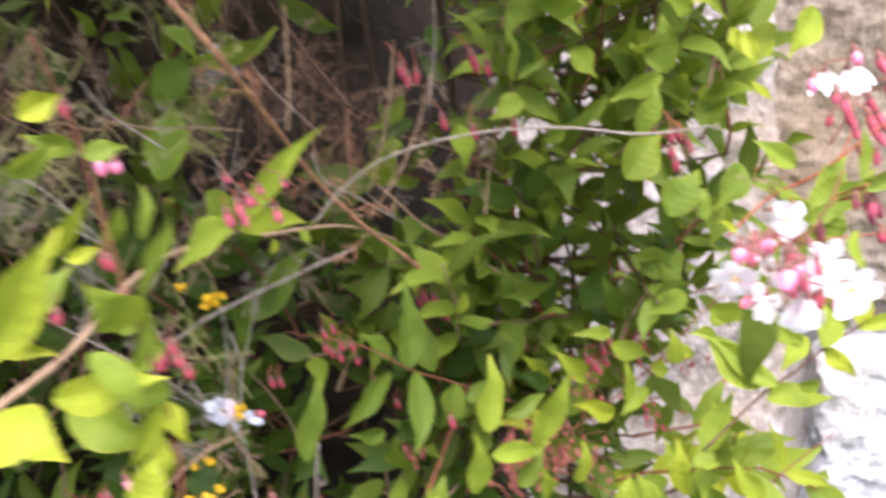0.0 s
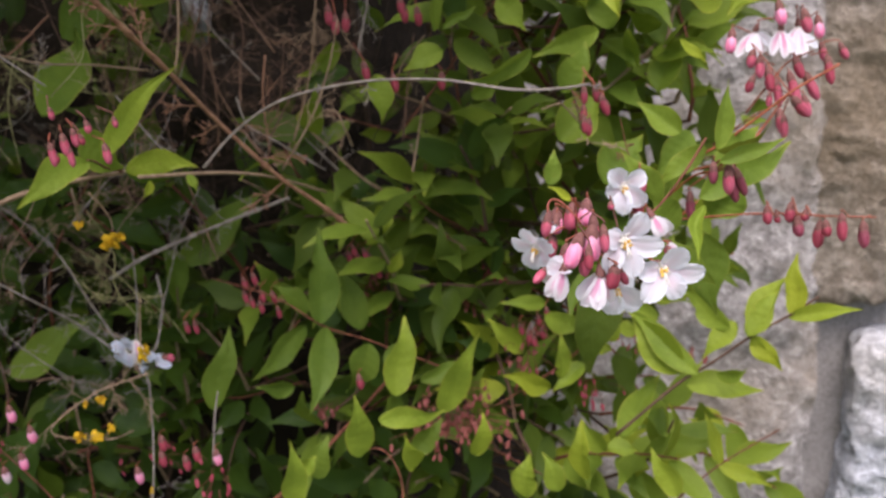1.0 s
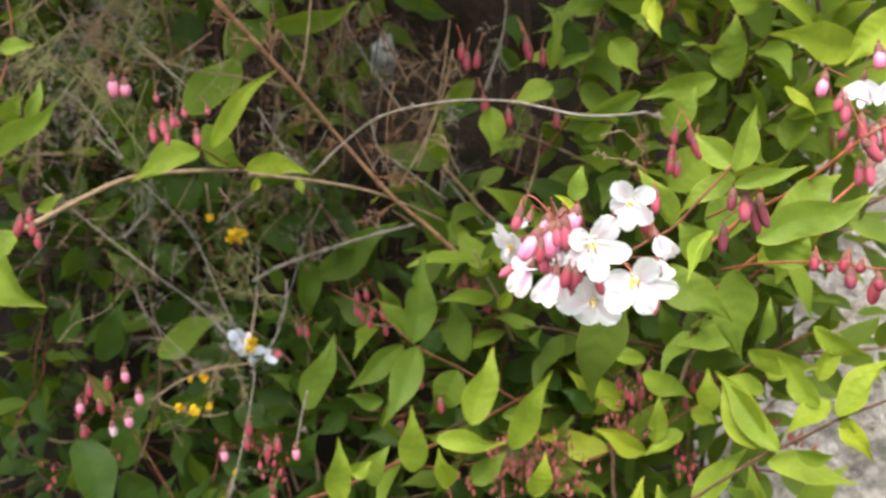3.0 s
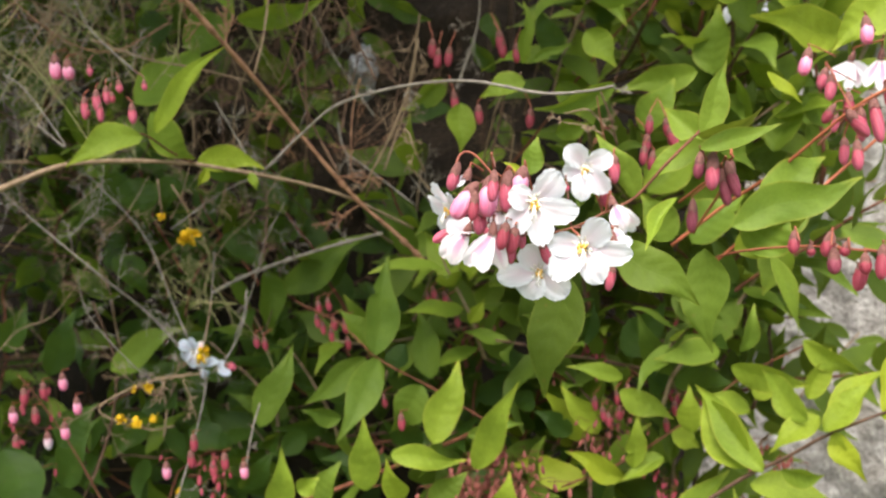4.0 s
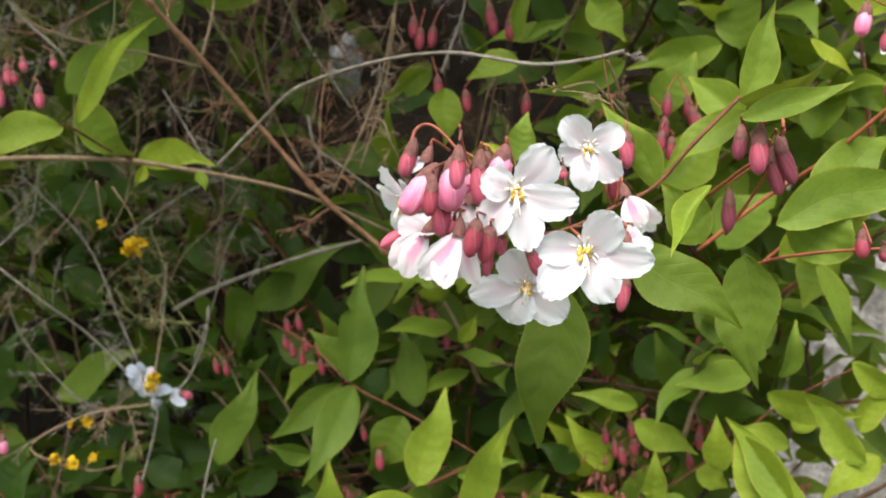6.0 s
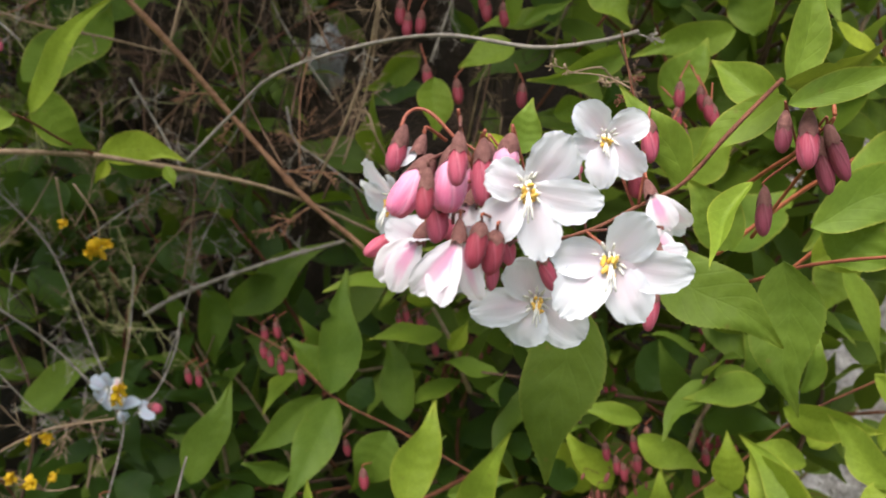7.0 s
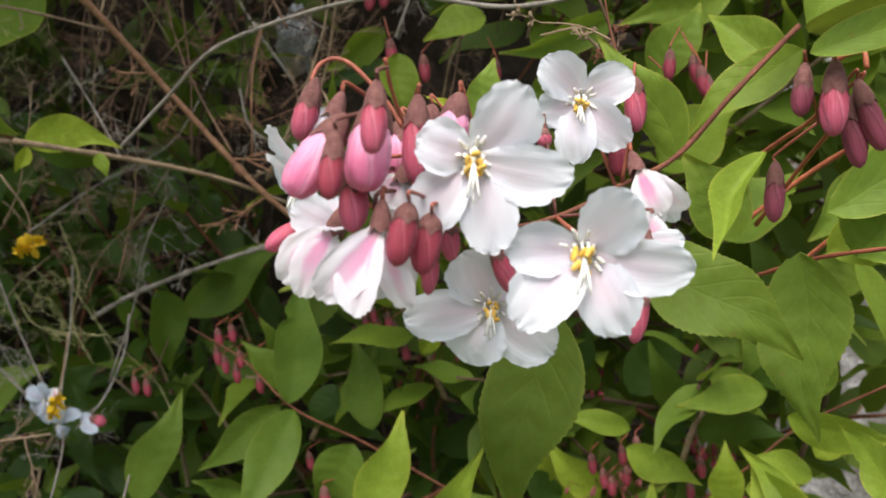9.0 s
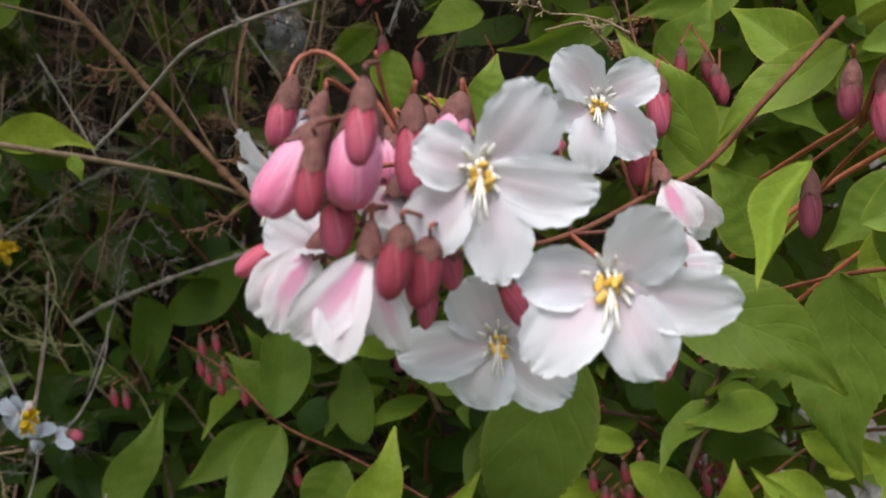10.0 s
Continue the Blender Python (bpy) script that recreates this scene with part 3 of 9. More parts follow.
def twig_spray(start, way, length, radius, depth, rng):
    """A fine dead twig, nearly straight, with opposite side twigs at its joints and small knobs where buds dried."""
    pieces = []
    p, d = Vector(start), Vector(way).normalized()
    radius = max(radius, 0.00011)
    pts = [p.copy()]
    n = 4
    across = d.cross(Vector((rng.gauss(0, 1), rng.gauss(0, 1), rng.gauss(0, 1)))).normalized()
    for k in range(n):
        d = (d + Vector((rng.gauss(0, 0.10), rng.gauss(0, 0.10), rng.gauss(0, 0.10)))).normalized()
        p = p + d * length / n
        pts.append(p.copy())
        across = (d.cross(across) + 0.3 * across).normalized()
        for sg in (-1, 1):
            if depth > 0 and k < n - 1 and rng.random() < 0.62:
                sd = (d * rng.uniform(0.6, 1.1) + across * sg * rng.uniform(0.5, 0.9)).normalized()
                pieces += twig_spray(p, sd, length * rng.uniform(0.25, 0.5), radius * 0.7, depth - 1, rng)
    pieces.append(tube(smooth_line(pts, 2), radius, radius * 0.6, 5, 0.25, rng.random()))
    end = pts[-1]
    kv, kf, _ = turned(end - d * radius * 1.5, end + d * radius * 2.5, lambda t: radius * 1.6 * math.sqrt(max(0.03, 1 - (2 * t - 1) ** 2)), 5, 0.0, 3)
    pieces.append((kv, kf))
    return pieces


def dry_stem(label, points, r0, r1, material, twigs, reach, seed):
    """A dead stem with knots and side twigs, each twig a part of its own."""
    rng = random.Random(seed)
    top = anchor("dead_stem", points[0], label, "dead stem", "dead stems in the shrub")
    line = smooth_line(points, 8)
    v, f = tube(line, r0, r1, 8, 0.16, seed)
    part("stem", v, f, material, top, points[0])
    for k in range(3 + len(points) // 2 if r0 > 0.0007 else 0):
        i = rng.randrange(2, len(line) - 2)
        d = (line[i + 1] - line[i - 1]).normalized()
        kv, kf, _ = turned(line[i] - d * r0 * 1.6, line[i] + d * r0 * 1.6, lambda t: r0 * (0.92 + 0.30 * math.sin(math.pi * t)), 8, 0.10, 6)
        part("node", kv, kf, material, top, line[i])
    for k in range(twigs):
        i = rng.randrange(1, len(line) - 1)
        d = (line[i + 1] - line[i - 1]).normalized()
        w = (d * rng.uniform(-0.3, 0.8) + Vector((rng.gauss(0, 0.7), rng.gauss(0, 0.35), rng.gauss(0, 0.7)))).normalized()
        v, f = join(twig_spray(line[i], w, reach * rng.uniform(0.6, 1.5), r1 * 0.46, 2, rng))
        part("twig", v, f, material, top, line[i])
    return top


def thicket_stem(points, r0, r1, twigs, reach, rng):
    """One thin dead stem with its forked side twigs, as loose geometry for a thicket."""
    line = smooth_line(points, 6)
    pieces = [tube(line, r0, r1, 6, 0.18, rng.random())]
    for k in range(twigs):
        i = rng.randrange(1, len(line) - 1)
        d = (line[i + 1] - line[i - 1]).normalized()
        w = (d * rng.uniform(0.1, 0.9) + Vector((rng.gauss(0, 0.6), rng.gauss(0, 0.35), rng.gauss(0, 0.6)))).normalized()
        pieces += twig_spray(line[i], w, reach * rng.uniform(0.5, 1.4), r1 * 0.5, 2, rng)
    return join(pieces)


def stuff(name, label, category, batches):
    """Growth that nobody could count, as one mesh; each batch is verts, faces, uvs and a material."""
    verts, faces, uvs, slots, mats = [], [], [], [], []
    for v, f, uv, mat in batches:
        if mat not in mats:
            mats.append(mat)
        k = len(verts)
        verts.extend(v)
        uvs.extend(uv or [(0.5, 0.5)] * len(v))
        faces.extend(tuple(i + k for i in g) for g in f)
        slots.extend([mats.index(mat)] * len(f))
    ob = part(name, verts, faces, mats[0], None, verts[0], uvs)
    for mat in mats[1:]:
        ob.data.materials.append(mat)
    ob.data.polygons.foreach_set("material_index", slots)
    return tagged(ob, label, category, "", "stuff")


def yellow_weed(points, heads):
    """A dry wiry weed with a few small ruffled yellow flower heads."""
    top = anchor("yellow_weed", points[0], "dry wiry weed stalk with small yellow flower heads", "weed", "yellow weeds")
    v, f = tube(smooth_line(points, 6), 0.0005, 0.0003, 6, 0.15, tick())
    part("stalk", v, f, BARK_TAN, top, points[0])
    rng = random.Random(tick())
    if len(points) > 3:
        line = smooth_line(points, 6)
        for k in range(9):
            i = rng.randrange(2, len(line) - 1)
            w = Vector((rng.gauss(0, 0.7), rng.gauss(-0.2, 0.4), rng.gauss(0.1, 0.7))).normalized()
            v, f = join(twig_spray(line[i], w, rng.uniform(0.012, 0.030), 0.00024, 2, rng))
            part("side_stalk", v, f, BARK_TAN, top, line[i])
    for place, size in heads:
        c = Vector(place)
        near = min((Vector(p) for p in points), key=lambda p: (p - c).length)
        pieces = []
        if (near - c).length > 0.0015:
            pieces.append(tube(smooth_line([near, (near + c) / 2 + Vector((0, 0, 0.001)), c], 3), 0.0003, 0.0003, 5, 0.1, tick()))
            v, f = join(pieces)
            part("flower_stalk", v, f, BARK_TAN, top, near)
        rays = []
        for k in range(16):
            w = Vector((rng.gauss(0, 1), rng.gauss(-0.4, 0.8), rng.gauss(0, 1))).normalized()
            bv, bf, _ = blade(c, c + w * size * rng.uniform(0.5, 0.95), Vector((w.z, w.x, w.y)) + Vector((0.1, 0, 0)), size * 0.42, petal_outline, 0.15, 0.0, 0.2, 4, 3, rng)
            rays.append((bv, bf))
        v, f = join(rays)
        part("flower_head", v, f, YELLOW, top, c)
    return top


# ---- the setting ----
def slab(name, x0, x1, y0, y1, z0, z1, material, label, category):
    bm = bmesh.new()
    bmesh.ops.create_cube(bm, size=1.0)
    bmesh.ops.transform(bm, matrix=Matrix.Translation(((x0 + x1) / 2, (y0 + y1) / 2, (z0 + z1) / 2)) @ Matrix.Diagonal((x1 - x0, y1 - y0, z1 - z0, 1)), verts=bm.verts)
    me = bpy.data.meshes.new(name)
    bm.to_mesh(me)
    bm.free()
    me.materials.append(material)
    ob = new(name, me)
    PLACE[ob] = Vector((0, 0, 0))
    return tagged(ob, label, category, "", "structure")


def sheet_ground():
    """Ground to the horizon, finely waved near the shrub."""
    verts, faces = [], []
    ring = [0.0, 0.3, 0.6, 0.9, 1.3, 1.8, 2.5, 4, 8, 20, 80, 400, 2000]
    n = 36
    for r in ring:
        for k in range(n):
            w = 2 * math.pi * k / n
            x, y = r * math.cos(w), r * math.sin(w)
            verts.append(Vector((x, y, 0.03 * noise.noise(Vector((x * 2, y * 2, 0))) if 0 < r < 10 else 0)))
    for i in range(len(ring) - 1):
        for k in range(n):
            k2 = (k + 1) % n
            faces.append((i * n + k, (i + 1) * n + k, (i + 1) * n + k2, i * n + k2))
    ob = part("ground", verts, faces, GROUND, None, (0, 0, 0))
    return tagged(ob, "rough grassy ground at the foot of the wall", "ground", "", "structure")


sheet_ground()
# the wall runs behind the shrub: along WALL_WAY from WALL_FOOT, facing WALL_FACE
WALL_FOOT = Vector((0.0, 0.99, 0.0))
WALL_WAY = Vector((1.0, 0.0, 0.0))
WALL_FACE = Vector((WALL_WAY.y, -WALL_WAY.x, 0.0))
wall = slab("wall_stone", -2.6, 2.6, 0.0, 0.35, -0.05, 1.75, MORTAR, "old rubble wall of pale granite blocks in grey mortar", "wall")
wall.matrix_world = Matrix.Translation(WALL_FOOT) @ Matrix.Rotation(math.atan2(WALL_WAY.y, WALL_WAY.x), 4, "Z")
PLACE[wall] = Vector((0, 0, 0))


def wall_stone(s0, s1, z0, z1, proud, material, seed, fine=9):
    """A rough-hewn block in the wall, between s0 and s1 along it; built in the wall's own frame."""
    rng = random.Random(seed)
    bm = bmesh.new()
    bmesh.ops.create_cube(bm, size=1.0)
    bmesh.ops.subdivide_edges(bm, edges=bm.edges[:], cuts=fine, use_grid_fill=True)
    off = Vector((rng.uniform(0, 50), rng.uniform(0, 50), rng.uniform(0, 50)))
    sx, sz, dy = s1 - s0, z1 - z0, 0.16
    for v in bm.verts:
        q = v.co * 2
        k = (abs(q.x) ** 18 + abs(q.y) ** 18 + abs(q.z) ** 18) ** (1 / 18)
        q = q / k if k > 0 else q
        p = Vector((q.x * sx / 2, q.y * dy / 2, q.z * sz / 2))
        p += Vector([noise.noise(p * 8 + off + Vector((0, 0, 7 * a))) for a in range(3)]) * 0.013
        p += Vector([noise.noise(p * 30 + off + Vector((0, 0, 7 * a))) for a in range(3)]) * 0.007
        p += Vector([noise.noise(p * 95 + off + Vector((0, 0, 7 * a))) for a in range(3)]) * 0.0045
        v.co = p
    me = bpy.data.meshes.new("stone")
    bm.to_mesh(me)
    bm.free()
    me.materials.append(material)
    me.shade_smooth()
    ob = new("stone", me)
    ob.parent = wall
    ob.location = ((s0 + s1) / 2, dy / 2 - proud, (z0 + z1) / 2)
    return ob


def white_stone(place):
    """A pale stone lodged in the dark backing of the hollow."""
    bm = bmesh.new()
    bmesh.ops.create_icosphere(bm, subdivisions=3, radius=1.0)
    for v in bm.verts:
        p = v.co
        k = 1 + 0.45 * noise.noise(p * 1.9) + 0.12 * noise.noise(p * 5)
        v.co = Vector((p.x * 0.0100 * k, p.y * 0.045 * k, p.z * 0.020 * k))
    me = bpy.data.meshes.new("pale_stone")
    bm.to_mesh(me)
    bm.free()
    me.materials.append(STONE_PALE)
    me.shade_smooth()
    ob = new("pale_stone", me)
    ob.location = Vector(place) + Vector((-0.018, 0.032, 0.002))
    ob.rotation_euler = (0, 0, radians(28))
    return tagged(ob, "small pale stone in the dark hollow", "stone")



# ---- woody canes that carry the shrub ----
CR = random.Random(21)
for k in range(10):
    fx = -0.62 + 0.068 * k
    foot = Vector((fx * 0.7 - 0.05, CR.uniform(0.58, 0.68), -0.02))
    head = Vector((fx + CR.uniform(-0.08, 0.08), CR.uniform(0.60, 0.70), CR.uniform(1.08, 1.26)))
    mid = (foot + head) / 2 + Vector((CR.uniform(-0.04, 0.04), 0.03, 0.0))
    fork = head + Vector((CR.uniform(-0.05, 0.05), -0.16, 0.03))
    cane([foot, mid, head, fork], 0.0030, 0.0014)
for x, y in ((-0.80, 0.42), (-0.66, 0.36)):
    cane([(x, y + 0.1, -0.02), (x, y, 0.5), (x + 0.05, y - 0.04, 0.9), (x + 0.02, y - 0.02, 1.2)], 0.0045, 0.0018)

cane([(0.07, 0.76, -0.02), (0.06, 0.75, 0.5), (0.09, 0.74, 0.9), (0.07, 0.66, 1.15)], 0.0026, 0.0013)

# ---- branches, flowers and twigs in front ----
b = branch("flowering_branch", "arching shrub branch with white flowers, pink buds and toothed leaves", "shrub branch", "branches of the shrub",
    [(0.1420, 0.3470, 0.8472), (0.1344, 0.3391, 0.8368), (0.1265, 0.3367, 0.8268), (0.1197, 0.3307, 0.8221), (0.1127, 0.3214, 0.8172), (0.1063, 0.3126, 0.8162), (0.0977, 0.3022, 0.8228)], 0.0005, 0.0003, BARK_RED)
f = flower(b, (0.1126, 0.2923, 0.8247), (0.44, -0.89, -0.14), (0.1063, 0.3126, 0.8162), 0.0104, True)
petal(f, (0.1126, 0.2923, 0.8247), (0.1194, 0.2918, 0.8328), (0.32, -0.89, -0.33), 0.0083, PETAL_WHITE, 0.10)
petal(f, (0.1126, 0.2923, 0.8247), (0.1081, 0.2869, 0.8266), (0.76, -0.65, -0.04), 0.0070, PETAL_WHITE, 0.14)
petal(f, (0.1126, 0.2923, 0.8247), (0.1075, 0.2880, 0.8162), (0.35, -0.90, 0.25), 0.0071, PETAL_WHITE, 0.10)
petal(f, (0.1126, 0.2923, 0.8247), (0.1162, 0.2910, 0.8137), (0.26, -0.94, 0.20), 0.0073, PETAL_WHITE, 0.10)
petal(f, (0.1126, 0.2923, 0.8247), (0.1246, 0.2935, 0.8226), (0.08, -0.99, -0.13), 0.0072, PETAL_WHITE, 0.12)
f = flower(b, (0.1242, 0.2994, 0.8142), (0.33, -0.94, -0.10), (0.1127, 0.3214, 0.8172), 0.0113, True)
petal(f, (0.1242, 0.2994, 0.8142), (0.1312, 0.2956, 0.8216), (-0.02, -0.90, -0.44), 0.0080, PETAL_WHITE, 0.16)
petal(f, (0.1242, 0.2994, 0.8142), (0.1169, 0.2925, 0.8143), (0.68, -0.71, 0.19), 0.0068, PETAL_WHITE, 0.12)
petal(f, (0.1242, 0.2994, 0.8142), (0.1189, 0.2916, 0.8057), (0.35, -0.79, 0.50), 0.0084, PETAL_WHITE, 0.12)
petal(f, (0.1242, 0.2994, 0.8142), (0.1300, 0.2970, 0.8050), (0.07, -0.96, 0.29), 0.0080, PETAL_WHITE, 0.10)
petal(f, (0.1242, 0.2994, 0.8142), (0.1375, 0.2991, 0.8129), (-0.02, -1.00, -0.02), 0.0070, PETAL_WHITE, 0.14)
f = flower(b, (0.1134, 0.3287, 0.8348), (0.33, -0.91, -0.24), (0.1183, 0.3333, 0.8212), 0.0088, True)
petal(f, (0.1134, 0.3287, 0.8348), (0.1092, 0.3237, 0.8407), (0.54, -0.79, -0.28), 0.0074, PETAL_WHITE, 0.16)
petal(f, (0.1134, 0.3287, 0.8348), (0.1213, 0.3294, 0.8381), (0.19, -0.96, -0.23), 0.0069, PETAL_WHITE, 0.14)
petal(f, (0.1134, 0.3287, 0.8348), (0.1210, 0.3296, 0.8282), (0.05, -1.00, -0.08), 0.0073, PETAL_WHITE, 0.10)
petal(f, (0.1134, 0.3287, 0.8348), (0.1139, 0.3259, 0.8252), (0.07, -0.96, 0.28), 0.0068, PETAL_WHITE, 0.10)
petal(f, (0.1134, 0.3287, 0.8348), (0.1077, 0.3257, 0.8326), (0.44, -0.90, 0.06), 0.0065, PETAL_WHITE, 0.10)
f = flower(b, (0.1102, 0.3041, 0.8058), (0.41, -0.91, -0.01), (0.1063, 0.3126, 0.8162), 0.0091, True)
petal(f, (0.1102, 0.3041, 0.8058), (0.1076, 0.3012, 0.8132), (0.60, -0.79, -0.10), 0.0087, PETAL_WHITE, 0.15)
petal(f, (0.1102, 0.3041, 0.8058), (0.1017, 0.2965, 0.8044), (0.58, -0.71, 0.39), 0.0071, PETAL_WHITE, 0.12)
petal(f, (0.1102, 0.3041, 0.8058), (0.1090, 0.3007, 0.7986), (0.17, -0.90, 0.40), 0.0087, PETAL_WHITE, 0.12)
petal(f, (0.1102, 0.3041, 0.8058), (0.1182, 0.3064, 0.8000), (0.29, -0.96, 0.02), 0.0084, PETAL_WHITE, 0.12)
petal(f, (0.1102, 0.3041, 0.8058), (0.1163, 0.3095, 0.8084), (0.63, -0.77, 0.12), 0.0070, PETAL_WHITE, 0.10)
f = bell(b, (0.1059, 0.2828, 0.8168), (0.1039, 0.2872, 0.8206), 0.0034)
petal(f, (0.1059, 0.2828, 0.8168), (0.1009, 0.2781, 0.8086), (0.55, -0.82, 0.14), 0.0051, PETAL_STRIPED, 0.16)
petal(f, (0.1059, 0.2828, 0.8168), (0.1088, 0.2846, 0.8075), (-0.02, -0.98, -0.20), 0.0043, PETAL_STRIPED, 0.12)
petal(f, (0.1044, 0.2849, 0.8163), (0.1023, 0.2876, 0.8076), (0.46, -0.81, -0.37), 0.0061, PETAL_WHITE, -0.10)
petal(f, (0.1047, 0.2850, 0.8163), (0.1001, 0.2854, 0.8076), (0.37, -0.90, -0.24), 0.0055, PETAL_WHITE, -0.10)
petal(f, (0.1044, 0.2860, 0.8163), (0.1043, 0.2898, 0.8083), (0.56, -0.75, -0.36), 0.0051, PETAL_STRIPED, 0.12)
petal(f, (0.1059, 0.2828, 0.8168), (0.1048, 0.2795, 0.8068), (0.25, -0.95, 0.10), 0.0048, PETAL_STRIPED, 0.14)
f = bell(b, (0.0950, 0.2902, 0.8158), (0.0976, 0.2951, 0.8184), 0.0034)
petal(f, (0.0950, 0.2902, 0.8158), (0.0906, 0.2853, 0.8093), (0.62, -0.77, 0.16), 0.0052, PETAL_STRIPED, 0.14)
petal(f, (0.0944, 0.2911, 0.8160), (0.0900, 0.2880, 0.8184), (0.59, -0.80, 0.06), 0.0057, PETAL_WHITE, 0.10)
petal(f, (0.0933, 0.2928, 0.8158), (0.0917, 0.2934, 0.8195), (0.46, -0.82, 0.34), 0.0056, PETAL_WHITE, 0.10)
petal(f, (0.0933, 0.2927, 0.8152), (0.0896, 0.2939, 0.8105), (0.26, -0.87, -0.42), 0.0050, PETAL_STRIPED, 0.10)
petal(f, (0.0949, 0.2903, 0.8161), (0.0967, 0.2877, 0.8154), (0.10, -0.18, 0.98), 0.0041, PETAL_WHITE, 0.10)
petal(f, (0.0950, 0.2902, 0.8158), (0.0934, 0.2850, 0.8078), (0.40, -0.90, 0.15), 0.0047, PETAL_STRIPED, 0.14)
f = flower(b, (0.0872, 0.2968, 0.8222), (-0.50, -0.75, -0.40), (0.0950, 0.3090, 0.8256), 0.0088, True)
open_petals(f, (0.0872, 0.2968, 0.8222), (-0.50, -0.75, -0.40), 0.0090, 0.0070, 0.30, 0.25, PETAL_WHITE)
f = bell(b, (0.1226, 0.3279, 0.8245), (0.1197, 0.3307, 0.8224), 0.0034)
petal(f, (0.1228, 0.3280, 0.8245), (0.1299, 0.3299, 0.8189), (0.02, -0.95, -0.30), 0.0045, PETAL_STRIPED, 0.16)
petal(f, (0.1233, 0.3271, 0.8242), (0.1269, 0.3261, 0.8179), (0.10, -0.97, 0.21), 0.0051, PETAL_STRIPED, 0.14)
petal(f, (0.1228, 0.3291, 0.8240), (0.1255, 0.3308, 0.8162), (0.26, -0.96, -0.13), 0.0044, PETAL_WHITE, 0.10)
petal(f, (0.1226, 0.3301, 0.8244), (0.1279, 0.3332, 0.8167), (0.32, -0.93, -0.15), 0.0037, PETAL_WHITE, 0.10)
f = bell(b, (0.1279, 0.3129, 0.8148), (0.1204, 0.3229, 0.8172), 0.0034)
petal(f, (0.1279, 0.3129, 0.8148), (0.1330, 0.3132, 0.8151), (0.06, -1.00, 0.07), 0.0036, PETAL_WHITE, 0.10)
petal(f, (0.1274, 0.3138, 0.8150), (0.1292, 0.3150, 0.8179), (0.28, -0.94, 0.19), 0.0038, PETAL_STRIPED, 0.10)
petal(f, (0.1274, 0.3138, 0.8140), (0.1297, 0.3158, 0.8114), (0.50, -0.84, -0.22), 0.0039, PETAL_WHITE, 0.10)
f = bell(b, (0.1012, 0.2960, 0.8219), (0.1005, 0.3056, 0.8202), 0.0034)
petal(f, (0.1006, 0.2958, 0.8225), (0.0994, 0.2938, 0.8188), (0.58, -0.78, 0.23), 0.0055, PETAL_STRIPED, 0.12)
petal(f, (0.1001, 0.2966, 0.8225), (0.1021, 0.2971, 0.8161), (0.47, -0.88, 0.08), 0.0049, PETAL_STRIPED, 0.12)
petal(f, (0.0997, 0.2986, 0.8216), (0.0985, 0.2998, 0.8157), (0.45, -0.85, -0.27), 0.0051, PETAL_WHITE, 0.10)
f = bell(b, (0.0930, 0.2927, 0.8302), (0.0947, 0.2993, 0.8323), 0.0034)
petal(f, (0.0930, 0.2927, 0.8305), (0.0905, 0.2901, 0.8279), (0.49, -0.81, 0.32), 0.0030, PETAL_WHITE, 0.14)
bud(b, (0.0997, 0.2817, 0.8265), (0.0971, 0.2777, 0.8199), 0.0059, BUD_PALE, 0.80, None)
bud(b, (0.1038, 0.2844, 0.8283), (0.1037, 0.2821, 0.8205), 0.0065, BUD_PALE, 0.60, None)
bud(b, (0.1072, 0.2789, 0.8298), (0.1076, 0.2776, 0.8245), 0.0038, BUD_RED, 1.20, (0.0993, 0.2951, 0.8360))
bud(b, (0.0907, 0.2905, 0.8314), (0.0897, 0.2896, 0.8266), 0.0042, BUD_RED, 1.20, None)
bud(b, (0.1029, 0.2775, 0.8244), (0.1029, 0.2766, 0.8196), 0.0036, BUD_DEEP, 1.30, (0.0995, 0.2914, 0.8303))
bud(b, (0.0893, 0.2908, 0.8157), (0.0861, 0.2879, 0.8128), 0.0037, BUD_RED, 0.50, (0.0932, 0.2974, 0.8182))
bud(b, (0.1014, 0.2844, 0.8211), (0.1016, 0.2835, 0.8158), 0.0046, BUD_RED, 0.60, (0.0995, 0.2964, 0.8234))
bud(b, (0.1041, 0.2941, 0.8292), (0.1045, 0.2931, 0.8216), 0.0047, BUD_RED, 1.10, (0.0987, 0.3009, 0.8286))
bud(b, (0.1096, 0.2819, 0.8181), (0.1088, 0.2811, 0.8125), 0.0042, BUD_DEEP, 0.40, (0.1041, 0.3027, 0.8185))
bud(b, (0.1103, 0.2861, 0.8169), (0.1097, 0.2854, 0.8113), 0.0045, BUD_DEEP, 0.30, (0.1038, 0.3048, 0.8184))
bud(b, (0.1096, 0.2929, 0.8160), (0.1098, 0.2927, 0.8124), 0.0030, BUD_RED, 0.50, (0.1063, 0.3126, 0.8162))
bud(b, (0.1072, 0.2927, 0.8131), (0.1071, 0.2922, 0.8082), 0.0029, BUD_RED, 0.50, (0.1063, 0.3126, 0.8162))
bud(b, (0.1121, 0.3017, 0.8127), (0.1141, 0.3023, 0.8079), 0.0035, BUD_RED, 0.50, (0.1063, 0.3126, 0.8162))
bud(b, (0.1196, 0.3364, 0.8369), (0.1202, 0.3361, 0.8303), 0.0045, BUD_RED, 0.60, (0.1192, 0.3327, 0.8220))
bud(b, (0.1185, 0.3329, 0.8287), (0.1187, 0.3326, 0.8234), 0.0044, BUD_DEEP, 0.80, (0.1192, 0.3327, 0.8220))
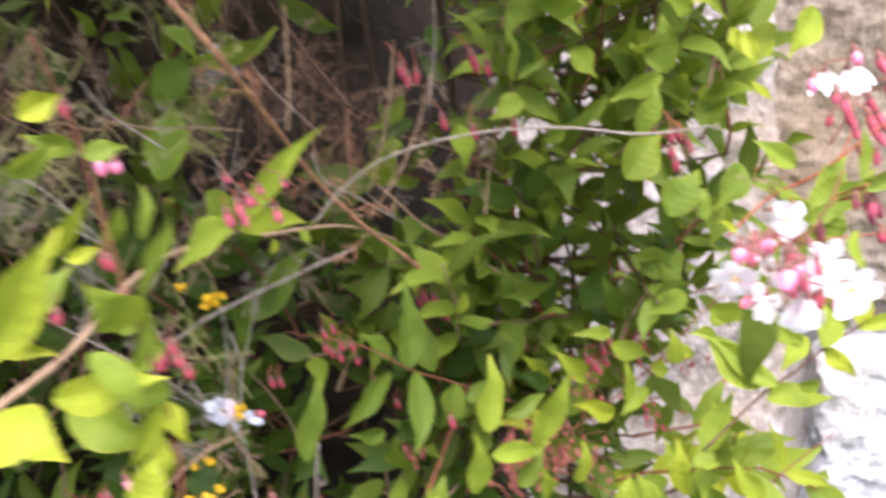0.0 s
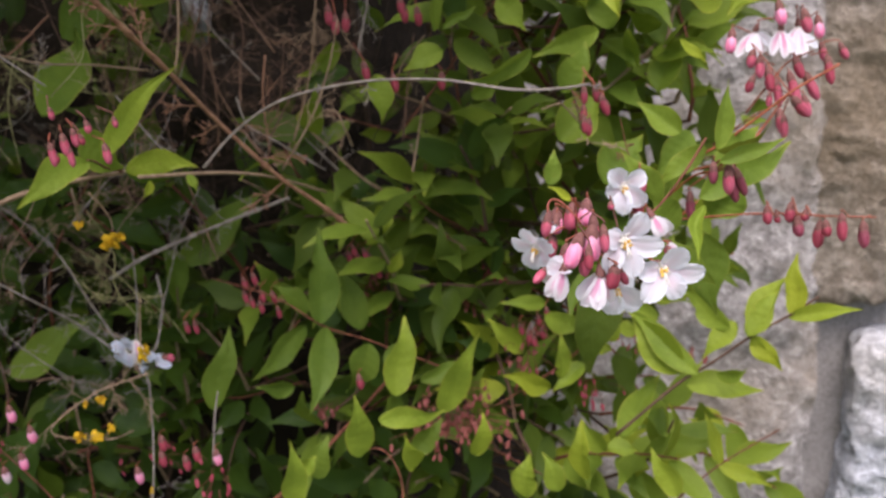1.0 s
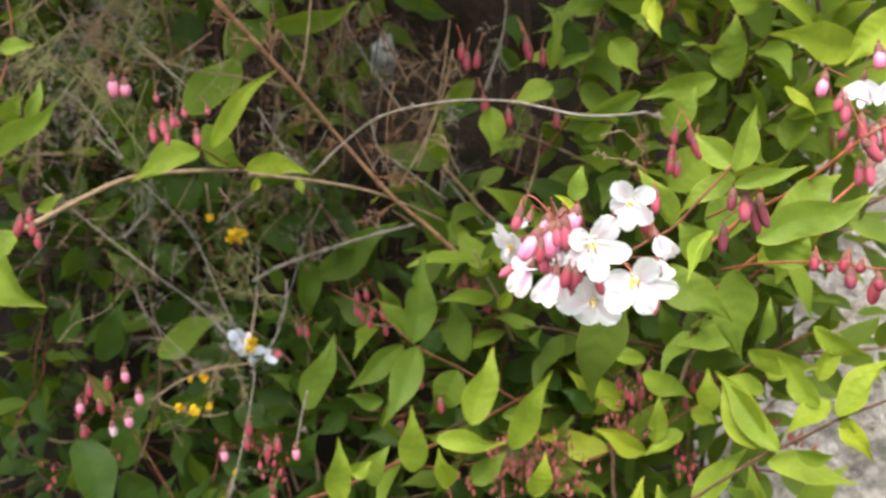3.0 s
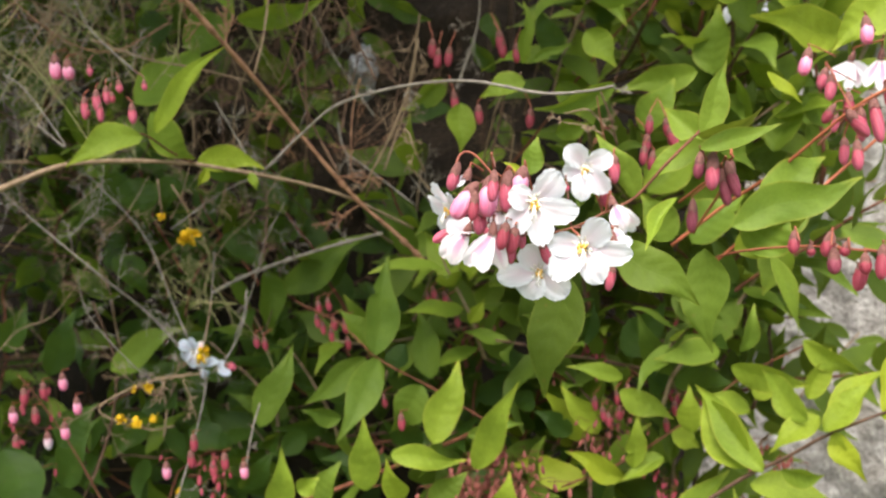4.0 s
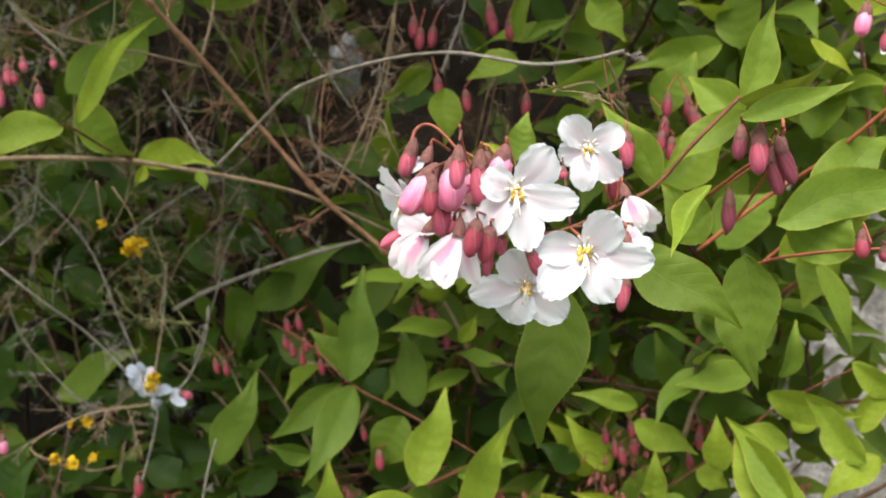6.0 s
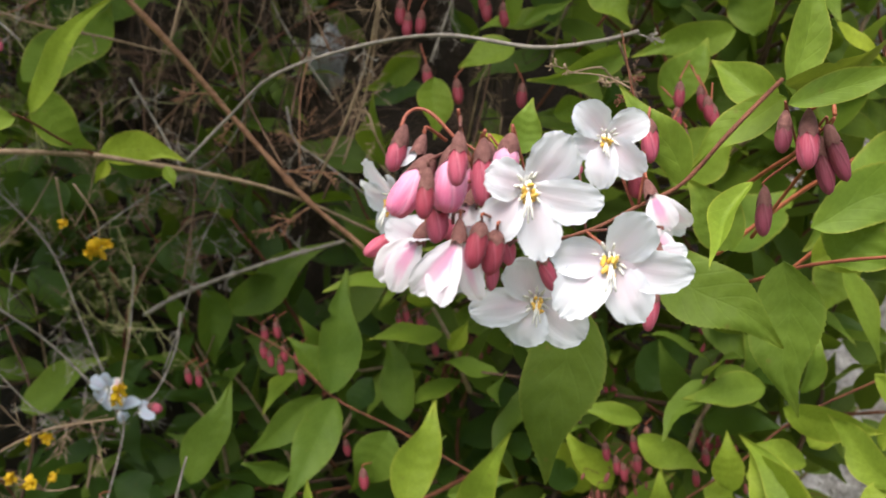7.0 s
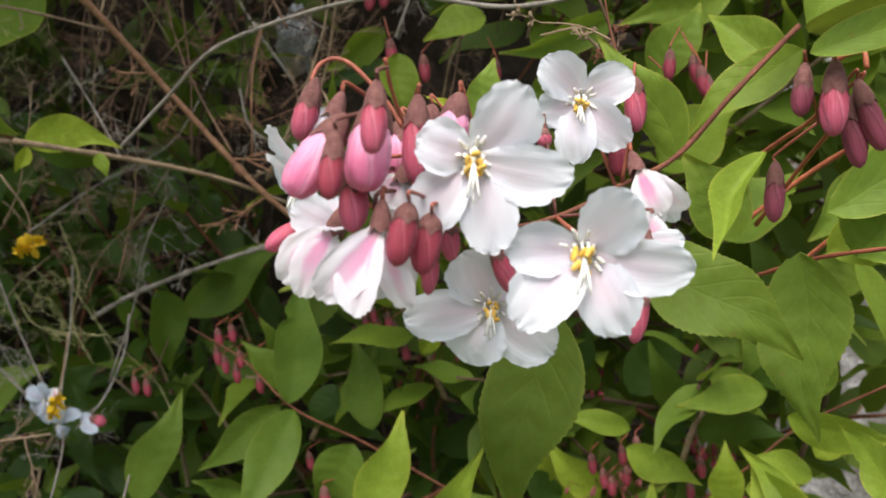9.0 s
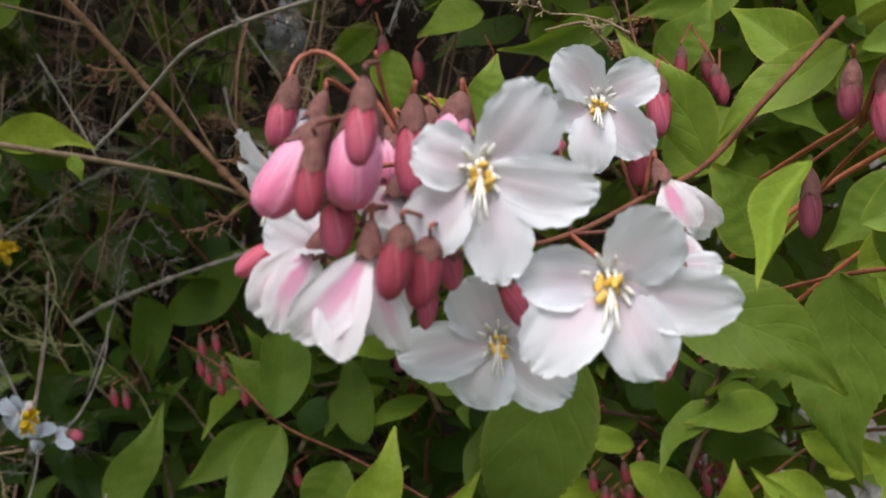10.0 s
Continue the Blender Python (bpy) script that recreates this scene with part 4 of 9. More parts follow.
bud(b, (0.1273, 0.3153, 0.8067), (0.1266, 0.3146, 0.8009), 0.0034, BUD_RED, 0.50, (0.1127, 0.3214, 0.8172))
bud(b, (0.1095, 0.3241, 0.8292), (0.1096, 0.3240, 0.8273), 0.0030, BUD_RED, 0.50, (0.1127, 0.3214, 0.8172))
bud(b, (0.1273, 0.3150, 0.8165), (0.1272, 0.3148, 0.8143), 0.0032, BUD_RED, 0.50, (0.1127, 0.3214, 0.8172))
bud(b, (0.0922, 0.3113, 0.8285), (0.0916, 0.3097, 0.8226), 0.0060, BUD_PALE, 0.60, (0.1038, 0.3154, 0.8240))
bud(b, (0.0971, 0.3105, 0.8301), (0.0965, 0.3089, 0.8241), 0.0060, BUD_RED, 0.60, (0.1038, 0.3154, 0.8240))
bud(b, (0.0952, 0.3070, 0.8176), (0.0946, 0.3055, 0.8117), 0.0060, BUD_RED, 0.60, (0.1038, 0.3154, 0.8240))
bud(b, (0.1018, 0.3096, 0.8316), (0.1012, 0.3081, 0.8257), 0.0060, BUD_PALE, 0.60, (0.1038, 0.3154, 0.8240))
bud(b, (0.0908, 0.3112, 0.8207), (0.0902, 0.3096, 0.8147), 0.0046, BUD_RED, 0.60, (0.1038, 0.3154, 0.8240))
stem(b, "pedicel", [(0.1003, 0.2972, 0.8287), (0.0982, 0.2965, 0.8320), (0.0944, 0.2949, 0.8362), (0.0921, 0.2939, 0.8372), (0.0909, 0.2922, 0.8362), (0.0907, 0.2907, 0.8340)], 0.0003, 0.0003, STALK_RED)
stem(b, "pedicel", [(0.1014, 0.3038, 0.8202), (0.1006, 0.2945, 0.8206), (0.1016, 0.2894, 0.8204), (0.1033, 0.2856, 0.8190)], 0.0003, 0.0003, STALK_DARK)
stem(b, "pedicel", [(0.1063, 0.3126, 0.8162), (0.0994, 0.3053, 0.8229), (0.0987, 0.3009, 0.8286), (0.0987, 0.2969, 0.8338), (0.0989, 0.2950, 0.8372)], 0.0003, 0.00025, STALK_RED)
# the cluster's shade on these three leaves is put into their darker colours
leaf(b, (0.1050, 0.3369, 0.8035), (0.1008, 0.3380, 0.7632), (0.13, -0.99, -0.08), 0.0190, LEAF_SHADED, 0.06, 0.00, 0.18)
leaf(b, (0.1212, 0.3378, 0.8125), (0.1452, 0.3440, 0.7958), (0.40, -0.89, 0.23), 0.0158, LEAF_MID, 0.05, 0.00, 0.15)
leaf(b, (0.1429, 0.3581, 0.8117), (0.1477, 0.3559, 0.7803), (-0.23, -0.97, 0.03), 0.0172, LEAF_MID, 0.04, 0.02, 0.22)
leaf(b, (0.1401, 0.3296, 0.8272), (0.1369, 0.3121, 0.8124), (-0.09, -0.63, 0.77), 0.0052, LEAF_FRESH, -0.06, 0.08, 1.00)
leaf(b, (0.1425, 0.3501, 0.8441), (0.1254, 0.3470, 0.8296), (0.09, -0.99, 0.10), 0.0090, LEAF_GREEN, 0.05, 0.04, 0.15)
leaf(b, (0.1263, 0.3405, 0.8262), (0.1128, 0.3373, 0.8457), (0.05, -0.99, -0.13), 0.0095, LEAF_GREEN, 0.04, 0.05, 0.10)
leaf(b, (0.1444, 0.3365, 0.8444), (0.1487, 0.3437, 0.8672), (0.59, -0.79, 0.14), 0.0093, LEAF_GREEN, 0.03, 0.00, 0.25)
leaf(b, (0.1443, 0.3331, 0.8445), (0.1609, 0.3343, 0.8528), (0.33, -0.77, -0.54), 0.0065, LEAF_OLIVE, 0.10, 0.08, 0.15)
leaf(b, (0.1450, 0.3331, 0.8410), (0.1662, 0.3345, 0.8484), (0.01, -0.99, 0.14), 0.0065, LEAF_GREEN, 0.05, 0.03, 0.20)
leaf(b, (0.1365, 0.3831, 0.8446), (0.1203, 0.3870, 0.8571), (-0.03, -0.97, 0.26), 0.0117, LEAF_GREEN, 0.05, 0.00, 0.44)
leaf(b, (0.0882, 0.3474, 0.8322), (0.0900, 0.3493, 0.8447), (0.50, -0.86, 0.06), 0.0084, LEAF_GREEN, 0.05, 0.00, 0.14)
leaf(b, (0.0964, 0.3289, 0.8302), (0.0883, 0.3254, 0.8357), (0.56, -0.76, 0.33), 0.0038, LEAF_YOUNG, 0.05, 0.00, 0.40)
leaf(b, (0.1520, 0.4000, 0.8260), (0.1700, 0.4150, 0.8430), (0.10, -0.98, 0.10), 0.0170, LEAF_GREEN, 0.05, 0.00, 0.22)
leaf(b, (0.1440, 0.4020, 0.8090), (0.1690, 0.4120, 0.8250), (0.15, -0.97, 0.12), 0.0160, LEAF_FRESH, 0.05, 0.00, 0.25)
leaf(b, (0.1499, 0.3986, 0.8089), (0.1622, 0.4007, 0.8282), (0.07, -1.00, 0.06), 0.0217, LEAF_GREEN, 0.05, 0.00, 0.22)
leaf(b, (0.1332, 0.3566, 0.8138), (0.1235, 0.3527, 0.8277), (0.52, -0.85, 0.12), 0.0137, LEAF_GREEN, 0.05, 0.00, 0.17)
leaf(b, (0.0842, 0.5052, 0.8277), (0.1078, 0.5187, 0.8506), (0.05, -0.88, 0.47), 0.0258, LEAF_GREEN, 0.06, 0.00, 0.39)
leaf(b, (0.1070, 0.5034, 0.8049), (0.1281, 0.5158, 0.8287), (-0.01, -0.88, 0.47), 0.0246, LEAF_GREEN, 0.10, 0.00, 0.33)
leaf(b, (0.1522, 0.5165, 0.8291), (0.1317, 0.5046, 0.8061), (0.37, -0.92, 0.15), 0.0231, LEAF_GREEN, 0.09, 0.00, 0.14)
leaf(b, (0.1361, 0.5326, 0.8495), (0.1480, 0.5405, 0.8757), (-0.31, -0.86, 0.40), 0.0206, LEAF_GREEN, 0.05, 0.00, 0.34)
leaf(b, (0.0886, 0.5433, 0.8571), (0.1016, 0.5520, 0.8859), (0.23, -0.96, 0.19), 0.0194, LEAF_MID, 0.06, 0.00, 0.31)
leaf(b, (0.1216, 0.5567, 0.8215), (0.1005, 0.5477, 0.8392), (0.24, -0.95, -0.20), 0.0193, LEAF_MID, 0.06, 0.00, 0.38)
leaf(b, (0.1461, 0.5338, 0.8036), (0.1365, 0.5273, 0.7812), (-0.13, -0.94, 0.33), 0.0196, LEAF_GREEN, 0.05, 0.00, 0.31)
leaf(b, (0.0912, 0.5381, 0.7759), (0.1176, 0.5498, 0.7604), (0.40, -0.92, -0.02), 0.0213, LEAF_MID, 0.13, 0.00, 0.36)
leaf(b, (0.1204, 0.5525, 0.7767), (0.1055, 0.5429, 0.7479), (0.38, -0.92, 0.11), 0.0216, LEAF_GREEN, 0.15, 0.00, 0.16)
leaf(b, (0.1155, 0.6019, 0.8647), (0.1335, 0.6083, 0.8345), (0.20, -0.98, -0.09), 0.0239, LEAF_MID, 0.12, 0.00, 0.17)
leaf(b, (0.1011, 0.6041, 0.8421), (0.1268, 0.6177, 0.8533), (0.43, -0.90, 0.09), 0.0223, LEAF_MID, 0.03, 0.00, 0.34)
leaf(b, (0.1051, 0.5759, 0.7435), (0.0905, 0.5667, 0.7187), (-0.13, -0.90, 0.41), 0.0237, LEAF_MID, 0.09, 0.00, 0.41)

b = branch("budding_branch", "reddish shrub twig with hanging crimson flower buds and dark calyces", "shrub branch", "branches of the shrub",
    [(0.1853, 0.4425, 0.8517), (0.1593, 0.4214, 0.8227), (0.1464, 0.4084, 0.8137), (0.1239, 0.4178, 0.7920)], 0.0006, 0.0005, STALK_ORANGE)
bud(b, (0.1438, 0.3390, 0.8375), (0.1437, 0.3386, 0.8326), 0.0041, BUD_WILT, 1.20, (0.1446, 0.3583, 0.8332))
bud(b, (0.1483, 0.3356, 0.8365), (0.1485, 0.3352, 0.8295), 0.0052, BUD_RED, 1.20, (0.1446, 0.3583, 0.8332))
bud(b, (0.1520, 0.3408, 0.8351), (0.1548, 0.3417, 0.8278), 0.0043, BUD_WILT, 1.20, (0.1446, 0.3583, 0.8332))
bud(b, (0.1502, 0.3420, 0.8329), (0.1519, 0.3423, 0.8253), 0.0044, BUD_WILT, 1.20, (0.1446, 0.3583, 0.8332))
bud(b, (0.1381, 0.3598, 0.8235), (0.1383, 0.3594, 0.8163), 0.0045, BUD_WILT, 1.20, (0.1446, 0.3583, 0.8332))
bud(b, (0.1511, 0.3472, 0.8354), (0.1510, 0.3467, 0.8301), 0.0042, BUD_WILT, 1.20, (0.1446, 0.3583, 0.8332))
stem(b, "stem", [(0.1258, 0.3930, 0.8250), (0.1363, 0.3764, 0.8308), (0.1442, 0.3616, 0.8349), (0.1473, 0.3433, 0.8404), (0.1512, 0.3420, 0.8423), (0.1521, 0.3412, 0.8397)], 0.0005, 0.0004, STALK_ORANGE)
stem(b, "stem", [(0.1299, 0.4000, 0.8145), (0.1404, 0.3838, 0.8273), (0.1467, 0.3650, 0.8330)], 0.0005, 0.0004, STALK_ORANGE)
leaf(b, (0.1445, 0.3915, 0.8178), (0.1822, 0.4126, 0.8364), (0.43, -0.89, 0.15), 0.0162, LEAF_GREEN, 0.05, 0.00, 0.22)

b = branch("budding_branch", "thin red raceme of hanging dark pink buds above the stone wall", "shrub branch", "branches of the shrub",
    [(0.1267, 0.4218, 0.8013), (0.1455, 0.3957, 0.8090), (0.1690, 0.3802, 0.8134), (0.1858, 0.3729, 0.8137), (0.2050, 0.3710, 0.8131)], 0.0005, 0.0003, STALK_RED)
bud(b, (0.1669, 0.3706, 0.8161), (0.1670, 0.3694, 0.8114), 0.0046, BUD_DEEP, 0.80, (0.1689, 0.3681, 0.8151))
bud(b, (0.1764, 0.3763, 0.8158), (0.1757, 0.3749, 0.8107), 0.0055, BUD_DEEP, 0.80, (0.1775, 0.3695, 0.8146))
bud(b, (0.1783, 0.3731, 0.8110), (0.1789, 0.3720, 0.8059), 0.0055, BUD_WILT, 0.80, (0.1800, 0.3699, 0.8144))
bud(b, (0.1863, 0.3745, 0.8084), (0.1854, 0.3726, 0.8013), 0.0055, BUD_DEEP, 0.80, (0.1878, 0.3713, 0.8140))
bud(b, (0.1872, 0.3678, 0.8109), (0.1877, 0.3669, 0.8069), 0.0046, BUD_DEEP, 0.80, (0.1902, 0.3717, 0.8139))
bud(b, (0.1918, 0.3650, 0.8136), (0.1919, 0.3631, 0.8060), 0.0049, BUD_DEEP, 0.80, (0.1960, 0.3727, 0.8136))
bud(b, (0.2001, 0.3679, 0.8096), (0.2002, 0.3662, 0.8026), 0.0053, BUD_WILT, 0.80, (0.2038, 0.3740, 0.8131))
bud(b, (0.1812, 0.3750, 0.8138), (0.1808, 0.3744, 0.8113), 0.0042, BUD_DEEP, 0.80, (0.1826, 0.3704, 0.8143))
bud(b, (0.1713, 0.3759, 0.8127), (0.1717, 0.3755, 0.8106), 0.0034, BUD_DEEP, 0.80, (0.1724, 0.3686, 0.8149))
leaf(b, (0.1467, 0.4711, 0.8039), (0.1593, 0.4758, 0.7721), (0.62, -0.77, 0.13), 0.0092, LEAF_GREEN, 0.08, 0.00, 0.30)
leaf(b, (0.1366, 0.4745, 0.7618), (0.1404, 0.4778, 0.7831), (0.58, -0.81, 0.02), 0.0093, LEAF_GREEN, 0.13, 0.00, 0.41)

b = branch("flowering_branch", "red-stemmed shrub twig with white flowers and drooping pink buds", "shrub branch", "branches of the shrub",
    [(0.1174, 0.4219, 0.8082), (0.1367, 0.4218, 0.8249), (0.1541, 0.4091, 0.8363), (0.1691, 0.4008, 0.8492), (0.1803, 0.3960, 0.8587), (0.1953, 0.3932, 0.8676)], 0.00065, 0.0005, STALK_ORANGE)
f = bell(b, (0.1734, 0.4499, 0.8809), (0.1843, 0.4373, 0.8855), 0.0034)
petal(f, (0.1734, 0.4497, 0.8802), (0.1645, 0.4435, 0.8700), (0.31, -0.91, 0.28), 0.0043, PETAL_STRIPED, -0.10)
petal(f, (0.1734, 0.4497, 0.8802), (0.1688, 0.4426, 0.8717), (0.19, -0.80, 0.57), 0.0043, PETAL_WHITE, -0.10)
petal(f, (0.1734, 0.4497, 0.8802), (0.1732, 0.4438, 0.8691), (-0.04, -0.88, 0.47), 0.0043, PETAL_WHITE, -0.10)
petal(f, (0.1734, 0.4497, 0.8802), (0.1802, 0.4471, 0.8729), (-0.46, -0.88, -0.12), 0.0043, PETAL_WHITE, -0.10)
petal(f, (0.1734, 0.4497, 0.8802), (0.1767, 0.4510, 0.8703), (-0.45, -0.85, -0.26), 0.0043, PETAL_STRIPED, -0.10)
f = bell(b, (0.1918, 0.4557, 0.8823), (0.1879, 0.4391, 0.8900), 0.0034)
petal(f, (0.1918, 0.4555, 0.8815), (0.1849, 0.4495, 0.8707), (0.32, -0.90, 0.30), 0.0043, PETAL_STRIPED, -0.10)
petal(f, (0.1918, 0.4555, 0.8815), (0.1889, 0.4474, 0.8677), (0.16, -0.87, 0.47), 0.0043, PETAL_WHITE, -0.10)
petal(f, (0.1918, 0.4555, 0.8815), (0.1939, 0.4493, 0.8674), (-0.02, -0.92, 0.40), 0.0043, PETAL_STRIPED, -0.10)
petal(f, (0.1918, 0.4555, 0.8815), (0.2000, 0.4525, 0.8718), (-0.07, -0.97, 0.24), 0.0043, PETAL_WHITE, -0.10)
petal(f, (0.1918, 0.4555, 0.8815), (0.1930, 0.4562, 0.8705), (-0.17, -0.98, -0.08), 0.0043, PETAL_STRIPED, -0.10)
f = bell(b, (0.1835, 0.4480, 0.8812), (0.1843, 0.4373, 0.8872), 0.0034)
petal(f, (0.1835, 0.4478, 0.8805), (0.1790, 0.4420, 0.8700), (0.20, -0.90, 0.30), 0.0042, PETAL_STRIPED, -0.12)
petal(f, (0.1835, 0.4478, 0.8805), (0.1842, 0.4405, 0.8690), (0.00, -0.90, 0.40), 0.0044, PETAL_STRIPED, -0.12)
petal(f, (0.1835, 0.4478, 0.8805), (0.1893, 0.4430, 0.8708), (-0.30, -0.92, 0.20), 0.0042, PETAL_WHITE, -0.10)
petal(f, (0.1835, 0.4478, 0.8805), (0.1860, 0.4520, 0.8704), (0.20, -0.95, 0.00), 0.0042, PETAL_WHITE, -0.10)
bud(b, (0.1604, 0.4279, 0.8789), (0.1596, 0.4261, 0.8720), 0.0056, BUD_PALE, 1.00, (0.1694, 0.4342, 0.8796))
bud(b, (0.1790, 0.4271, 0.8892), (0.1801, 0.4256, 0.8824), 0.0056, BUD_PALE, 1.00, (0.1815, 0.4387, 0.8888))
bud(b, (0.1881, 0.4224, 0.8853), (0.1896, 0.4210, 0.8786), 0.0059, BUD_RED, 1.00, (0.1878, 0.4390, 0.8855))
bud(b, (0.1952, 0.4317, 0.8827), (0.1960, 0.4303, 0.8763), 0.0051, BUD_PALE, 1.00, (0.1910, 0.4391, 0.8833))
bud(b, (0.1836, 0.4231, 0.8607), (0.1869, 0.4207, 0.8481), 0.0056, BUD_RED, 1.00, (0.1840, 0.4331, 0.8641))
bud(b, (0.1752, 0.4263, 0.8632), (0.1762, 0.4246, 0.8552), 0.0052, BUD_DEEP, 1.00, (0.1784, 0.4326, 0.8663))
bud(b, (0.1931, 0.4368, 0.8594), (0.1972, 0.4353, 0.8504), 0.0058, BUD_RED, 1.00, (0.1882, 0.4338, 0.8638))
bud(b, (0.2002, 0.4343, 0.8663), (0.2017, 0.4323, 0.8570), 0.0052, BUD_DEEP, 1.00, (0.1932, 0.4361, 0.8694))
bud(b, (0.1794, 0.4218, 0.8460), (0.1805, 0.4201, 0.8384), 0.0052, BUD_RED, 1.00, (0.1810, 0.4294, 0.8515))
bud(b, (0.1903, 0.4271, 0.8509), (0.1918, 0.4258, 0.8444), 0.0047, BUD_RED, 1.00, (0.1874, 0.4317, 0.8560))
bud(b, (0.1873, 0.4318, 0.8670), (0.1895, 0.4305, 0.8600), 0.0052, BUD_DEEP, 1.00, (0.1855, 0.4347, 0.8699))
bud(b, (0.1701, 0.4160, 0.8685), (0.1700, 0.4143, 0.8619), 0.0050, BUD_RED, 1.00, (0.1764, 0.4332, 0.8704))
bud(b, (0.2071, 0.4412, 0.8715), (0.2094, 0.4404, 0.8667), 0.0043, BUD_RED, 1.00, (0.1968, 0.4379, 0.8742))
bud(b, (0.1794, 0.4303, 0.8581), (0.1804, 0.4282, 0.8488), 0.0048, BUD_RED, 1.00, (0.1805, 0.4320, 0.8623))
bud(b, (0.1692, 0.4308, 0.8597), (0.1672, 0.4294, 0.8552), 0.0048, BUD_DEEP, 1.00, (0.1742, 0.4311, 0.8636))
bud(b, (0.1984, 0.4376, 0.8721), (0.1995, 0.4364, 0.8662), 0.0043, BUD_RED, 1.00, (0.1919, 0.4370, 0.8744))
stem(b, "stem", [(0.1663, 0.4247, 0.8473), (0.1758, 0.4291, 0.8583), (0.1851, 0.4381, 0.8668), (0.1958, 0.4411, 0.8709)], 0.0006, 0.0004, BARK_RED)
bud(b, (0.1675, 0.4184, 0.8714), (0.1665, 0.4175, 0.8660), 0.0050, BUD_RED, 0.70, (0.1787, 0.3974, 0.8571))
bud(b, (0.1793, 0.3896, 0.8546), (0.1843, 0.3919, 0.8485), 0.0055, BUD_RED, 0.70, (0.1787, 0.3974, 0.8571))
bud(b, (0.1769, 0.3991, 0.8465), (0.1773, 0.3989, 0.8394), 0.0043, BUD_RED, 0.70, (0.1787, 0.3974, 0.8571))
bud(b, (0.1731, 0.4090, 0.8554), (0.1726, 0.4084, 0.8507), 0.0033, BUD_RED, 0.70, (0.1787, 0.3974, 0.8571))
leaf(b, (0.1660, 0.4985, 0.8970), (0.1343, 0.4593, 0.9002), (0.77, -0.63, -0.13), 0.0201, LEAF_FRESH, 0.05, 0.00, 0.25)
leaf(b, (0.1822, 0.4854, 0.9118), (0.1638, 0.4741, 0.8871), (0.44, -0.90, 0.08), 0.0201, LEAF_FRESH, 0.03, 0.00, 0.33)
leaf(b, (0.1417, 0.4618, 0.8779), (0.1550, 0.4681, 0.8660), (0.56, -0.80, 0.20), 0.0063, LEAF_YOUNG, 0.03, 0.00, 0.19)
leaf(b, (0.1101, 0.5134, 0.8835), (0.1102, 0.5155, 0.9164), (-0.22, -0.97, 0.06), 0.0214, LEAF_GREEN, 0.06, 0.00, 0.14)
leaf(b, (0.1375, 0.5391, 0.8824), (0.1204, 0.5307, 0.8921), (-0.04, -0.72, -0.69), 0.0164, LEAF_GREEN, 0.04, 0.00, 0.15)
leaf(b, (0.1484, 0.5332, 0.8764), (0.1633, 0.5400, 0.8590), (0.32, -0.94, -0.09), 0.0148, LEAF_GREEN, 0.02, 0.00, 0.41)
leaf(b, (0.1239, 0.5001, 0.9171), (0.1060, 0.4911, 0.9236), (0.41, -0.90, -0.14), 0.0141, LEAF_GREEN, 0.04, 0.00, 0.20)

b = branch("leafy_branch", "leafy shrub twig with broad green leaves and small drooping red buds", "shrub branch", "branches of the shrub",
    [(-0.0052, 0.5400, 0.8352), (0.0219, 0.5336, 0.8655), (0.0394, 0.5329, 0.8886), (0.0588, 0.5333, 0.9108), (0.0822, 0.5358, 0.9350)], 0.0008, 0.0005, BARK_RED)
leaf(b, (0.0693, 0.5284, 0.9255), (0.0337, 0.5096, 0.9264), (0.42, -0.82, -0.40), 0.0146, LEAF_GREEN, 0.07, 0.00, 0.16)
leaf(b, (0.0234, 0.4904, 0.8874), (0.0214, 0.4913, 0.9180), (0.74, -0.67, 0.07), 0.0086, LEAF_GREEN, 0.15, 0.00, 0.27)
leaf(b, (0.0340, 0.5076, 0.8914), (0.0249, 0.5044, 0.9176), (0.30, -0.96, -0.01), 0.0153, LEAF_DEEP_SHADE, 0.03, 0.00, 0.15)
leaf(b, (0.0272, 0.4925, 0.8884), (0.0443, 0.5022, 0.8993), (0.43, -0.89, 0.12), 0.0057, LEAF_GREEN, 0.05, 0.00, 0.39)
leaf(b, (0.0562, 0.4860, 0.9015), (0.0699, 0.4922, 0.8848), (0.57, -0.81, 0.16), 0.0169, LEAF_GREEN, 0.02, 0.00, 0.43)
leaf(b, (0.1054, 0.4996, 0.8836), (0.0732, 0.4819, 0.8726), (0.49, -0.87, -0.01), 0.0149, LEAF_GREEN, 0.04, 0.00, 0.30)
leaf(b, (0.0730, 0.4820, 0.8758), (0.0412, 0.4643, 0.8631), (0.56, -0.61, -0.56), 0.0135, LEAF_GREEN, 0.09, 0.00, 0.44)
leaf(b, (0.0287, 0.4813, 0.8781), (0.0105, 0.4711, 0.8692), (0.32, -0.88, 0.35), 0.0147, LEAF_GREEN, 0.11, 0.00, 0.21)
leaf(b, (-0.0067, 0.4846, 0.8680), (-0.0055, 0.4837, 0.8430), (0.59, -0.80, 0.06), 0.0164, LEAF_GREEN, 0.04, 0.00, 0.37)
leaf(b, (0.0877, 0.4771, 0.8548), (0.0992, 0.4847, 0.8788), (0.40, -0.91, 0.10), 0.0169, LEAF_GREEN, 0.12, 0.00, 0.23)
leaf(b, (-0.0371, 0.5262, 0.8845), (-0.0586, 0.5137, 0.8670), (0.66, -0.67, -0.33), 0.0168, LEAF_GREEN, 0.13, 0.00, 0.45)
leaf(b, (-0.0334, 0.5272, 0.8692), (-0.0592, 0.5129, 0.8596), (0.35, -0.87, 0.34), 0.0134, LEAF_DEEP_SHADE, 0.12, 0.00, 0.39)
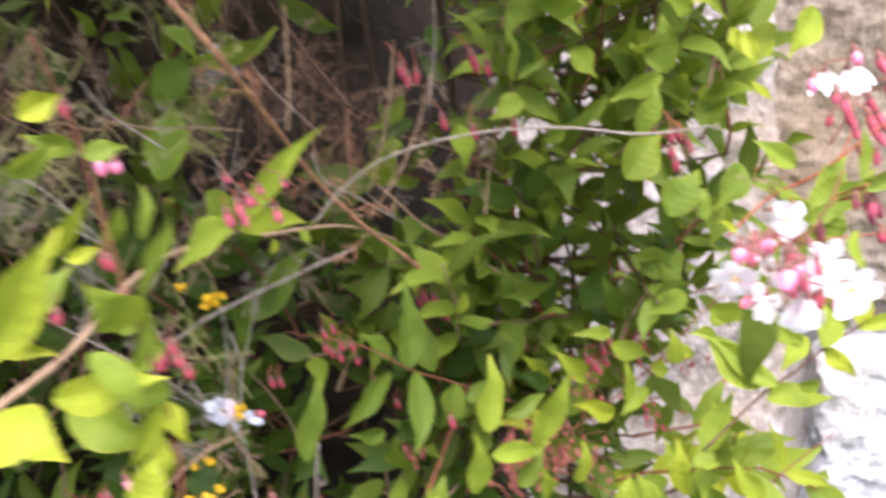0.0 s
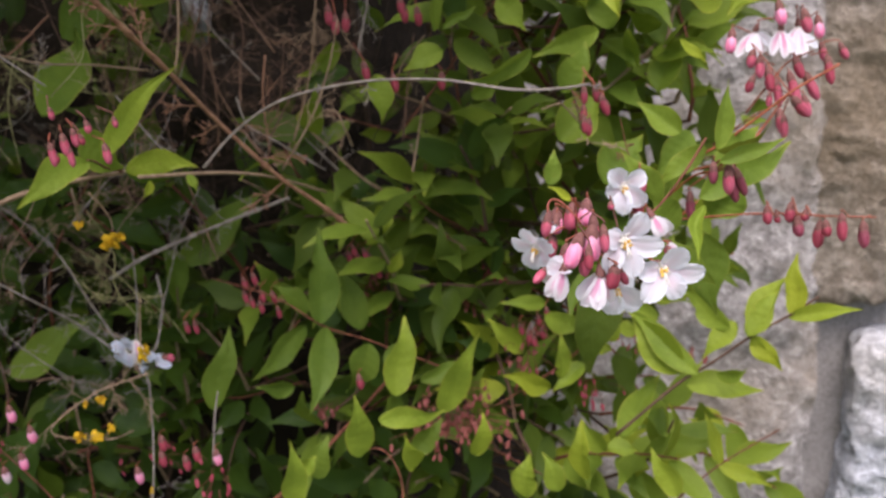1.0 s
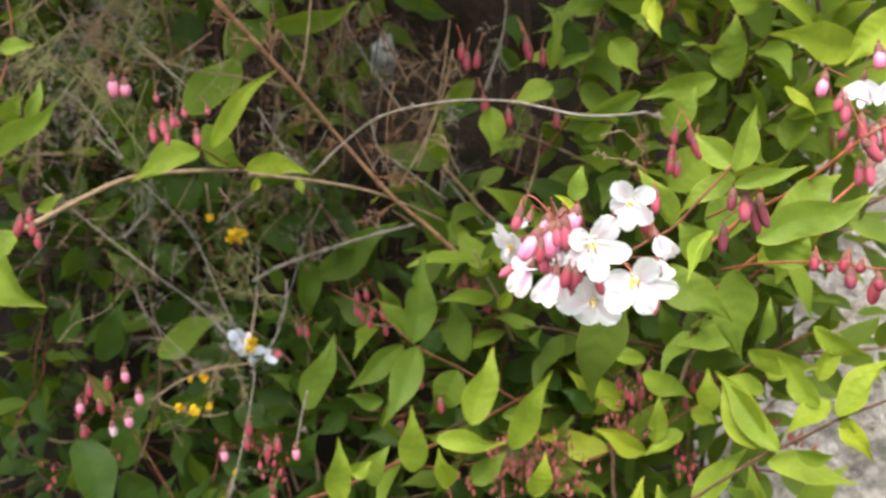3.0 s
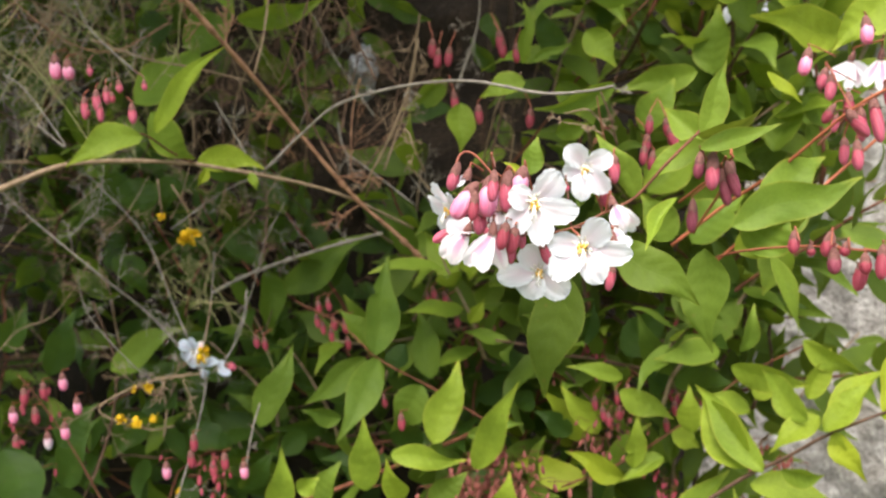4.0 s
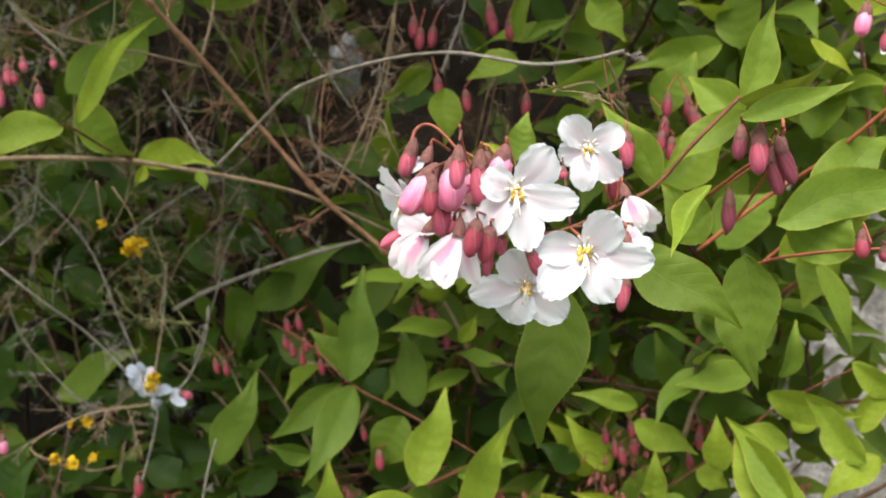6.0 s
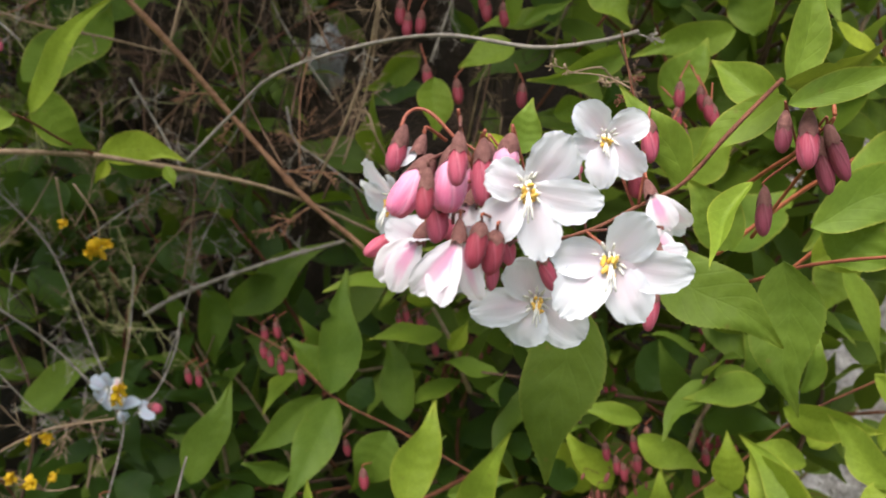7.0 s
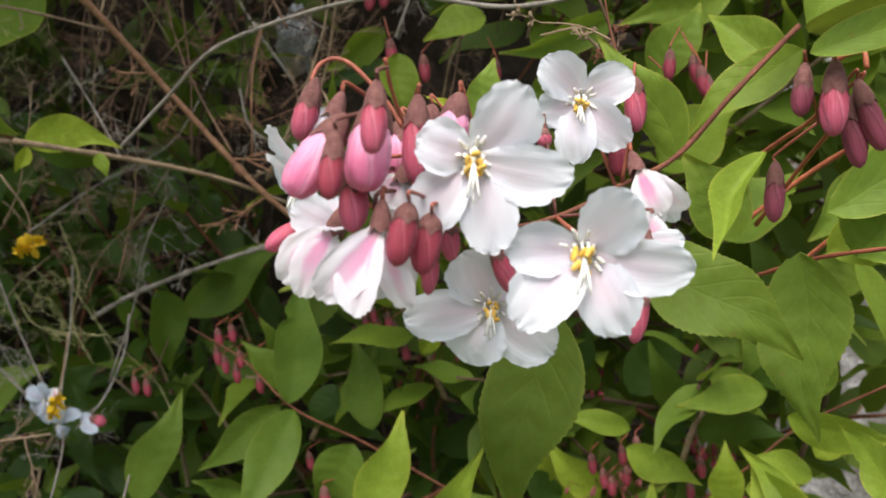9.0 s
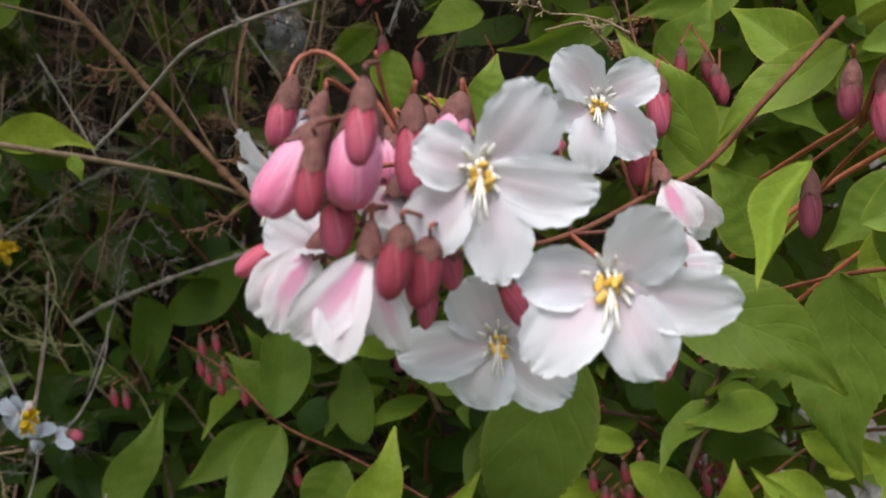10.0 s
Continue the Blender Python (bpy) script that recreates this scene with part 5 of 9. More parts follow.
leaf(b, (0.0677, 0.5844, 0.9284), (0.0782, 0.5891, 0.9135), (-0.03, -0.95, -0.32), 0.0090, LEAF_YOUNG, 0.05, 0.00, 0.29)
leaf(b, (0.0473, 0.5273, 0.9131), (0.0580, 0.5336, 0.9221), (0.42, -0.90, 0.12), 0.0108, LEAF_DEEP_SHADE, 0.02, 0.00, 0.13)
leaf(b, (-0.0192, 0.5381, 0.9224), (-0.0151, 0.5389, 0.9026), (0.62, -0.78, 0.09), 0.0131, LEAF_DEEP_SHADE, 0.05, 0.00, 0.35)
leaf(b, (0.0662, 0.5825, 0.9098), (0.0518, 0.5756, 0.9214), (0.58, -0.77, 0.27), 0.0157, LEAF_DEEP_SHADE, 0.08, 0.00, 0.43)
leaf(b, (0.0589, 0.5803, 0.9372), (0.0813, 0.5917, 0.9291), (0.08, -0.68, -0.73), 0.0159, LEAF_GREEN, 0.14, 0.00, 0.24)
leaf(b, (0.0595, 0.5198, 0.8700), (0.0529, 0.5155, 0.8585), (0.66, -0.75, -0.11), 0.0108, LEAF_DEEP_SHADE, 0.05, 0.00, 0.18)
leaf(b, (-0.0143, 0.5386, 0.8903), (-0.0264, 0.5333, 0.9082), (0.06, -0.97, -0.25), 0.0121, LEAF_DEEP_SHADE, 0.10, 0.00, 0.42)
leaf(b, (0.0395, 0.4969, 0.8543), (0.0535, 0.5047, 0.8604), (0.57, -0.72, -0.39), 0.0134, LEAF_GREEN, 0.08, 0.00, 0.34)
leaf(b, (0.1100, 0.3600, 0.9030), (0.1135, 0.3572, 0.8888), (-0.41, -0.91, 0.08), 0.0073, LEAF_YOUNG, 0.03, 0.00, 0.34)
leaf(b, (0.1065, 0.3649, 0.9044), (0.1103, 0.3628, 0.8930), (-0.52, -0.85, -0.02), 0.0068, LEAF_YOUNG, 0.12, 0.00, 0.37)
bud(b, (-0.0144, 0.4921, 0.8716), (-0.0132, 0.4923, 0.8642), 0.0057, BUD_DEEP, 0.80, (-0.0221, 0.5001, 0.8840))
bud(b, (0.0014, 0.4887, 0.8648), (0.0024, 0.4887, 0.8576), 0.0055, BUD_DEEP, 0.80, (0.0013, 0.5007, 0.8772))
bud(b, (0.0055, 0.5044, 0.8996), (0.0063, 0.5043, 0.8922), 0.0057, BUD_DEEP, 0.80, (-0.0033, 0.5119, 0.9125))
bud(b, (0.0120, 0.5077, 0.8976), (0.0129, 0.5077, 0.8903), 0.0057, BUD_DEEP, 0.80, (0.0094, 0.5185, 0.9108))
bud(b, (0.0040, 0.5038, 0.9037), (0.0050, 0.5039, 0.8964), 0.0057, BUD_DEEP, 0.80, (-0.0048, 0.5113, 0.9168))
bud(b, (0.0243, 0.5007, 0.8640), (0.0243, 0.5003, 0.8568), 0.0055, BUD_DEEP, 0.80, (0.0171, 0.5091, 0.8760))
bud(b, (0.0983, 0.4483, 0.8494), (0.0982, 0.4480, 0.8434), 0.0046, BUD_DEEP, 0.80, (0.0910, 0.4564, 0.8591))
bud(b, (0.0989, 0.4427, 0.8445), (0.0989, 0.4423, 0.8387), 0.0045, BUD_DEEP, 0.80, (0.0990, 0.4547, 0.8544))
bud(b, (0.1067, 0.4530, 0.8532), (0.1077, 0.4532, 0.8473), 0.0046, BUD_DEEP, 0.80, (0.1013, 0.4621, 0.8632))
bud(b, (0.1082, 0.4537, 0.8510), (0.1092, 0.4539, 0.8451), 0.0046, BUD_DEEP, 0.80, (0.1056, 0.4643, 0.8610))
bud(b, (0.0987, 0.4491, 0.8574), (0.0987, 0.4487, 0.8514), 0.0046, BUD_DEEP, 0.80, (0.0985, 0.4609, 0.8677))
bud(b, (0.1036, 0.4573, 0.8569), (0.1048, 0.4576, 0.8510), 0.0046, BUD_DEEP, 0.80, (0.0979, 0.4662, 0.8671))
bud(b, (0.1007, 0.4492, 0.8426), (0.1003, 0.4486, 0.8367), 0.0046, BUD_DEEP, 0.80, (0.0933, 0.4572, 0.8522))
bud(b, (-0.0274, 0.5095, 0.8970), (-0.0276, 0.5088, 0.8893), 0.0059, BUD_DEEP, 0.80, (-0.0294, 0.5206, 0.9107))
bud(b, (-0.0325, 0.5067, 0.8959), (-0.0325, 0.5062, 0.8882), 0.0059, BUD_DEEP, 0.80, (-0.0363, 0.5169, 0.9094))
bud(b, (-0.0355, 0.5054, 0.9010), (-0.0352, 0.5051, 0.8933), 0.0059, BUD_DEEP, 0.80, (-0.0430, 0.5136, 0.9145))

b = branch("leafy_branch", "pale brown shrub twig with paired bright green leaves and pink buds", "shrub branch", "branches of the shrub",
    [(-0.1848, 0.2835, 0.7896), (-0.1563, 0.3110, 0.8066), (-0.1464, 0.3340, 0.8189), (-0.1365, 0.3568, 0.8292), (-0.1244, 0.3838, 0.8322), (-0.1110, 0.4113, 0.8322)], 0.0016, 0.0009, BARK_TAN)
stem(b, "stem", [(-0.0961, 0.3954, 0.8320), (-0.0775, 0.4445, 0.8255), (-0.0637, 0.4740, 0.8180), (-0.0481, 0.5153, 0.8021)], 0.001, 0.0007, BARK_TAN)
stem(b, "stem", [(-0.1113, 0.4089, 0.8329), (-0.1102, 0.3939, 0.8369), (-0.1038, 0.3750, 0.8422), (-0.1021, 0.3669, 0.8441)], 0.0005, 0.0004, BARK_RED)
leaf(b, (-0.1024, 0.3678, 0.8429), (-0.1218, 0.3442, 0.8281), (0.71, -0.68, 0.15), 0.0151, LEAF_FRESH, 0.10, 0.10, 0.15)
leaf(b, (-0.0970, 0.3696, 0.8448), (-0.0584, 0.3697, 0.8805), (0.15, -0.98, -0.16), 0.0116, LEAF_FRESH, 0.05, -0.06, 0.30)
leaf(b, (-0.1442, 0.4034, 0.8604), (-0.1520, 0.4551, 0.9005), (0.82, -0.27, 0.50), 0.0241, LEAF_GREEN, 0.05, 0.05, 0.10)
leaf(b, (-0.1552, 0.4473, 0.8943), (-0.1431, 0.4723, 0.9191), (0.85, -0.52, 0.10), 0.0242, LEAF_MID, 0.05, 0.00, 0.10)
leaf(b, (-0.1164, 0.3861, 0.8550), (-0.1090, 0.4080, 0.8348), (0.82, -0.51, -0.26), 0.0174, LEAF_GREEN, 0.12, 0.12, 0.10)
leaf(b, (-0.1110, 0.4113, 0.8330), (-0.0825, 0.4274, 0.8310), (0.49, -0.87, -0.09), 0.0149, LEAF_FRESH, 0.10, -0.12, 0.10)
leaf(b, (-0.1156, 0.4190, 0.8316), (-0.0920, 0.4370, 0.8289), (0.49, -0.72, -0.50), 0.0111, LEAF_DEEP_SHADE, 0.05, 0.08, 0.13)
leaf(b, (-0.0921, 0.3974, 0.8301), (-0.0954, 0.3951, 0.8218), (0.85, -0.49, -0.20), 0.0055, LEAF_YOUNG, 0.09, 0.00, 0.37)
leaf(b, (-0.0842, 0.4185, 0.8291), (-0.0809, 0.4197, 0.8207), (0.74, -0.64, 0.20), 0.0056, LEAF_GREEN, 0.09, 0.00, 0.40)
bud(b, (-0.1520, 0.3629, 0.8754), (-0.1510, 0.3629, 0.8674), 0.0066, BUD_PALE, 0.80, (-0.1516, 0.3691, 0.8819))
bud(b, (-0.1467, 0.3655, 0.8737), (-0.1459, 0.3656, 0.8676), 0.0066, BUD_PALE, 0.80, (-0.1476, 0.3711, 0.8800))
bud(b, (-0.0911, 0.3289, 0.8674), (-0.0905, 0.3290, 0.8640), 0.0030, BUD_RED, 0.80, (-0.0941, 0.3333, 0.8729))
bud(b, (-0.0921, 0.3275, 0.8539), (-0.0913, 0.3275, 0.8470), 0.0039, BUD_RED, 0.80, (-0.0946, 0.3321, 0.8592))
bud(b, (-0.0881, 0.3298, 0.8567), (-0.0873, 0.3298, 0.8504), 0.0043, BUD_RED, 0.80, (-0.0916, 0.3339, 0.8620))
bud(b, (-0.0848, 0.3317, 0.8586), (-0.0840, 0.3317, 0.8534), 0.0039, BUD_RED, 0.80, (-0.0891, 0.3354, 0.8639))
bud(b, (-0.0867, 0.3303, 0.8524), (-0.0859, 0.3303, 0.8462), 0.0035, BUD_RED, 0.80, (-0.0904, 0.3343, 0.8576))
bud(b, (-0.0805, 0.3341, 0.8614), (-0.0799, 0.3342, 0.8580), 0.0035, BUD_RED, 0.80, (-0.0859, 0.3372, 0.8667))
bud(b, (-0.0755, 0.3362, 0.8519), (-0.0747, 0.3362, 0.8461), 0.0043, BUD_RED, 0.80, (-0.0819, 0.3387, 0.8570))
bud(b, (-0.0719, 0.3387, 0.8623), (-0.0714, 0.3388, 0.8593), 0.0030, BUD_RED, 0.80, (-0.0794, 0.3407, 0.8675))
bud(b, (-0.0910, 0.3279, 0.8511), (-0.0904, 0.3280, 0.8481), 0.0030, BUD_DEEP, 0.80, (-0.0937, 0.3324, 0.8564))
bud(b, (-0.0827, 0.3326, 0.8570), (-0.0821, 0.3328, 0.8540), 0.0030, BUD_DEEP, 0.80, (-0.0875, 0.3361, 0.8622))

b = branch("leafy_branch", "sunlit shrub shoot with yellow-green leaves and tiny buds", "shrub branch", "branches of the shrub",
    [(-0.0724, 0.1917, 0.7130), (-0.0872, 0.2192, 0.7477), (-0.0948, 0.2307, 0.7685), (-0.0925, 0.2406, 0.7838), (-0.0948, 0.2481, 0.7994), (-0.0975, 0.2499, 0.8162), (-0.1016, 0.2510, 0.8329), (-0.1129, 0.2670, 0.8576), (-0.1271, 0.2886, 0.8895), (-0.1368, 0.2897, 0.9216)], 0.0005, 0.0004, BARK_RED)
tie(b, (-0.0724, 0.1917, 0.7130), None, BARK_RED)
leaf(b, (-0.0945, 0.2271, 0.7491), (-0.1047, 0.2451, 0.7807), (0.28, -0.79, 0.54), 0.0145, LEAF_YOUNG, 0.12, 0.00, 0.42)
leaf(b, (-0.0944, 0.2379, 0.7750), (-0.0792, 0.2460, 0.7756), (0.47, -0.88, 0.06), 0.0088, LEAF_YOUNG, 0.13, 0.00, 0.29)
leaf(b, (-0.0947, 0.2248, 0.7675), (-0.0760, 0.2335, 0.7613), (0.43, -0.90, 0.04), 0.0052, LEAF_YOUNG, 0.13, 0.00, 0.16)
leaf(b, (-0.0853, 0.2217, 0.7553), (-0.0719, 0.2247, 0.7340), (0.84, -0.17, 0.51), 0.0147, LEAF_YOUNG, 0.09, 0.00, 0.41)
leaf(b, (-0.0879, 0.2131, 0.7475), (-0.0744, 0.2195, 0.7441), (0.46, -0.88, 0.14), 0.0115, LEAF_YOUNG, 0.10, 0.00, 0.38)
leaf(b, (-0.0998, 0.2477, 0.8108), (-0.0910, 0.2491, 0.7943), (0.87, -0.25, 0.44), 0.0109, LEAF_YOUNG, 0.04, 0.00, 0.32)
leaf(b, (-0.0965, 0.2439, 0.8117), (-0.1060, 0.2353, 0.7933), (0.89, -0.37, -0.29), 0.0117, LEAF_YOUNG, 0.03, 0.00, 0.35)
leaf(b, (-0.0998, 0.2461, 0.8024), (-0.0976, 0.2440, 0.7857), (0.75, -0.64, 0.18), 0.0069, LEAF_YOUNG, 0.08, 0.00, 0.38)
leaf(b, (-0.1016, 0.2523, 0.8396), (-0.0988, 0.2875, 0.8657), (1.00, -0.06, -0.02), 0.0105, LEAF_GREEN, 0.03, 0.00, 0.18)
leaf(b, (-0.0974, 0.2484, 0.8375), (-0.1016, 0.2430, 0.8212), (0.97, -0.16, -0.19), 0.0141, LEAF_GREEN, 0.03, 0.00, 0.27)
leaf(b, (-0.1014, 0.2514, 0.8345), (-0.1083, 0.2339, 0.8515), (0.54, -0.69, -0.49), 0.0175, LEAF_GREEN, 0.14, 0.00, 0.14)
leaf(b, (-0.1233, 0.2782, 0.8847), (-0.1367, 0.2724, 0.8910), (0.38, -0.92, -0.05), 0.0088, LEAF_GREEN, 0.15, 0.00, 0.32)
leaf(b, (-0.1217, 0.2787, 0.8825), (-0.1097, 0.2853, 0.8839), (0.43, -0.85, 0.30), 0.0085, LEAF_GREEN, 0.06, 0.00, 0.29)
leaf(b, (-0.1322, 0.2562, 0.8543), (-0.1161, 0.2683, 0.8733), (0.80, -0.46, -0.38), 0.0091, LEAF_YOUNG, 0.09, 0.00, 0.20)
leaf(b, (-0.1078, 0.2804, 0.8537), (-0.1068, 0.2845, 0.8718), (0.77, -0.62, 0.09), 0.0061, LEAF_GREEN, 0.13, 0.00, 0.43)
leaf(b, (-0.1200, 0.2741, 0.8539), (-0.1123, 0.2806, 0.8671), (0.88, -0.30, -0.37), 0.0101, LEAF_GREEN, 0.14, 0.00, 0.19)
leaf(b, (-0.0953, 0.2532, 0.8268), (-0.1095, 0.2441, 0.8187), (0.57, -0.82, -0.09), 0.0081, LEAF_GREEN, 0.07, 0.00, 0.25)
leaf(b, (-0.0929, 0.2460, 0.8128), (-0.1044, 0.2406, 0.8166), (0.44, -0.90, 0.06), 0.0101, LEAF_GREEN, 0.11, 0.00, 0.26)
leaf(b, (-0.0994, 0.2259, 0.7858), (-0.0939, 0.2319, 0.8021), (0.48, -0.86, 0.16), 0.0119, LEAF_YOUNG, 0.06, 0.00, 0.16)
leaf(b, (-0.1167, 0.2792, 0.8122), (-0.1237, 0.2732, 0.8004), (0.44, -0.88, 0.19), 0.0114, LEAF_GREEN, 0.14, 0.00, 0.33)
leaf(b, (-0.1274, 0.2976, 0.8179), (-0.1184, 0.3039, 0.8260), (0.51, -0.85, 0.10), 0.0061, LEAF_GREEN, 0.05, 0.00, 0.17)
leaf(b, (-0.0812, 0.2140, 0.7341), (-0.0873, 0.2092, 0.7260), (0.59, -0.81, 0.03), 0.0113, LEAF_YOUNG, 0.12, 0.00, 0.15)
leaf(b, (-0.1370, 0.2588, 0.8809), (-0.1239, 0.2669, 0.8869), (0.60, -0.56, -0.57), 0.0111, LEAF_GREEN, 0.04, 0.00, 0.34)
leaf(b, (-0.1328, 0.2640, 0.8964), (-0.1216, 0.2711, 0.9023), (0.48, -0.87, 0.12), 0.0108, LEAF_YOUNG, 0.11, 0.00, 0.45)
leaf(b, (-0.1242, 0.2602, 0.8528), (-0.1146, 0.2656, 0.8549), (0.48, -0.87, 0.09), 0.0055, LEAF_YOUNG, 0.07, 0.00, 0.24)
leaf(b, (-0.0986, 0.2177, 0.7711), (-0.0950, 0.2227, 0.7871), (0.37, -0.91, 0.20), 0.0141, LEAF_YOUNG, 0.07, 0.00, 0.23)
leaf(b, (-0.1080, 0.2302, 0.8318), (-0.0968, 0.2323, 0.8121), (0.74, -0.58, 0.35), 0.0116, LEAF_GREEN, 0.11, 0.00, 0.25)
bud(b, (-0.1165, 0.2697, 0.8515), (-0.1160, 0.2691, 0.8470), 0.0038, BUD_DEEP, 0.80, (-0.1182, 0.2754, 0.8563))
bud(b, (-0.1298, 0.2598, 0.8370), (-0.1294, 0.2592, 0.8325), 0.0038, BUD_DEEP, 0.80, (-0.1318, 0.2654, 0.8416))
bud(b, (-0.1125, 0.2693, 0.8382), (-0.1120, 0.2687, 0.8338), 0.0038, BUD_DEEP, 0.80, (-0.1141, 0.2750, 0.8429))
bud(b, (-0.1154, 0.2701, 0.8504), (-0.1149, 0.2695, 0.8459), 0.0038, BUD_DEEP, 0.80, (-0.1171, 0.2758, 0.8552))
bud(b, (-0.1030, 0.2705, 0.8185), (-0.1025, 0.2699, 0.8141), 0.0038, BUD_DEEP, 0.80, (-0.1045, 0.2762, 0.8229))
bud(b, (-0.0987, 0.2723, 0.8165), (-0.0983, 0.2717, 0.8120), 0.0038, BUD_DEEP, 0.80, (-0.1003, 0.2781, 0.8208))
bud(b, (-0.0963, 0.2727, 0.8121), (-0.0958, 0.2721, 0.8077), 0.0038, BUD_DEEP, 0.80, (-0.0978, 0.2785, 0.8164))
bud(b, (-0.1037, 0.2696, 0.8163), (-0.1032, 0.2690, 0.8119), 0.0038, BUD_DEEP, 0.80, (-0.1053, 0.2754, 0.8206))
bud(b, (-0.1002, 0.2724, 0.8209), (-0.0997, 0.2717, 0.8164), 0.0038, BUD_DEEP, 0.80, (-0.1017, 0.2781, 0.8252))
bud(b, (-0.1236, 0.2751, 0.8991), (-0.1231, 0.2745, 0.8946), 0.0038, BUD_DEEP, 0.80, (-0.1255, 0.2809, 0.9045))
leaf(b, (-0.1352, 0.2268, 0.8329), (-0.1095, 0.2301, 0.8676), (0.26, -0.96, -0.11), 0.0174, LEAF_YOUNG, 0.05, 0.00, 0.29)
leaf(b, (-0.1248, 0.2393, 0.8166), (-0.0889, 0.2368, 0.8211), (-0.10, -0.96, 0.27), 0.0138, LEAF_YOUNG, 0.05, 0.00, 0.22)
leaf(b, (-0.1408, 0.2378, 0.8380), (-0.1206, 0.2372, 0.8302), (-0.08, -0.99, -0.13), 0.0114, LEAF_YOUNG, 0.03, 0.00, 0.42)
leaf(b, (-0.1446, 0.2322, 0.8116), (-0.1199, 0.2310, 0.7999), (0.31, -0.63, 0.72), 0.0234, LEAF_YOUNG, 0.13, 0.00, 0.15)
leaf(b, (-0.1445, 0.2677, 0.8347), (-0.1272, 0.2714, 0.8490), (0.03, -0.98, 0.22), 0.0138, LEAF_GREEN, 0.14, 0.00, 0.18)
leaf(b, (-0.1466, 0.2902, 0.7956), (-0.1122, 0.2888, 0.7809), (0.03, -0.99, 0.17), 0.0211, LEAF_GREEN, 0.13, 0.00, 0.40)

b = branch("leafy_branch", "upright shrub shoot with pointed light green leaves in pairs", "shrub branch", "branches of the shrub",
    [(0.0121, 0.5178, 0.6961), (-0.0238, 0.4947, 0.7205), (-0.0428, 0.4743, 0.7358), (-0.0701, 0.4777, 0.7511), (-0.1160, 0.4991, 0.7565)], 0.0006, 0.0004, BARK_RED)
leaf(b, (-0.0449, 0.4732, 0.7377), (-0.0433, 0.4807, 0.7893), (0.63, -0.77, 0.09), 0.0208, LEAF_MID, 0.04, 0.00, 0.34)
leaf(b, (-0.0550, 0.4851, 0.7401), (-0.0714, 0.4775, 0.7585), (0.75, -0.44, 0.49), 0.0156, LEAF_MID, 0.07, 0.00, 0.30)
leaf(b, (-0.0341, 0.5174, 0.7189), (-0.0477, 0.5217, 0.7571), (0.52, -0.81, 0.27), 0.0183, LEAF_MID, 0.06, 0.00, 0.29)
leaf(b, (-0.0397, 0.4703, 0.7368), (-0.0429, 0.4379, 0.6998), (0.71, -0.56, 0.43), 0.0200, LEAF_MID, 0.08, 0.00, 0.28)
leaf(b, (-0.0564, 0.4839, 0.7335), (-0.0847, 0.4672, 0.7066), (0.55, -0.83, -0.07), 0.0165, LEAF_MID, 0.06, 0.00, 0.38)
leaf(b, (-0.0198, 0.4801, 0.7245), (-0.0332, 0.4714, 0.6989), (0.69, -0.72, -0.11), 0.0234, LEAF_MID, 0.14, 0.00, 0.21)
leaf(b, (-0.1043, 0.4561, 0.6937), (-0.0965, 0.4731, 0.7378), (0.72, -0.68, 0.13), 0.0194, LEAF_MID, 0.05, 0.00, 0.13)
leaf(b, (-0.0607, 0.4684, 0.7030), (-0.0789, 0.4590, 0.7064), (0.41, -0.88, -0.24), 0.0134, LEAF_MID, 0.05, 0.00, 0.32)
leaf(b, (-0.0036, 0.4644, 0.7000), (0.0006, 0.4804, 0.7398), (0.60, -0.76, 0.25), 0.0205, LEAF_FRESH, 0.05, 0.00, 0.19)
leaf(b, (0.0212, 0.4602, 0.6934), (0.0446, 0.4539, 0.7400), (0.04, -0.99, -0.15), 0.0167, LEAF_FRESH, 0.05, 0.00, 0.21)
leaf(b, (-0.0134, 0.4826, 0.7112), (0.0009, 0.4909, 0.7233), (0.05, -0.85, 0.52), 0.0113, LEAF_MID, 0.02, 0.00, 0.45)
leaf(b, (0.0067, 0.4814, 0.7020), (0.0313, 0.4948, 0.7089), (0.37, -0.86, 0.36), 0.0106, LEAF_MID, 0.14, 0.00, 0.33)
leaf(b, (-0.0053, 0.4748, 0.6986), (-0.0139, 0.4691, 0.6802), (0.77, -0.62, -0.16), 0.0141, LEAF_MID, 0.11, 0.00, 0.43)
leaf(b, (-0.0839, 0.4902, 0.7047), (-0.0684, 0.4992, 0.7178), (0.67, -0.66, -0.34), 0.0145, LEAF_DEEP_SHADE, 0.05, 0.00, 0.18)
leaf(b, (-0.0479, 0.5113, 0.7374), (-0.0548, 0.5065, 0.7185), (-0.04, -0.96, 0.26), 0.0156, LEAF_DEEP_SHADE, 0.10, 0.00, 0.30)
bud(b, (-0.0923, 0.4891, 0.7579), (-0.0911, 0.4893, 0.7521), 0.0043, BUD_DEEP, 0.70, (-0.0916, 0.4955, 0.7640))
bud(b, (-0.0875, 0.4917, 0.7597), (-0.0863, 0.4920, 0.7539), 0.0043, BUD_DEEP, 0.70, (-0.0867, 0.4982, 0.7658))
bud(b, (-0.0841, 0.4929, 0.7491), (-0.0829, 0.4931, 0.7433), 0.0043, BUD_DEEP, 0.70, (-0.0833, 0.4994, 0.7550))
bud(b, (-0.0894, 0.4899, 0.7466), (-0.0882, 0.4902, 0.7408), 0.0043, BUD_DEEP, 0.70, (-0.0886, 0.4964, 0.7526))
bud(b, (-0.0786, 0.4957, 0.7478), (-0.0774, 0.4960, 0.7420), 0.0043, BUD_DEEP, 0.70, (-0.0777, 0.5022, 0.7538))
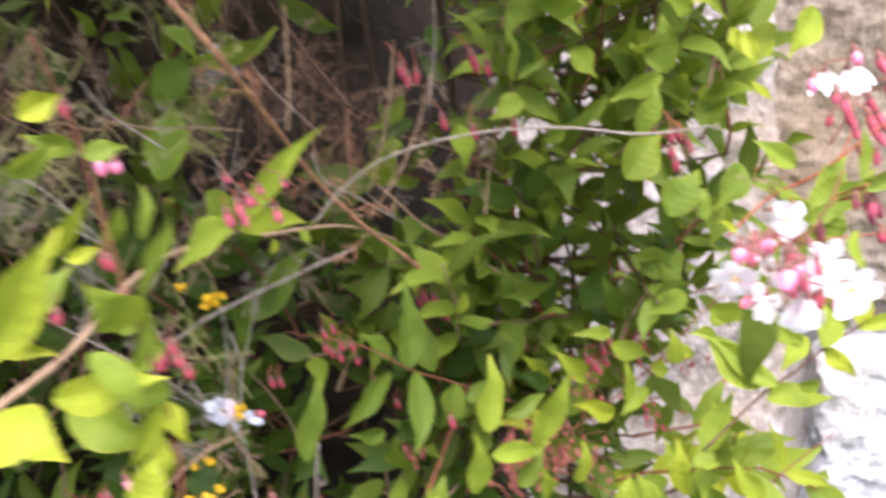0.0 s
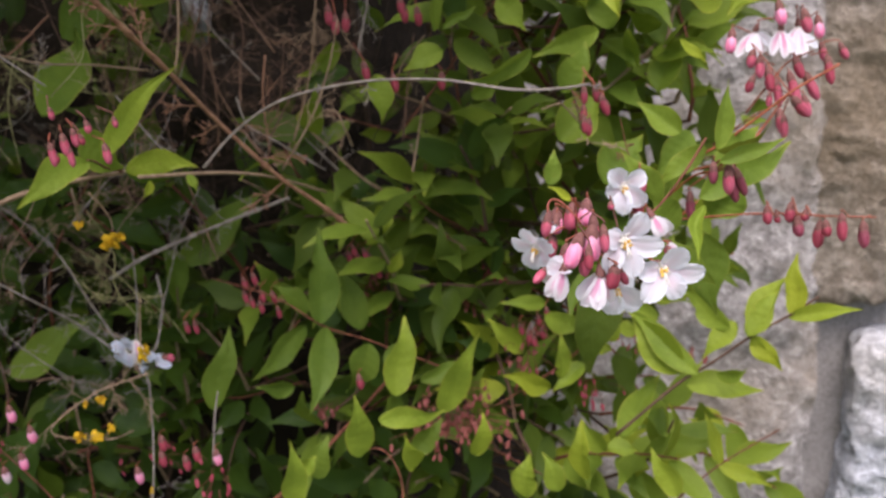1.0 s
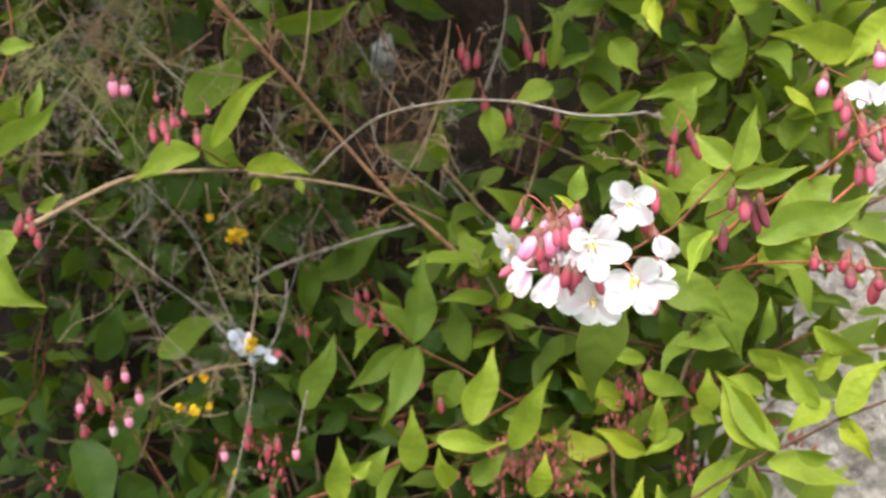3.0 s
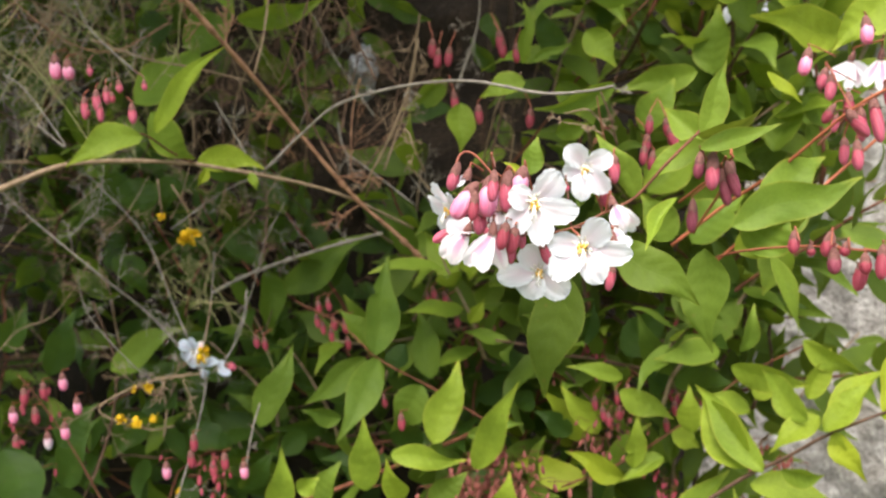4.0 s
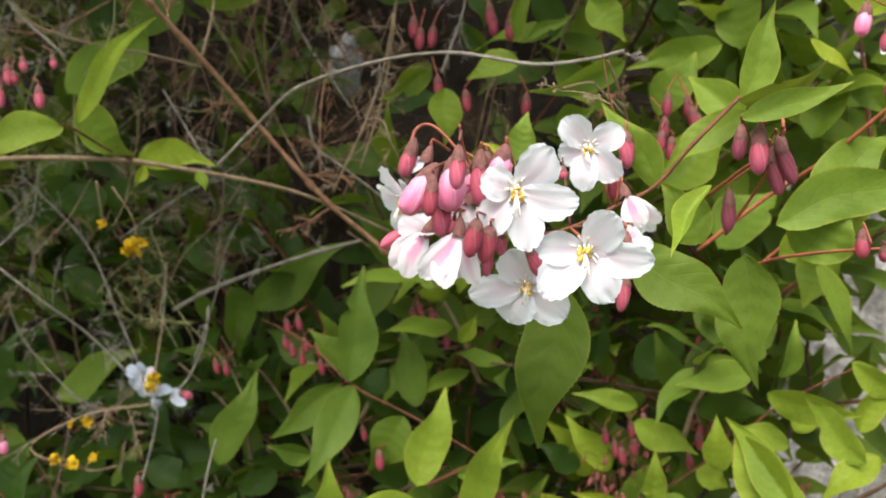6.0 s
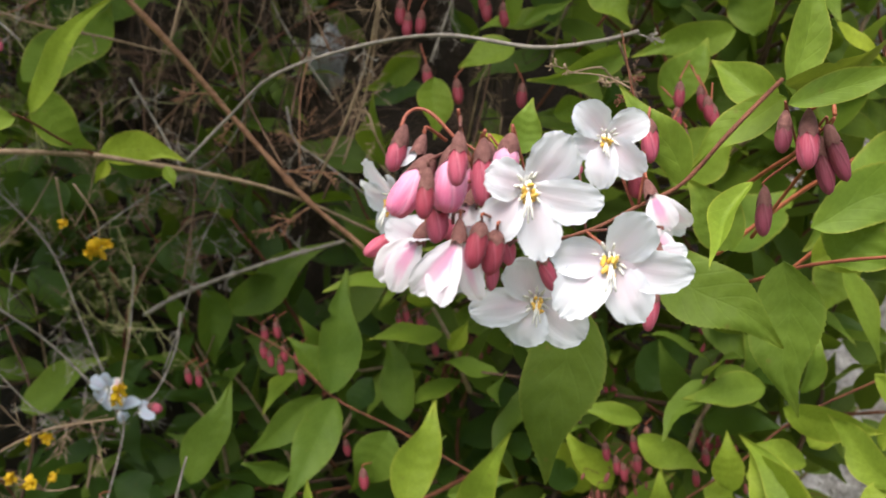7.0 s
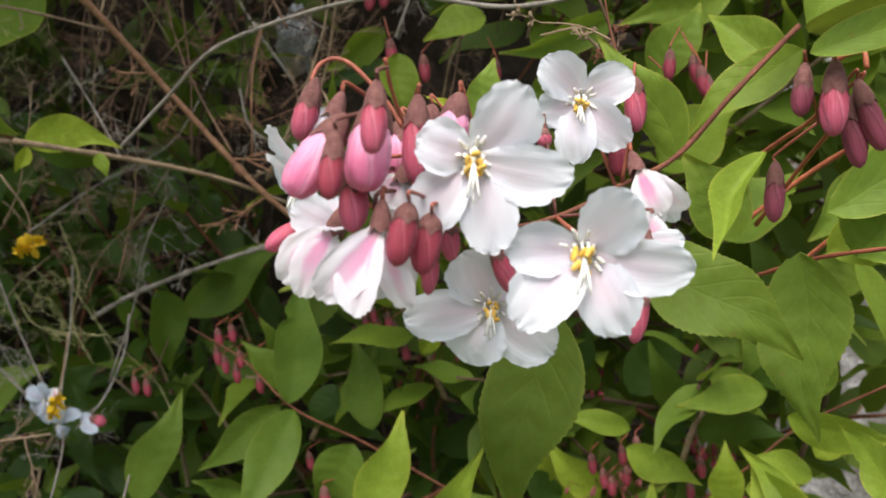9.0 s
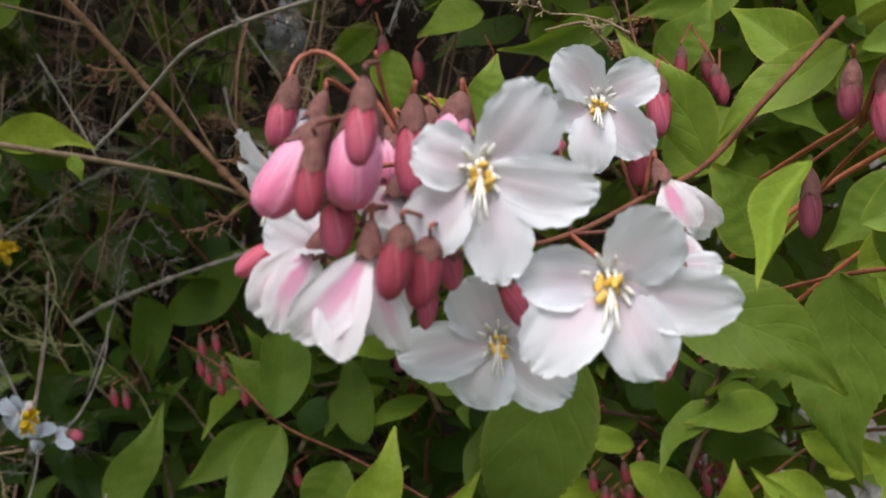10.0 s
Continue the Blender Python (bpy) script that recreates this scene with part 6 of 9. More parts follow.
bud(b, (-0.0851, 0.4920, 0.7429), (-0.0839, 0.4922, 0.7371), 0.0043, BUD_DEEP, 0.70, (-0.0842, 0.4985, 0.7487))
bud(b, (-0.0683, 0.4997, 0.7243), (-0.0671, 0.5000, 0.7185), 0.0043, BUD_DEEP, 0.70, (-0.0673, 0.5062, 0.7300))
bud(b, (-0.0568, 0.5047, 0.7073), (-0.0556, 0.5050, 0.7015), 0.0043, BUD_DEEP, 0.70, (-0.0557, 0.5113, 0.7128))
bud(b, (-0.0766, 0.4962, 0.7387), (-0.0754, 0.4965, 0.7329), 0.0043, BUD_DEEP, 0.70, (-0.0757, 0.5027, 0.7445))
bud(b, (-0.0924, 0.4886, 0.7502), (-0.0912, 0.4888, 0.7444), 0.0043, BUD_DEEP, 0.70, (-0.0916, 0.4950, 0.7562))
bud(b, (-0.0388, 0.5179, 0.7653), (-0.0376, 0.5181, 0.7595), 0.0043, BUD_DEEP, 0.70, (-0.0375, 0.5246, 0.7714))
bud(b, (-0.0346, 0.5200, 0.7640), (-0.0334, 0.5203, 0.7582), 0.0043, BUD_DEEP, 0.70, (-0.0333, 0.5267, 0.7701))
bud(b, (-0.0307, 0.5222, 0.7657), (-0.0295, 0.5225, 0.7599), 0.0043, BUD_DEEP, 0.70, (-0.0293, 0.5290, 0.7718))
bud(b, (-0.0239, 0.5250, 0.7537), (-0.0227, 0.5253, 0.7479), 0.0043, BUD_DEEP, 0.70, (-0.0224, 0.5319, 0.7597))
bud(b, (-0.0283, 0.5233, 0.7627), (-0.0271, 0.5235, 0.7569), 0.0043, BUD_DEEP, 0.70, (-0.0269, 0.5301, 0.7688))
bud(b, (-0.0363, 0.5194, 0.7685), (-0.0351, 0.5197, 0.7627), 0.0043, BUD_DEEP, 0.70, (-0.0350, 0.5261, 0.7747))
bud(b, (-0.1216, 0.4723, 0.7376), (-0.1203, 0.4726, 0.7318), 0.0043, BUD_DEEP, 0.70, (-0.1211, 0.4786, 0.7434))
bud(b, (-0.1174, 0.4745, 0.7366), (-0.1162, 0.4747, 0.7308), 0.0043, BUD_DEEP, 0.70, (-0.1169, 0.4808, 0.7424))

b = branch("leafy_branch", "low shrub shoot with yellow-green tip leaves", "shrub branch", "branches of the shrub",
    [(0.0049, 0.4197, 0.6370), (0.0070, 0.4229, 0.6716), (-0.0008, 0.4200, 0.6910), (-0.0170, 0.4226, 0.6870)], 0.0006, 0.0004, BARK_RED)
leaf(b, (-0.0105, 0.4148, 0.6893), (-0.0091, 0.4076, 0.7257), (0.56, -0.81, -0.18), 0.0162, LEAF_FRESH, 0.05, 0.00, 0.19)
leaf(b, (-0.0338, 0.3848, 0.6798), (-0.0327, 0.3808, 0.7142), (0.62, -0.77, -0.11), 0.0143, LEAF_FRESH, 0.05, 0.00, 0.27)
leaf(b, (0.0216, 0.3870, 0.6980), (0.0210, 0.3778, 0.7192), (0.62, -0.72, -0.30), 0.0112, LEAF_FRESH, 0.05, 0.00, 0.34)
leaf(b, (-0.0018, 0.4204, 0.7062), (0.0284, 0.4363, 0.7048), (0.47, -0.88, 0.04), 0.0128, LEAF_FRESH, 0.05, 0.00, 0.21)
leaf(b, (0.0415, 0.4416, 0.6784), (0.0455, 0.4451, 0.7008), (0.66, -0.75, 0.00), 0.0145, LEAF_FRESH, 0.15, 0.00, 0.13)
leaf(b, (-0.0343, 0.4129, 0.6785), (-0.0267, 0.4182, 0.6992), (-0.09, -0.96, 0.28), 0.0156, LEAF_MID, 0.09, 0.00, 0.44)
leaf(b, (0.0103, 0.4366, 0.6808), (0.0249, 0.4453, 0.6968), (0.34, -0.92, 0.20), 0.0144, LEAF_MID, 0.05, 0.00, 0.27)
leaf(b, (-0.0377, 0.4003, 0.6879), (-0.0294, 0.4051, 0.6945), (0.49, -0.87, 0.02), 0.0109, LEAF_FRESH, 0.10, 0.00, 0.34)

b = branch("leafy_branch", "spreading shrub twig with light green leaves over the wall", "shrub branch", "branches of the shrub",
    [(0.1114, 0.4574, 0.6839), (0.1422, 0.4596, 0.7114), (0.1587, 0.4578, 0.7237), (0.1747, 0.4557, 0.7368), (0.1937, 0.4563, 0.7484), (0.2060, 0.4577, 0.7566)], 0.0009, 0.0006, BARK_DARK)
leaf(b, (0.1515, 0.4569, 0.7169), (0.1164, 0.4853, 0.7429), (-0.15, -0.76, 0.63), 0.0147, LEAF_FRESH, 0.05, 0.00, 0.30)
leaf(b, (0.1772, 0.4549, 0.7383), (0.1835, 0.4573, 0.7237), (-0.25, -0.93, -0.26), 0.0085, LEAF_YOUNG, 0.15, 0.00, 0.22)
leaf(b, (0.1734, 0.4529, 0.7385), (0.1894, 0.4626, 0.7589), (-0.15, -0.84, 0.52), 0.0129, LEAF_FRESH, 0.05, 0.00, 0.19)
leaf(b, (0.1700, 0.4682, 0.7408), (0.1530, 0.4582, 0.7243), (-0.15, -0.77, 0.62), 0.0128, LEAF_FRESH, 0.11, 0.00, 0.17)
leaf(b, (0.1588, 0.4498, 0.7214), (0.1742, 0.4578, 0.7200), (0.41, -0.85, -0.34), 0.0111, LEAF_FRESH, 0.15, 0.00, 0.40)
leaf(b, (0.1754, 0.4575, 0.7399), (0.1965, 0.4722, 0.7629), (-0.43, -0.52, 0.73), 0.0157, LEAF_FRESH, 0.10, 0.00, 0.41)
leaf(b, (0.1943, 0.4575, 0.7470), (0.1973, 0.4653, 0.7765), (-0.27, -0.92, 0.27), 0.0117, LEAF_YOUNG, 0.03, 0.00, 0.34)
leaf(b, (0.1924, 0.4570, 0.7466), (0.2248, 0.4537, 0.7515), (-0.16, -0.88, 0.45), 0.0096, LEAF_YOUNG, 0.09, 0.00, 0.44)
leaf(b, (0.1759, 0.4569, 0.7372), (0.1897, 0.4504, 0.7217), (-0.21, -0.95, 0.21), 0.0113, LEAF_YOUNG, 0.11, 0.00, 0.13)
leaf(b, (0.1462, 0.4605, 0.7101), (0.1840, 0.4662, 0.7053), (0.19, -0.70, 0.69), 0.0165, LEAF_FRESH, 0.05, 0.00, 0.12)
leaf(b, (0.1440, 0.4615, 0.7157), (0.1204, 0.4840, 0.7399), (-0.36, -0.83, 0.42), 0.0230, LEAF_FRESH, 0.06, 0.00, 0.45)
leaf(b, (0.1143, 0.4676, 0.6777), (0.1344, 0.4789, 0.7087), (-0.24, -0.85, 0.46), 0.0169, LEAF_FRESH, 0.02, 0.00, 0.41)
leaf(b, (0.1665, 0.4610, 0.7395), (0.1443, 0.4816, 0.7548), (-0.58, -0.79, 0.22), 0.0137, LEAF_FRESH, 0.04, 0.00, 0.23)
leaf(b, (0.1055, 0.4737, 0.6664), (0.0940, 0.4757, 0.6831), (-0.26, -0.96, -0.07), 0.0150, LEAF_FRESH, 0.06, 0.00, 0.34)
leaf(b, (0.1071, 0.4653, 0.6738), (0.1229, 0.4673, 0.6701), (0.24, -0.72, 0.65), 0.0114, LEAF_FRESH, 0.12, 0.00, 0.15)
leaf(b, (0.1676, 0.4966, 0.6495), (0.1595, 0.5021, 0.6781), (0.34, -0.90, 0.27), 0.0103, LEAF_YOUNG, 0.04, 0.00, 0.31)
leaf(b, (0.1661, 0.4964, 0.6496), (0.1957, 0.4984, 0.6360), (0.26, -0.86, 0.43), 0.0112, LEAF_YOUNG, 0.06, 0.00, 0.33)
stem(b, "stem", [(0.1446, 0.4883, 0.6328), (0.1676, 0.4966, 0.6495), (0.1997, 0.5066, 0.6663)], 0.0006, 0.0004, BARK_RED)
leaf(b, (0.0973, 0.4363, 0.6695), (0.0950, 0.4432, 0.6993), (-0.46, -0.87, 0.17), 0.0140, LEAF_YOUNG, 0.14, 0.00, 0.40)
leaf(b, (0.0663, 0.4383, 0.6581), (0.0694, 0.4442, 0.6799), (-0.37, -0.88, 0.29), 0.0168, LEAF_FRESH, 0.14, 0.00, 0.38)
leaf(b, (0.0825, 0.4510, 0.6549), (0.0742, 0.4544, 0.6751), (0.27, -0.92, 0.27), 0.0138, LEAF_FRESH, 0.12, 0.00, 0.36)
leaf(b, (0.1424, 0.4604, 0.6488), (0.1285, 0.4643, 0.6749), (0.09, -0.98, 0.19), 0.0138, LEAF_FRESH, 0.06, 0.00, 0.32)

b = branch("leafy_branch", "shrub twig with fresh green leaves below the flowers", "shrub branch", "branches of the shrub",
    [(0.0434, 0.5215, 0.6713), (0.0758, 0.5285, 0.6903), (0.1085, 0.5249, 0.7193), (0.1303, 0.5266, 0.7414), (0.1593, 0.5205, 0.7619)], 0.0006, 0.0004, BARK_RED)
leaf(b, (0.1197, 0.5217, 0.7528), (0.0929, 0.5004, 0.7490), (0.53, -0.74, 0.40), 0.0151, LEAF_GREEN, 0.06, 0.00, 0.17)
leaf(b, (0.1283, 0.5034, 0.7501), (0.1601, 0.5197, 0.7427), (0.39, -0.88, -0.28), 0.0159, LEAF_FRESH, 0.11, 0.00, 0.29)
leaf(b, (0.1106, 0.5144, 0.7133), (0.1077, 0.5143, 0.7365), (0.14, -0.99, 0.01), 0.0136, LEAF_FRESH, 0.11, 0.00, 0.29)
leaf(b, (0.1357, 0.5172, 0.7275), (0.1161, 0.5072, 0.7335), (0.50, -0.63, 0.59), 0.0114, LEAF_FRESH, 0.12, 0.00, 0.31)
leaf(b, (0.1605, 0.5196, 0.7361), (0.1684, 0.5252, 0.7598), (0.44, -0.89, 0.07), 0.0124, LEAF_FRESH, 0.02, 0.00, 0.35)
leaf(b, (0.1565, 0.5191, 0.7630), (0.1830, 0.5322, 0.7486), (0.26, -0.90, -0.35), 0.0124, LEAF_FRESH, 0.11, 0.00, 0.44)
leaf(b, (0.0627, 0.5586, 0.7379), (0.0812, 0.5703, 0.7703), (0.42, -0.90, 0.09), 0.0231, LEAF_DEEP_SHADE, 0.03, 0.00, 0.13)
leaf(b, (0.0738, 0.5189, 0.7341), (0.0480, 0.5055, 0.7389), (0.48, -0.81, 0.33), 0.0101, LEAF_GREEN, 0.14, 0.00, 0.24)
leaf(b, (0.0726, 0.5178, 0.7276), (0.0980, 0.5304, 0.7142), (0.51, -0.85, 0.17), 0.0148, LEAF_FRESH, 0.03, 0.00, 0.13)
leaf(b, (0.0589, 0.5316, 0.7005), (0.0394, 0.5227, 0.7250), (0.49, -0.87, 0.08), 0.0154, LEAF_FRESH, 0.05, 0.00, 0.21)
leaf(b, (0.0745, 0.5272, 0.6803), (0.0470, 0.5135, 0.6933), (0.50, -0.85, 0.15), 0.0146, LEAF_YOUNG, 0.03, 0.00, 0.43)
leaf(b, (0.0943, 0.5273, 0.6954), (0.0763, 0.5169, 0.6820), (-0.05, -0.75, 0.65), 0.0139, LEAF_FRESH, 0.03, 0.00, 0.29)
leaf(b, (0.0812, 0.5200, 0.6892), (0.0814, 0.5218, 0.7162), (0.54, -0.84, 0.05), 0.0134, LEAF_FRESH, 0.08, 0.00, 0.39)
leaf(b, (0.0815, 0.5787, 0.7193), (0.0673, 0.5717, 0.7278), (0.59, -0.68, 0.43), 0.0183, LEAF_DEEP_SHADE, 0.05, 0.00, 0.37)
leaf(b, (0.0972, 0.5296, 0.7081), (0.1099, 0.5359, 0.7004), (0.58, -0.71, 0.39), 0.0135, LEAF_FRESH, 0.10, 0.00, 0.27)
leaf(b, (0.0391, 0.5576, 0.7418), (0.0429, 0.5612, 0.7667), (0.67, -0.74, 0.00), 0.0134, LEAF_DEEP_SHADE, 0.03, 0.00, 0.42)
leaf(b, (0.1134, 0.5274, 0.7169), (0.1257, 0.5336, 0.7121), (0.53, -0.76, 0.38), 0.0115, LEAF_FRESH, 0.03, 0.00, 0.33)
leaf(b, (0.1357, 0.5288, 0.7310), (0.1467, 0.5353, 0.7422), (-0.05, -0.84, 0.54), 0.0130, LEAF_FRESH, 0.10, 0.00, 0.23)
leaf(b, (-0.0174, 0.5283, 0.7507), (-0.0110, 0.5326, 0.7652), (0.55, -0.83, 0.00), 0.0094, LEAF_YOUNG, 0.11, 0.00, 0.32)
leaf(b, (-0.0214, 0.5287, 0.7912), (-0.0190, 0.5289, 0.7743), (0.79, -0.60, 0.11), 0.0153, LEAF_FRESH, 0.08, 0.00, 0.28)
leaf(b, (0.0171, 0.5436, 0.7037), (0.0054, 0.5381, 0.7154), (0.72, -0.48, 0.50), 0.0158, LEAF_DEEP_SHADE, 0.03, 0.00, 0.19)
leaf(b, (0.0369, 0.5534, 0.6923), (0.0171, 0.5436, 0.7037), (0.50, -0.85, 0.15), 0.0146, LEAF_DEEP_SHADE, 0.11, 0.00, 0.21)
bud(b, (0.0920, 0.5384, 0.7107), (0.0929, 0.5385, 0.7048), 0.0043, BUD_DEEP, 0.70, (0.0930, 0.5449, 0.7155))
bud(b, (0.0952, 0.5406, 0.7194), (0.0961, 0.5407, 0.7134), 0.0043, BUD_DEEP, 0.70, (0.0962, 0.5471, 0.7243))
bud(b, (0.0656, 0.5245, 0.7122), (0.0665, 0.5246, 0.7062), 0.0043, BUD_DEEP, 0.70, (0.0663, 0.5308, 0.7170))
bud(b, (0.0588, 0.5214, 0.7203), (0.0597, 0.5215, 0.7144), 0.0043, BUD_DEEP, 0.70, (0.0594, 0.5277, 0.7253))
bud(b, (0.0686, 0.5268, 0.7237), (0.0695, 0.5269, 0.7178), 0.0043, BUD_DEEP, 0.70, (0.0693, 0.5331, 0.7287))
bud(b, (0.0734, 0.5295, 0.7273), (0.0743, 0.5296, 0.7214), 0.0043, BUD_DEEP, 0.70, (0.0741, 0.5359, 0.7324))
bud(b, (0.0629, 0.5232, 0.7149), (0.0638, 0.5233, 0.7089), 0.0043, BUD_DEEP, 0.70, (0.0636, 0.5295, 0.7198))
bud(b, (0.0704, 0.5272, 0.7158), (0.0713, 0.5273, 0.7099), 0.0043, BUD_DEEP, 0.70, (0.0711, 0.5336, 0.7207))

b = branch("budding_branch", "dense panicles of tiny dull red buds inside the shrub", "shrub branch", "branches of the shrub",
    [(0.0705, 0.4974, 0.6398), (0.0405, 0.4867, 0.6616), (0.0115, 0.4747, 0.6767)], 0.0005, 0.0003, BARK_RED)
bud_cluster(b, (0.0359, 0.4799, 0.6799), 0.0216, 0.0092, 39, 0.0030, BUD_DULL, 60)
bud_cluster(b, (0.0116, 0.4751, 0.6782), 0.0123, 0.0092, 21, 0.0030, BUD_DULL, 71)
bud_cluster(b, (0.1228, 0.5535, 0.7015), 0.0136, 0.0075, 21, 0.0027, BUD_DULL, 40)
bud_cluster(b, (0.0325, 0.4704, 0.6821), 0.0247, 0.0092, 39, 0.0032, BUD_DULL, 61)
bud_cluster(b, (0.0147, 0.4495, 0.6822), 0.0151, 0.0121, 30, 0.0031, BUD_DULL, 38)
bud_cluster(b, (-0.0395, 0.5718, 0.7267), 0.0136, 0.0170, 30, 0.0027, BUD_DULL, 10)
bud_cluster(b, (0.0412, 0.5812, 0.7389), 0.0128, 0.0096, 21, 0.0026, BUD_DEEP, 58)
bud_cluster(b, (0.0637, 0.5458, 0.7077), 0.0148, 0.0118, 27, 0.0024, BUD_DULL, 50)
bud_cluster(b, (0.0247, 0.4901, 0.6905), 0.0166, 0.0083, 33, 0.0027, BUD_DULL, 27)
bud_cluster(b, (-0.0473, 0.4745, 0.6869), 0.0087, 0.0058, 12, 0.0030, BUD_DULL, 75)
bud_cluster(b, (-0.0219, 0.5598, 0.7485), 0.0118, 0.0085, 18, 0.0029, BUD_DULL, 19)
bud_cluster(b, (0.0927, 0.5869, 0.7569), 0.0105, 0.0074, 15, 0.0027, BUD_DEEP, 68)
bud_cluster(b, (0.0253, 0.5717, 0.7220), 0.0128, 0.0096, 18, 0.0028, BUD_DULL, 47)
bud_cluster(b, (0.1530, 0.5248, 0.7025), 0.0104, 0.0041, 12, 0.0030, BUD_DULL, 78)
bud_cluster(b, (0.0961, 0.5631, 0.7180), 0.0138, 0.0090, 18, 0.0028, BUD_DEEP, 66)
bud_cluster(b, (0.0601, 0.5300, 0.6954), 0.0166, 0.0133, 24, 0.0027, BUD_DULL, 15)
bud_cluster(b, (0.0992, 0.5327, 0.6771), 0.0133, 0.0100, 18, 0.0027, BUD_DEEP, 47)

b = branch("budding_branch", "low panicles of pink and white buds in the shade", "shrub branch", "branches of the shrub",
    [(-0.1518, 0.4050, 0.6417), (-0.1747, 0.3955, 0.6831), (-0.1913, 0.3882, 0.7078), (-0.2023, 0.3833, 0.7214)], 0.0005, 0.0003, BARK_RED)
bud(b, (-0.1739, 0.3871, 0.7230), (-0.1729, 0.3872, 0.7164), 0.0053, BUD_PALE, 0.70, (-0.1753, 0.3922, 0.7265))
bud(b, (-0.1788, 0.3826, 0.6931), (-0.1778, 0.3827, 0.6864), 0.0053, BUD_WHITE, 0.70, (-0.1803, 0.3877, 0.6962))
bud(b, (-0.1715, 0.3868, 0.6984), (-0.1706, 0.3869, 0.6918), 0.0053, BUD_PALE, 0.70, (-0.1730, 0.3919, 0.7016))
bud(b, (-0.1948, 0.3749, 0.7053), (-0.1939, 0.3750, 0.6987), 0.0053, BUD_PALE, 0.70, (-0.1965, 0.3799, 0.7086))
bud(b, (-0.1669, 0.3900, 0.7112), (-0.1660, 0.3901, 0.7046), 0.0053, BUD_PALE, 0.70, (-0.1683, 0.3951, 0.7145))
bud(b, (-0.1905, 0.3778, 0.7147), (-0.1896, 0.3778, 0.7081), 0.0053, BUD_DEEP, 0.70, (-0.1922, 0.3828, 0.7181))
bud(b, (-0.1850, 0.3801, 0.7052), (-0.1840, 0.3802, 0.6986), 0.0053, BUD_DEEP, 0.70, (-0.1866, 0.3851, 0.7085))
bud(b, (-0.1926, 0.3752, 0.6910), (-0.1917, 0.3752, 0.6843), 0.0053, BUD_DEEP, 0.70, (-0.1943, 0.3801, 0.6941))
bud(b, (-0.1821, 0.3824, 0.7179), (-0.1812, 0.3825, 0.7113), 0.0053, BUD_DEEP, 0.70, (-0.1837, 0.3874, 0.7213))
bud(b, (-0.1002, 0.4237, 0.6860), (-0.0993, 0.4238, 0.6794), 0.0053, BUD_DEEP, 0.70, (-0.1009, 0.4293, 0.6891))
bud(b, (-0.1049, 0.4210, 0.6821), (-0.1040, 0.4211, 0.6755), 0.0053, BUD_DEEP, 0.70, (-0.1056, 0.4265, 0.6852))
bud(b, (-0.0914, 0.4282, 0.6823), (-0.0905, 0.4283, 0.6757), 0.0053, BUD_PALE, 0.70, (-0.0919, 0.4337, 0.6853))
bud(b, (-0.1150, 0.4160, 0.6866), (-0.1141, 0.4160, 0.6800), 0.0053, BUD_DEEP, 0.70, (-0.1158, 0.4214, 0.6897))
bud(b, (-0.1143, 0.4168, 0.6950), (-0.1134, 0.4169, 0.6884), 0.0053, BUD_DEEP, 0.70, (-0.1151, 0.4223, 0.6982))
bud(b, (-0.1256, 0.4099, 0.6805), (-0.1247, 0.4100, 0.6739), 0.0053, BUD_PALE, 0.70, (-0.1266, 0.4153, 0.6835))
bud(b, (-0.0232, 0.4660, 0.7094), (-0.0223, 0.4660, 0.7028), 0.0053, BUD_DEEP, 0.70, (-0.0230, 0.4719, 0.7127))
bud_cluster(b, (-0.1996, 0.3948, 0.7023), 0.0174, 0.0116, 13, 0.0026, BUD_DEEP, 30)
bud_cluster(b, (-0.1313, 0.4294, 0.6768), 0.0232, 0.0087, 9, 0.0026, BUD_DEEP, 64)
bud_cluster(b, (-0.1994, 0.3668, 0.6603), 0.0289, 0.0160, 10, 0.0028, BUD_DEEP, 63)
bud_cluster(b, (-0.0756, 0.3905, 0.6827), 0.0178, 0.0148, 12, 0.0027, BUD_DEEP, 51)

b = branch("leafy_branch", "shrub shoot with dark green leaves, darkened further for shade", "shrub branch", "branches of the shrub",
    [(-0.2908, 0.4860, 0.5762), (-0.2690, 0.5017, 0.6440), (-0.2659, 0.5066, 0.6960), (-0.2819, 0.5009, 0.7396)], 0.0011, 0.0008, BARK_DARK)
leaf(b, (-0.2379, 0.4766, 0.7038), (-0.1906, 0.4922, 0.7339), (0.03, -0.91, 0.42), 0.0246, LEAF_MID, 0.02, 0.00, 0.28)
leaf(b, (-0.2628, 0.4520, 0.7010), (-0.2505, 0.4610, 0.7423), (0.67, -0.74, -0.04), 0.0206, LEAF_DEEP_SHADE, 0.06, 0.00, 0.17)
leaf(b, (-0.2611, 0.4200, 0.7201), (-0.2517, 0.4269, 0.7495), (0.61, -0.80, -0.01), 0.0184, LEAF_DEEP_SHADE, 0.06, 0.00, 0.40)
leaf(b, (-0.2315, 0.5025, 0.7013), (-0.2038, 0.5164, 0.6884), (0.54, -0.38, 0.75), 0.0207, LEAF_DEEP_SHADE, 0.12, 0.00, 0.40)
leaf(b, (-0.2359, 0.4397, 0.6397), (-0.2179, 0.4519, 0.6831), (0.26, -0.95, 0.16), 0.0247, LEAF_DEEP_SHADE, 0.14, 0.00, 0.36)
leaf(b, (-0.2053, 0.3774, 0.6531), (-0.1933, 0.3855, 0.6807), (0.89, -0.36, -0.28), 0.0199, LEAF_DEEP_SHADE, 0.06, 0.00, 0.24)
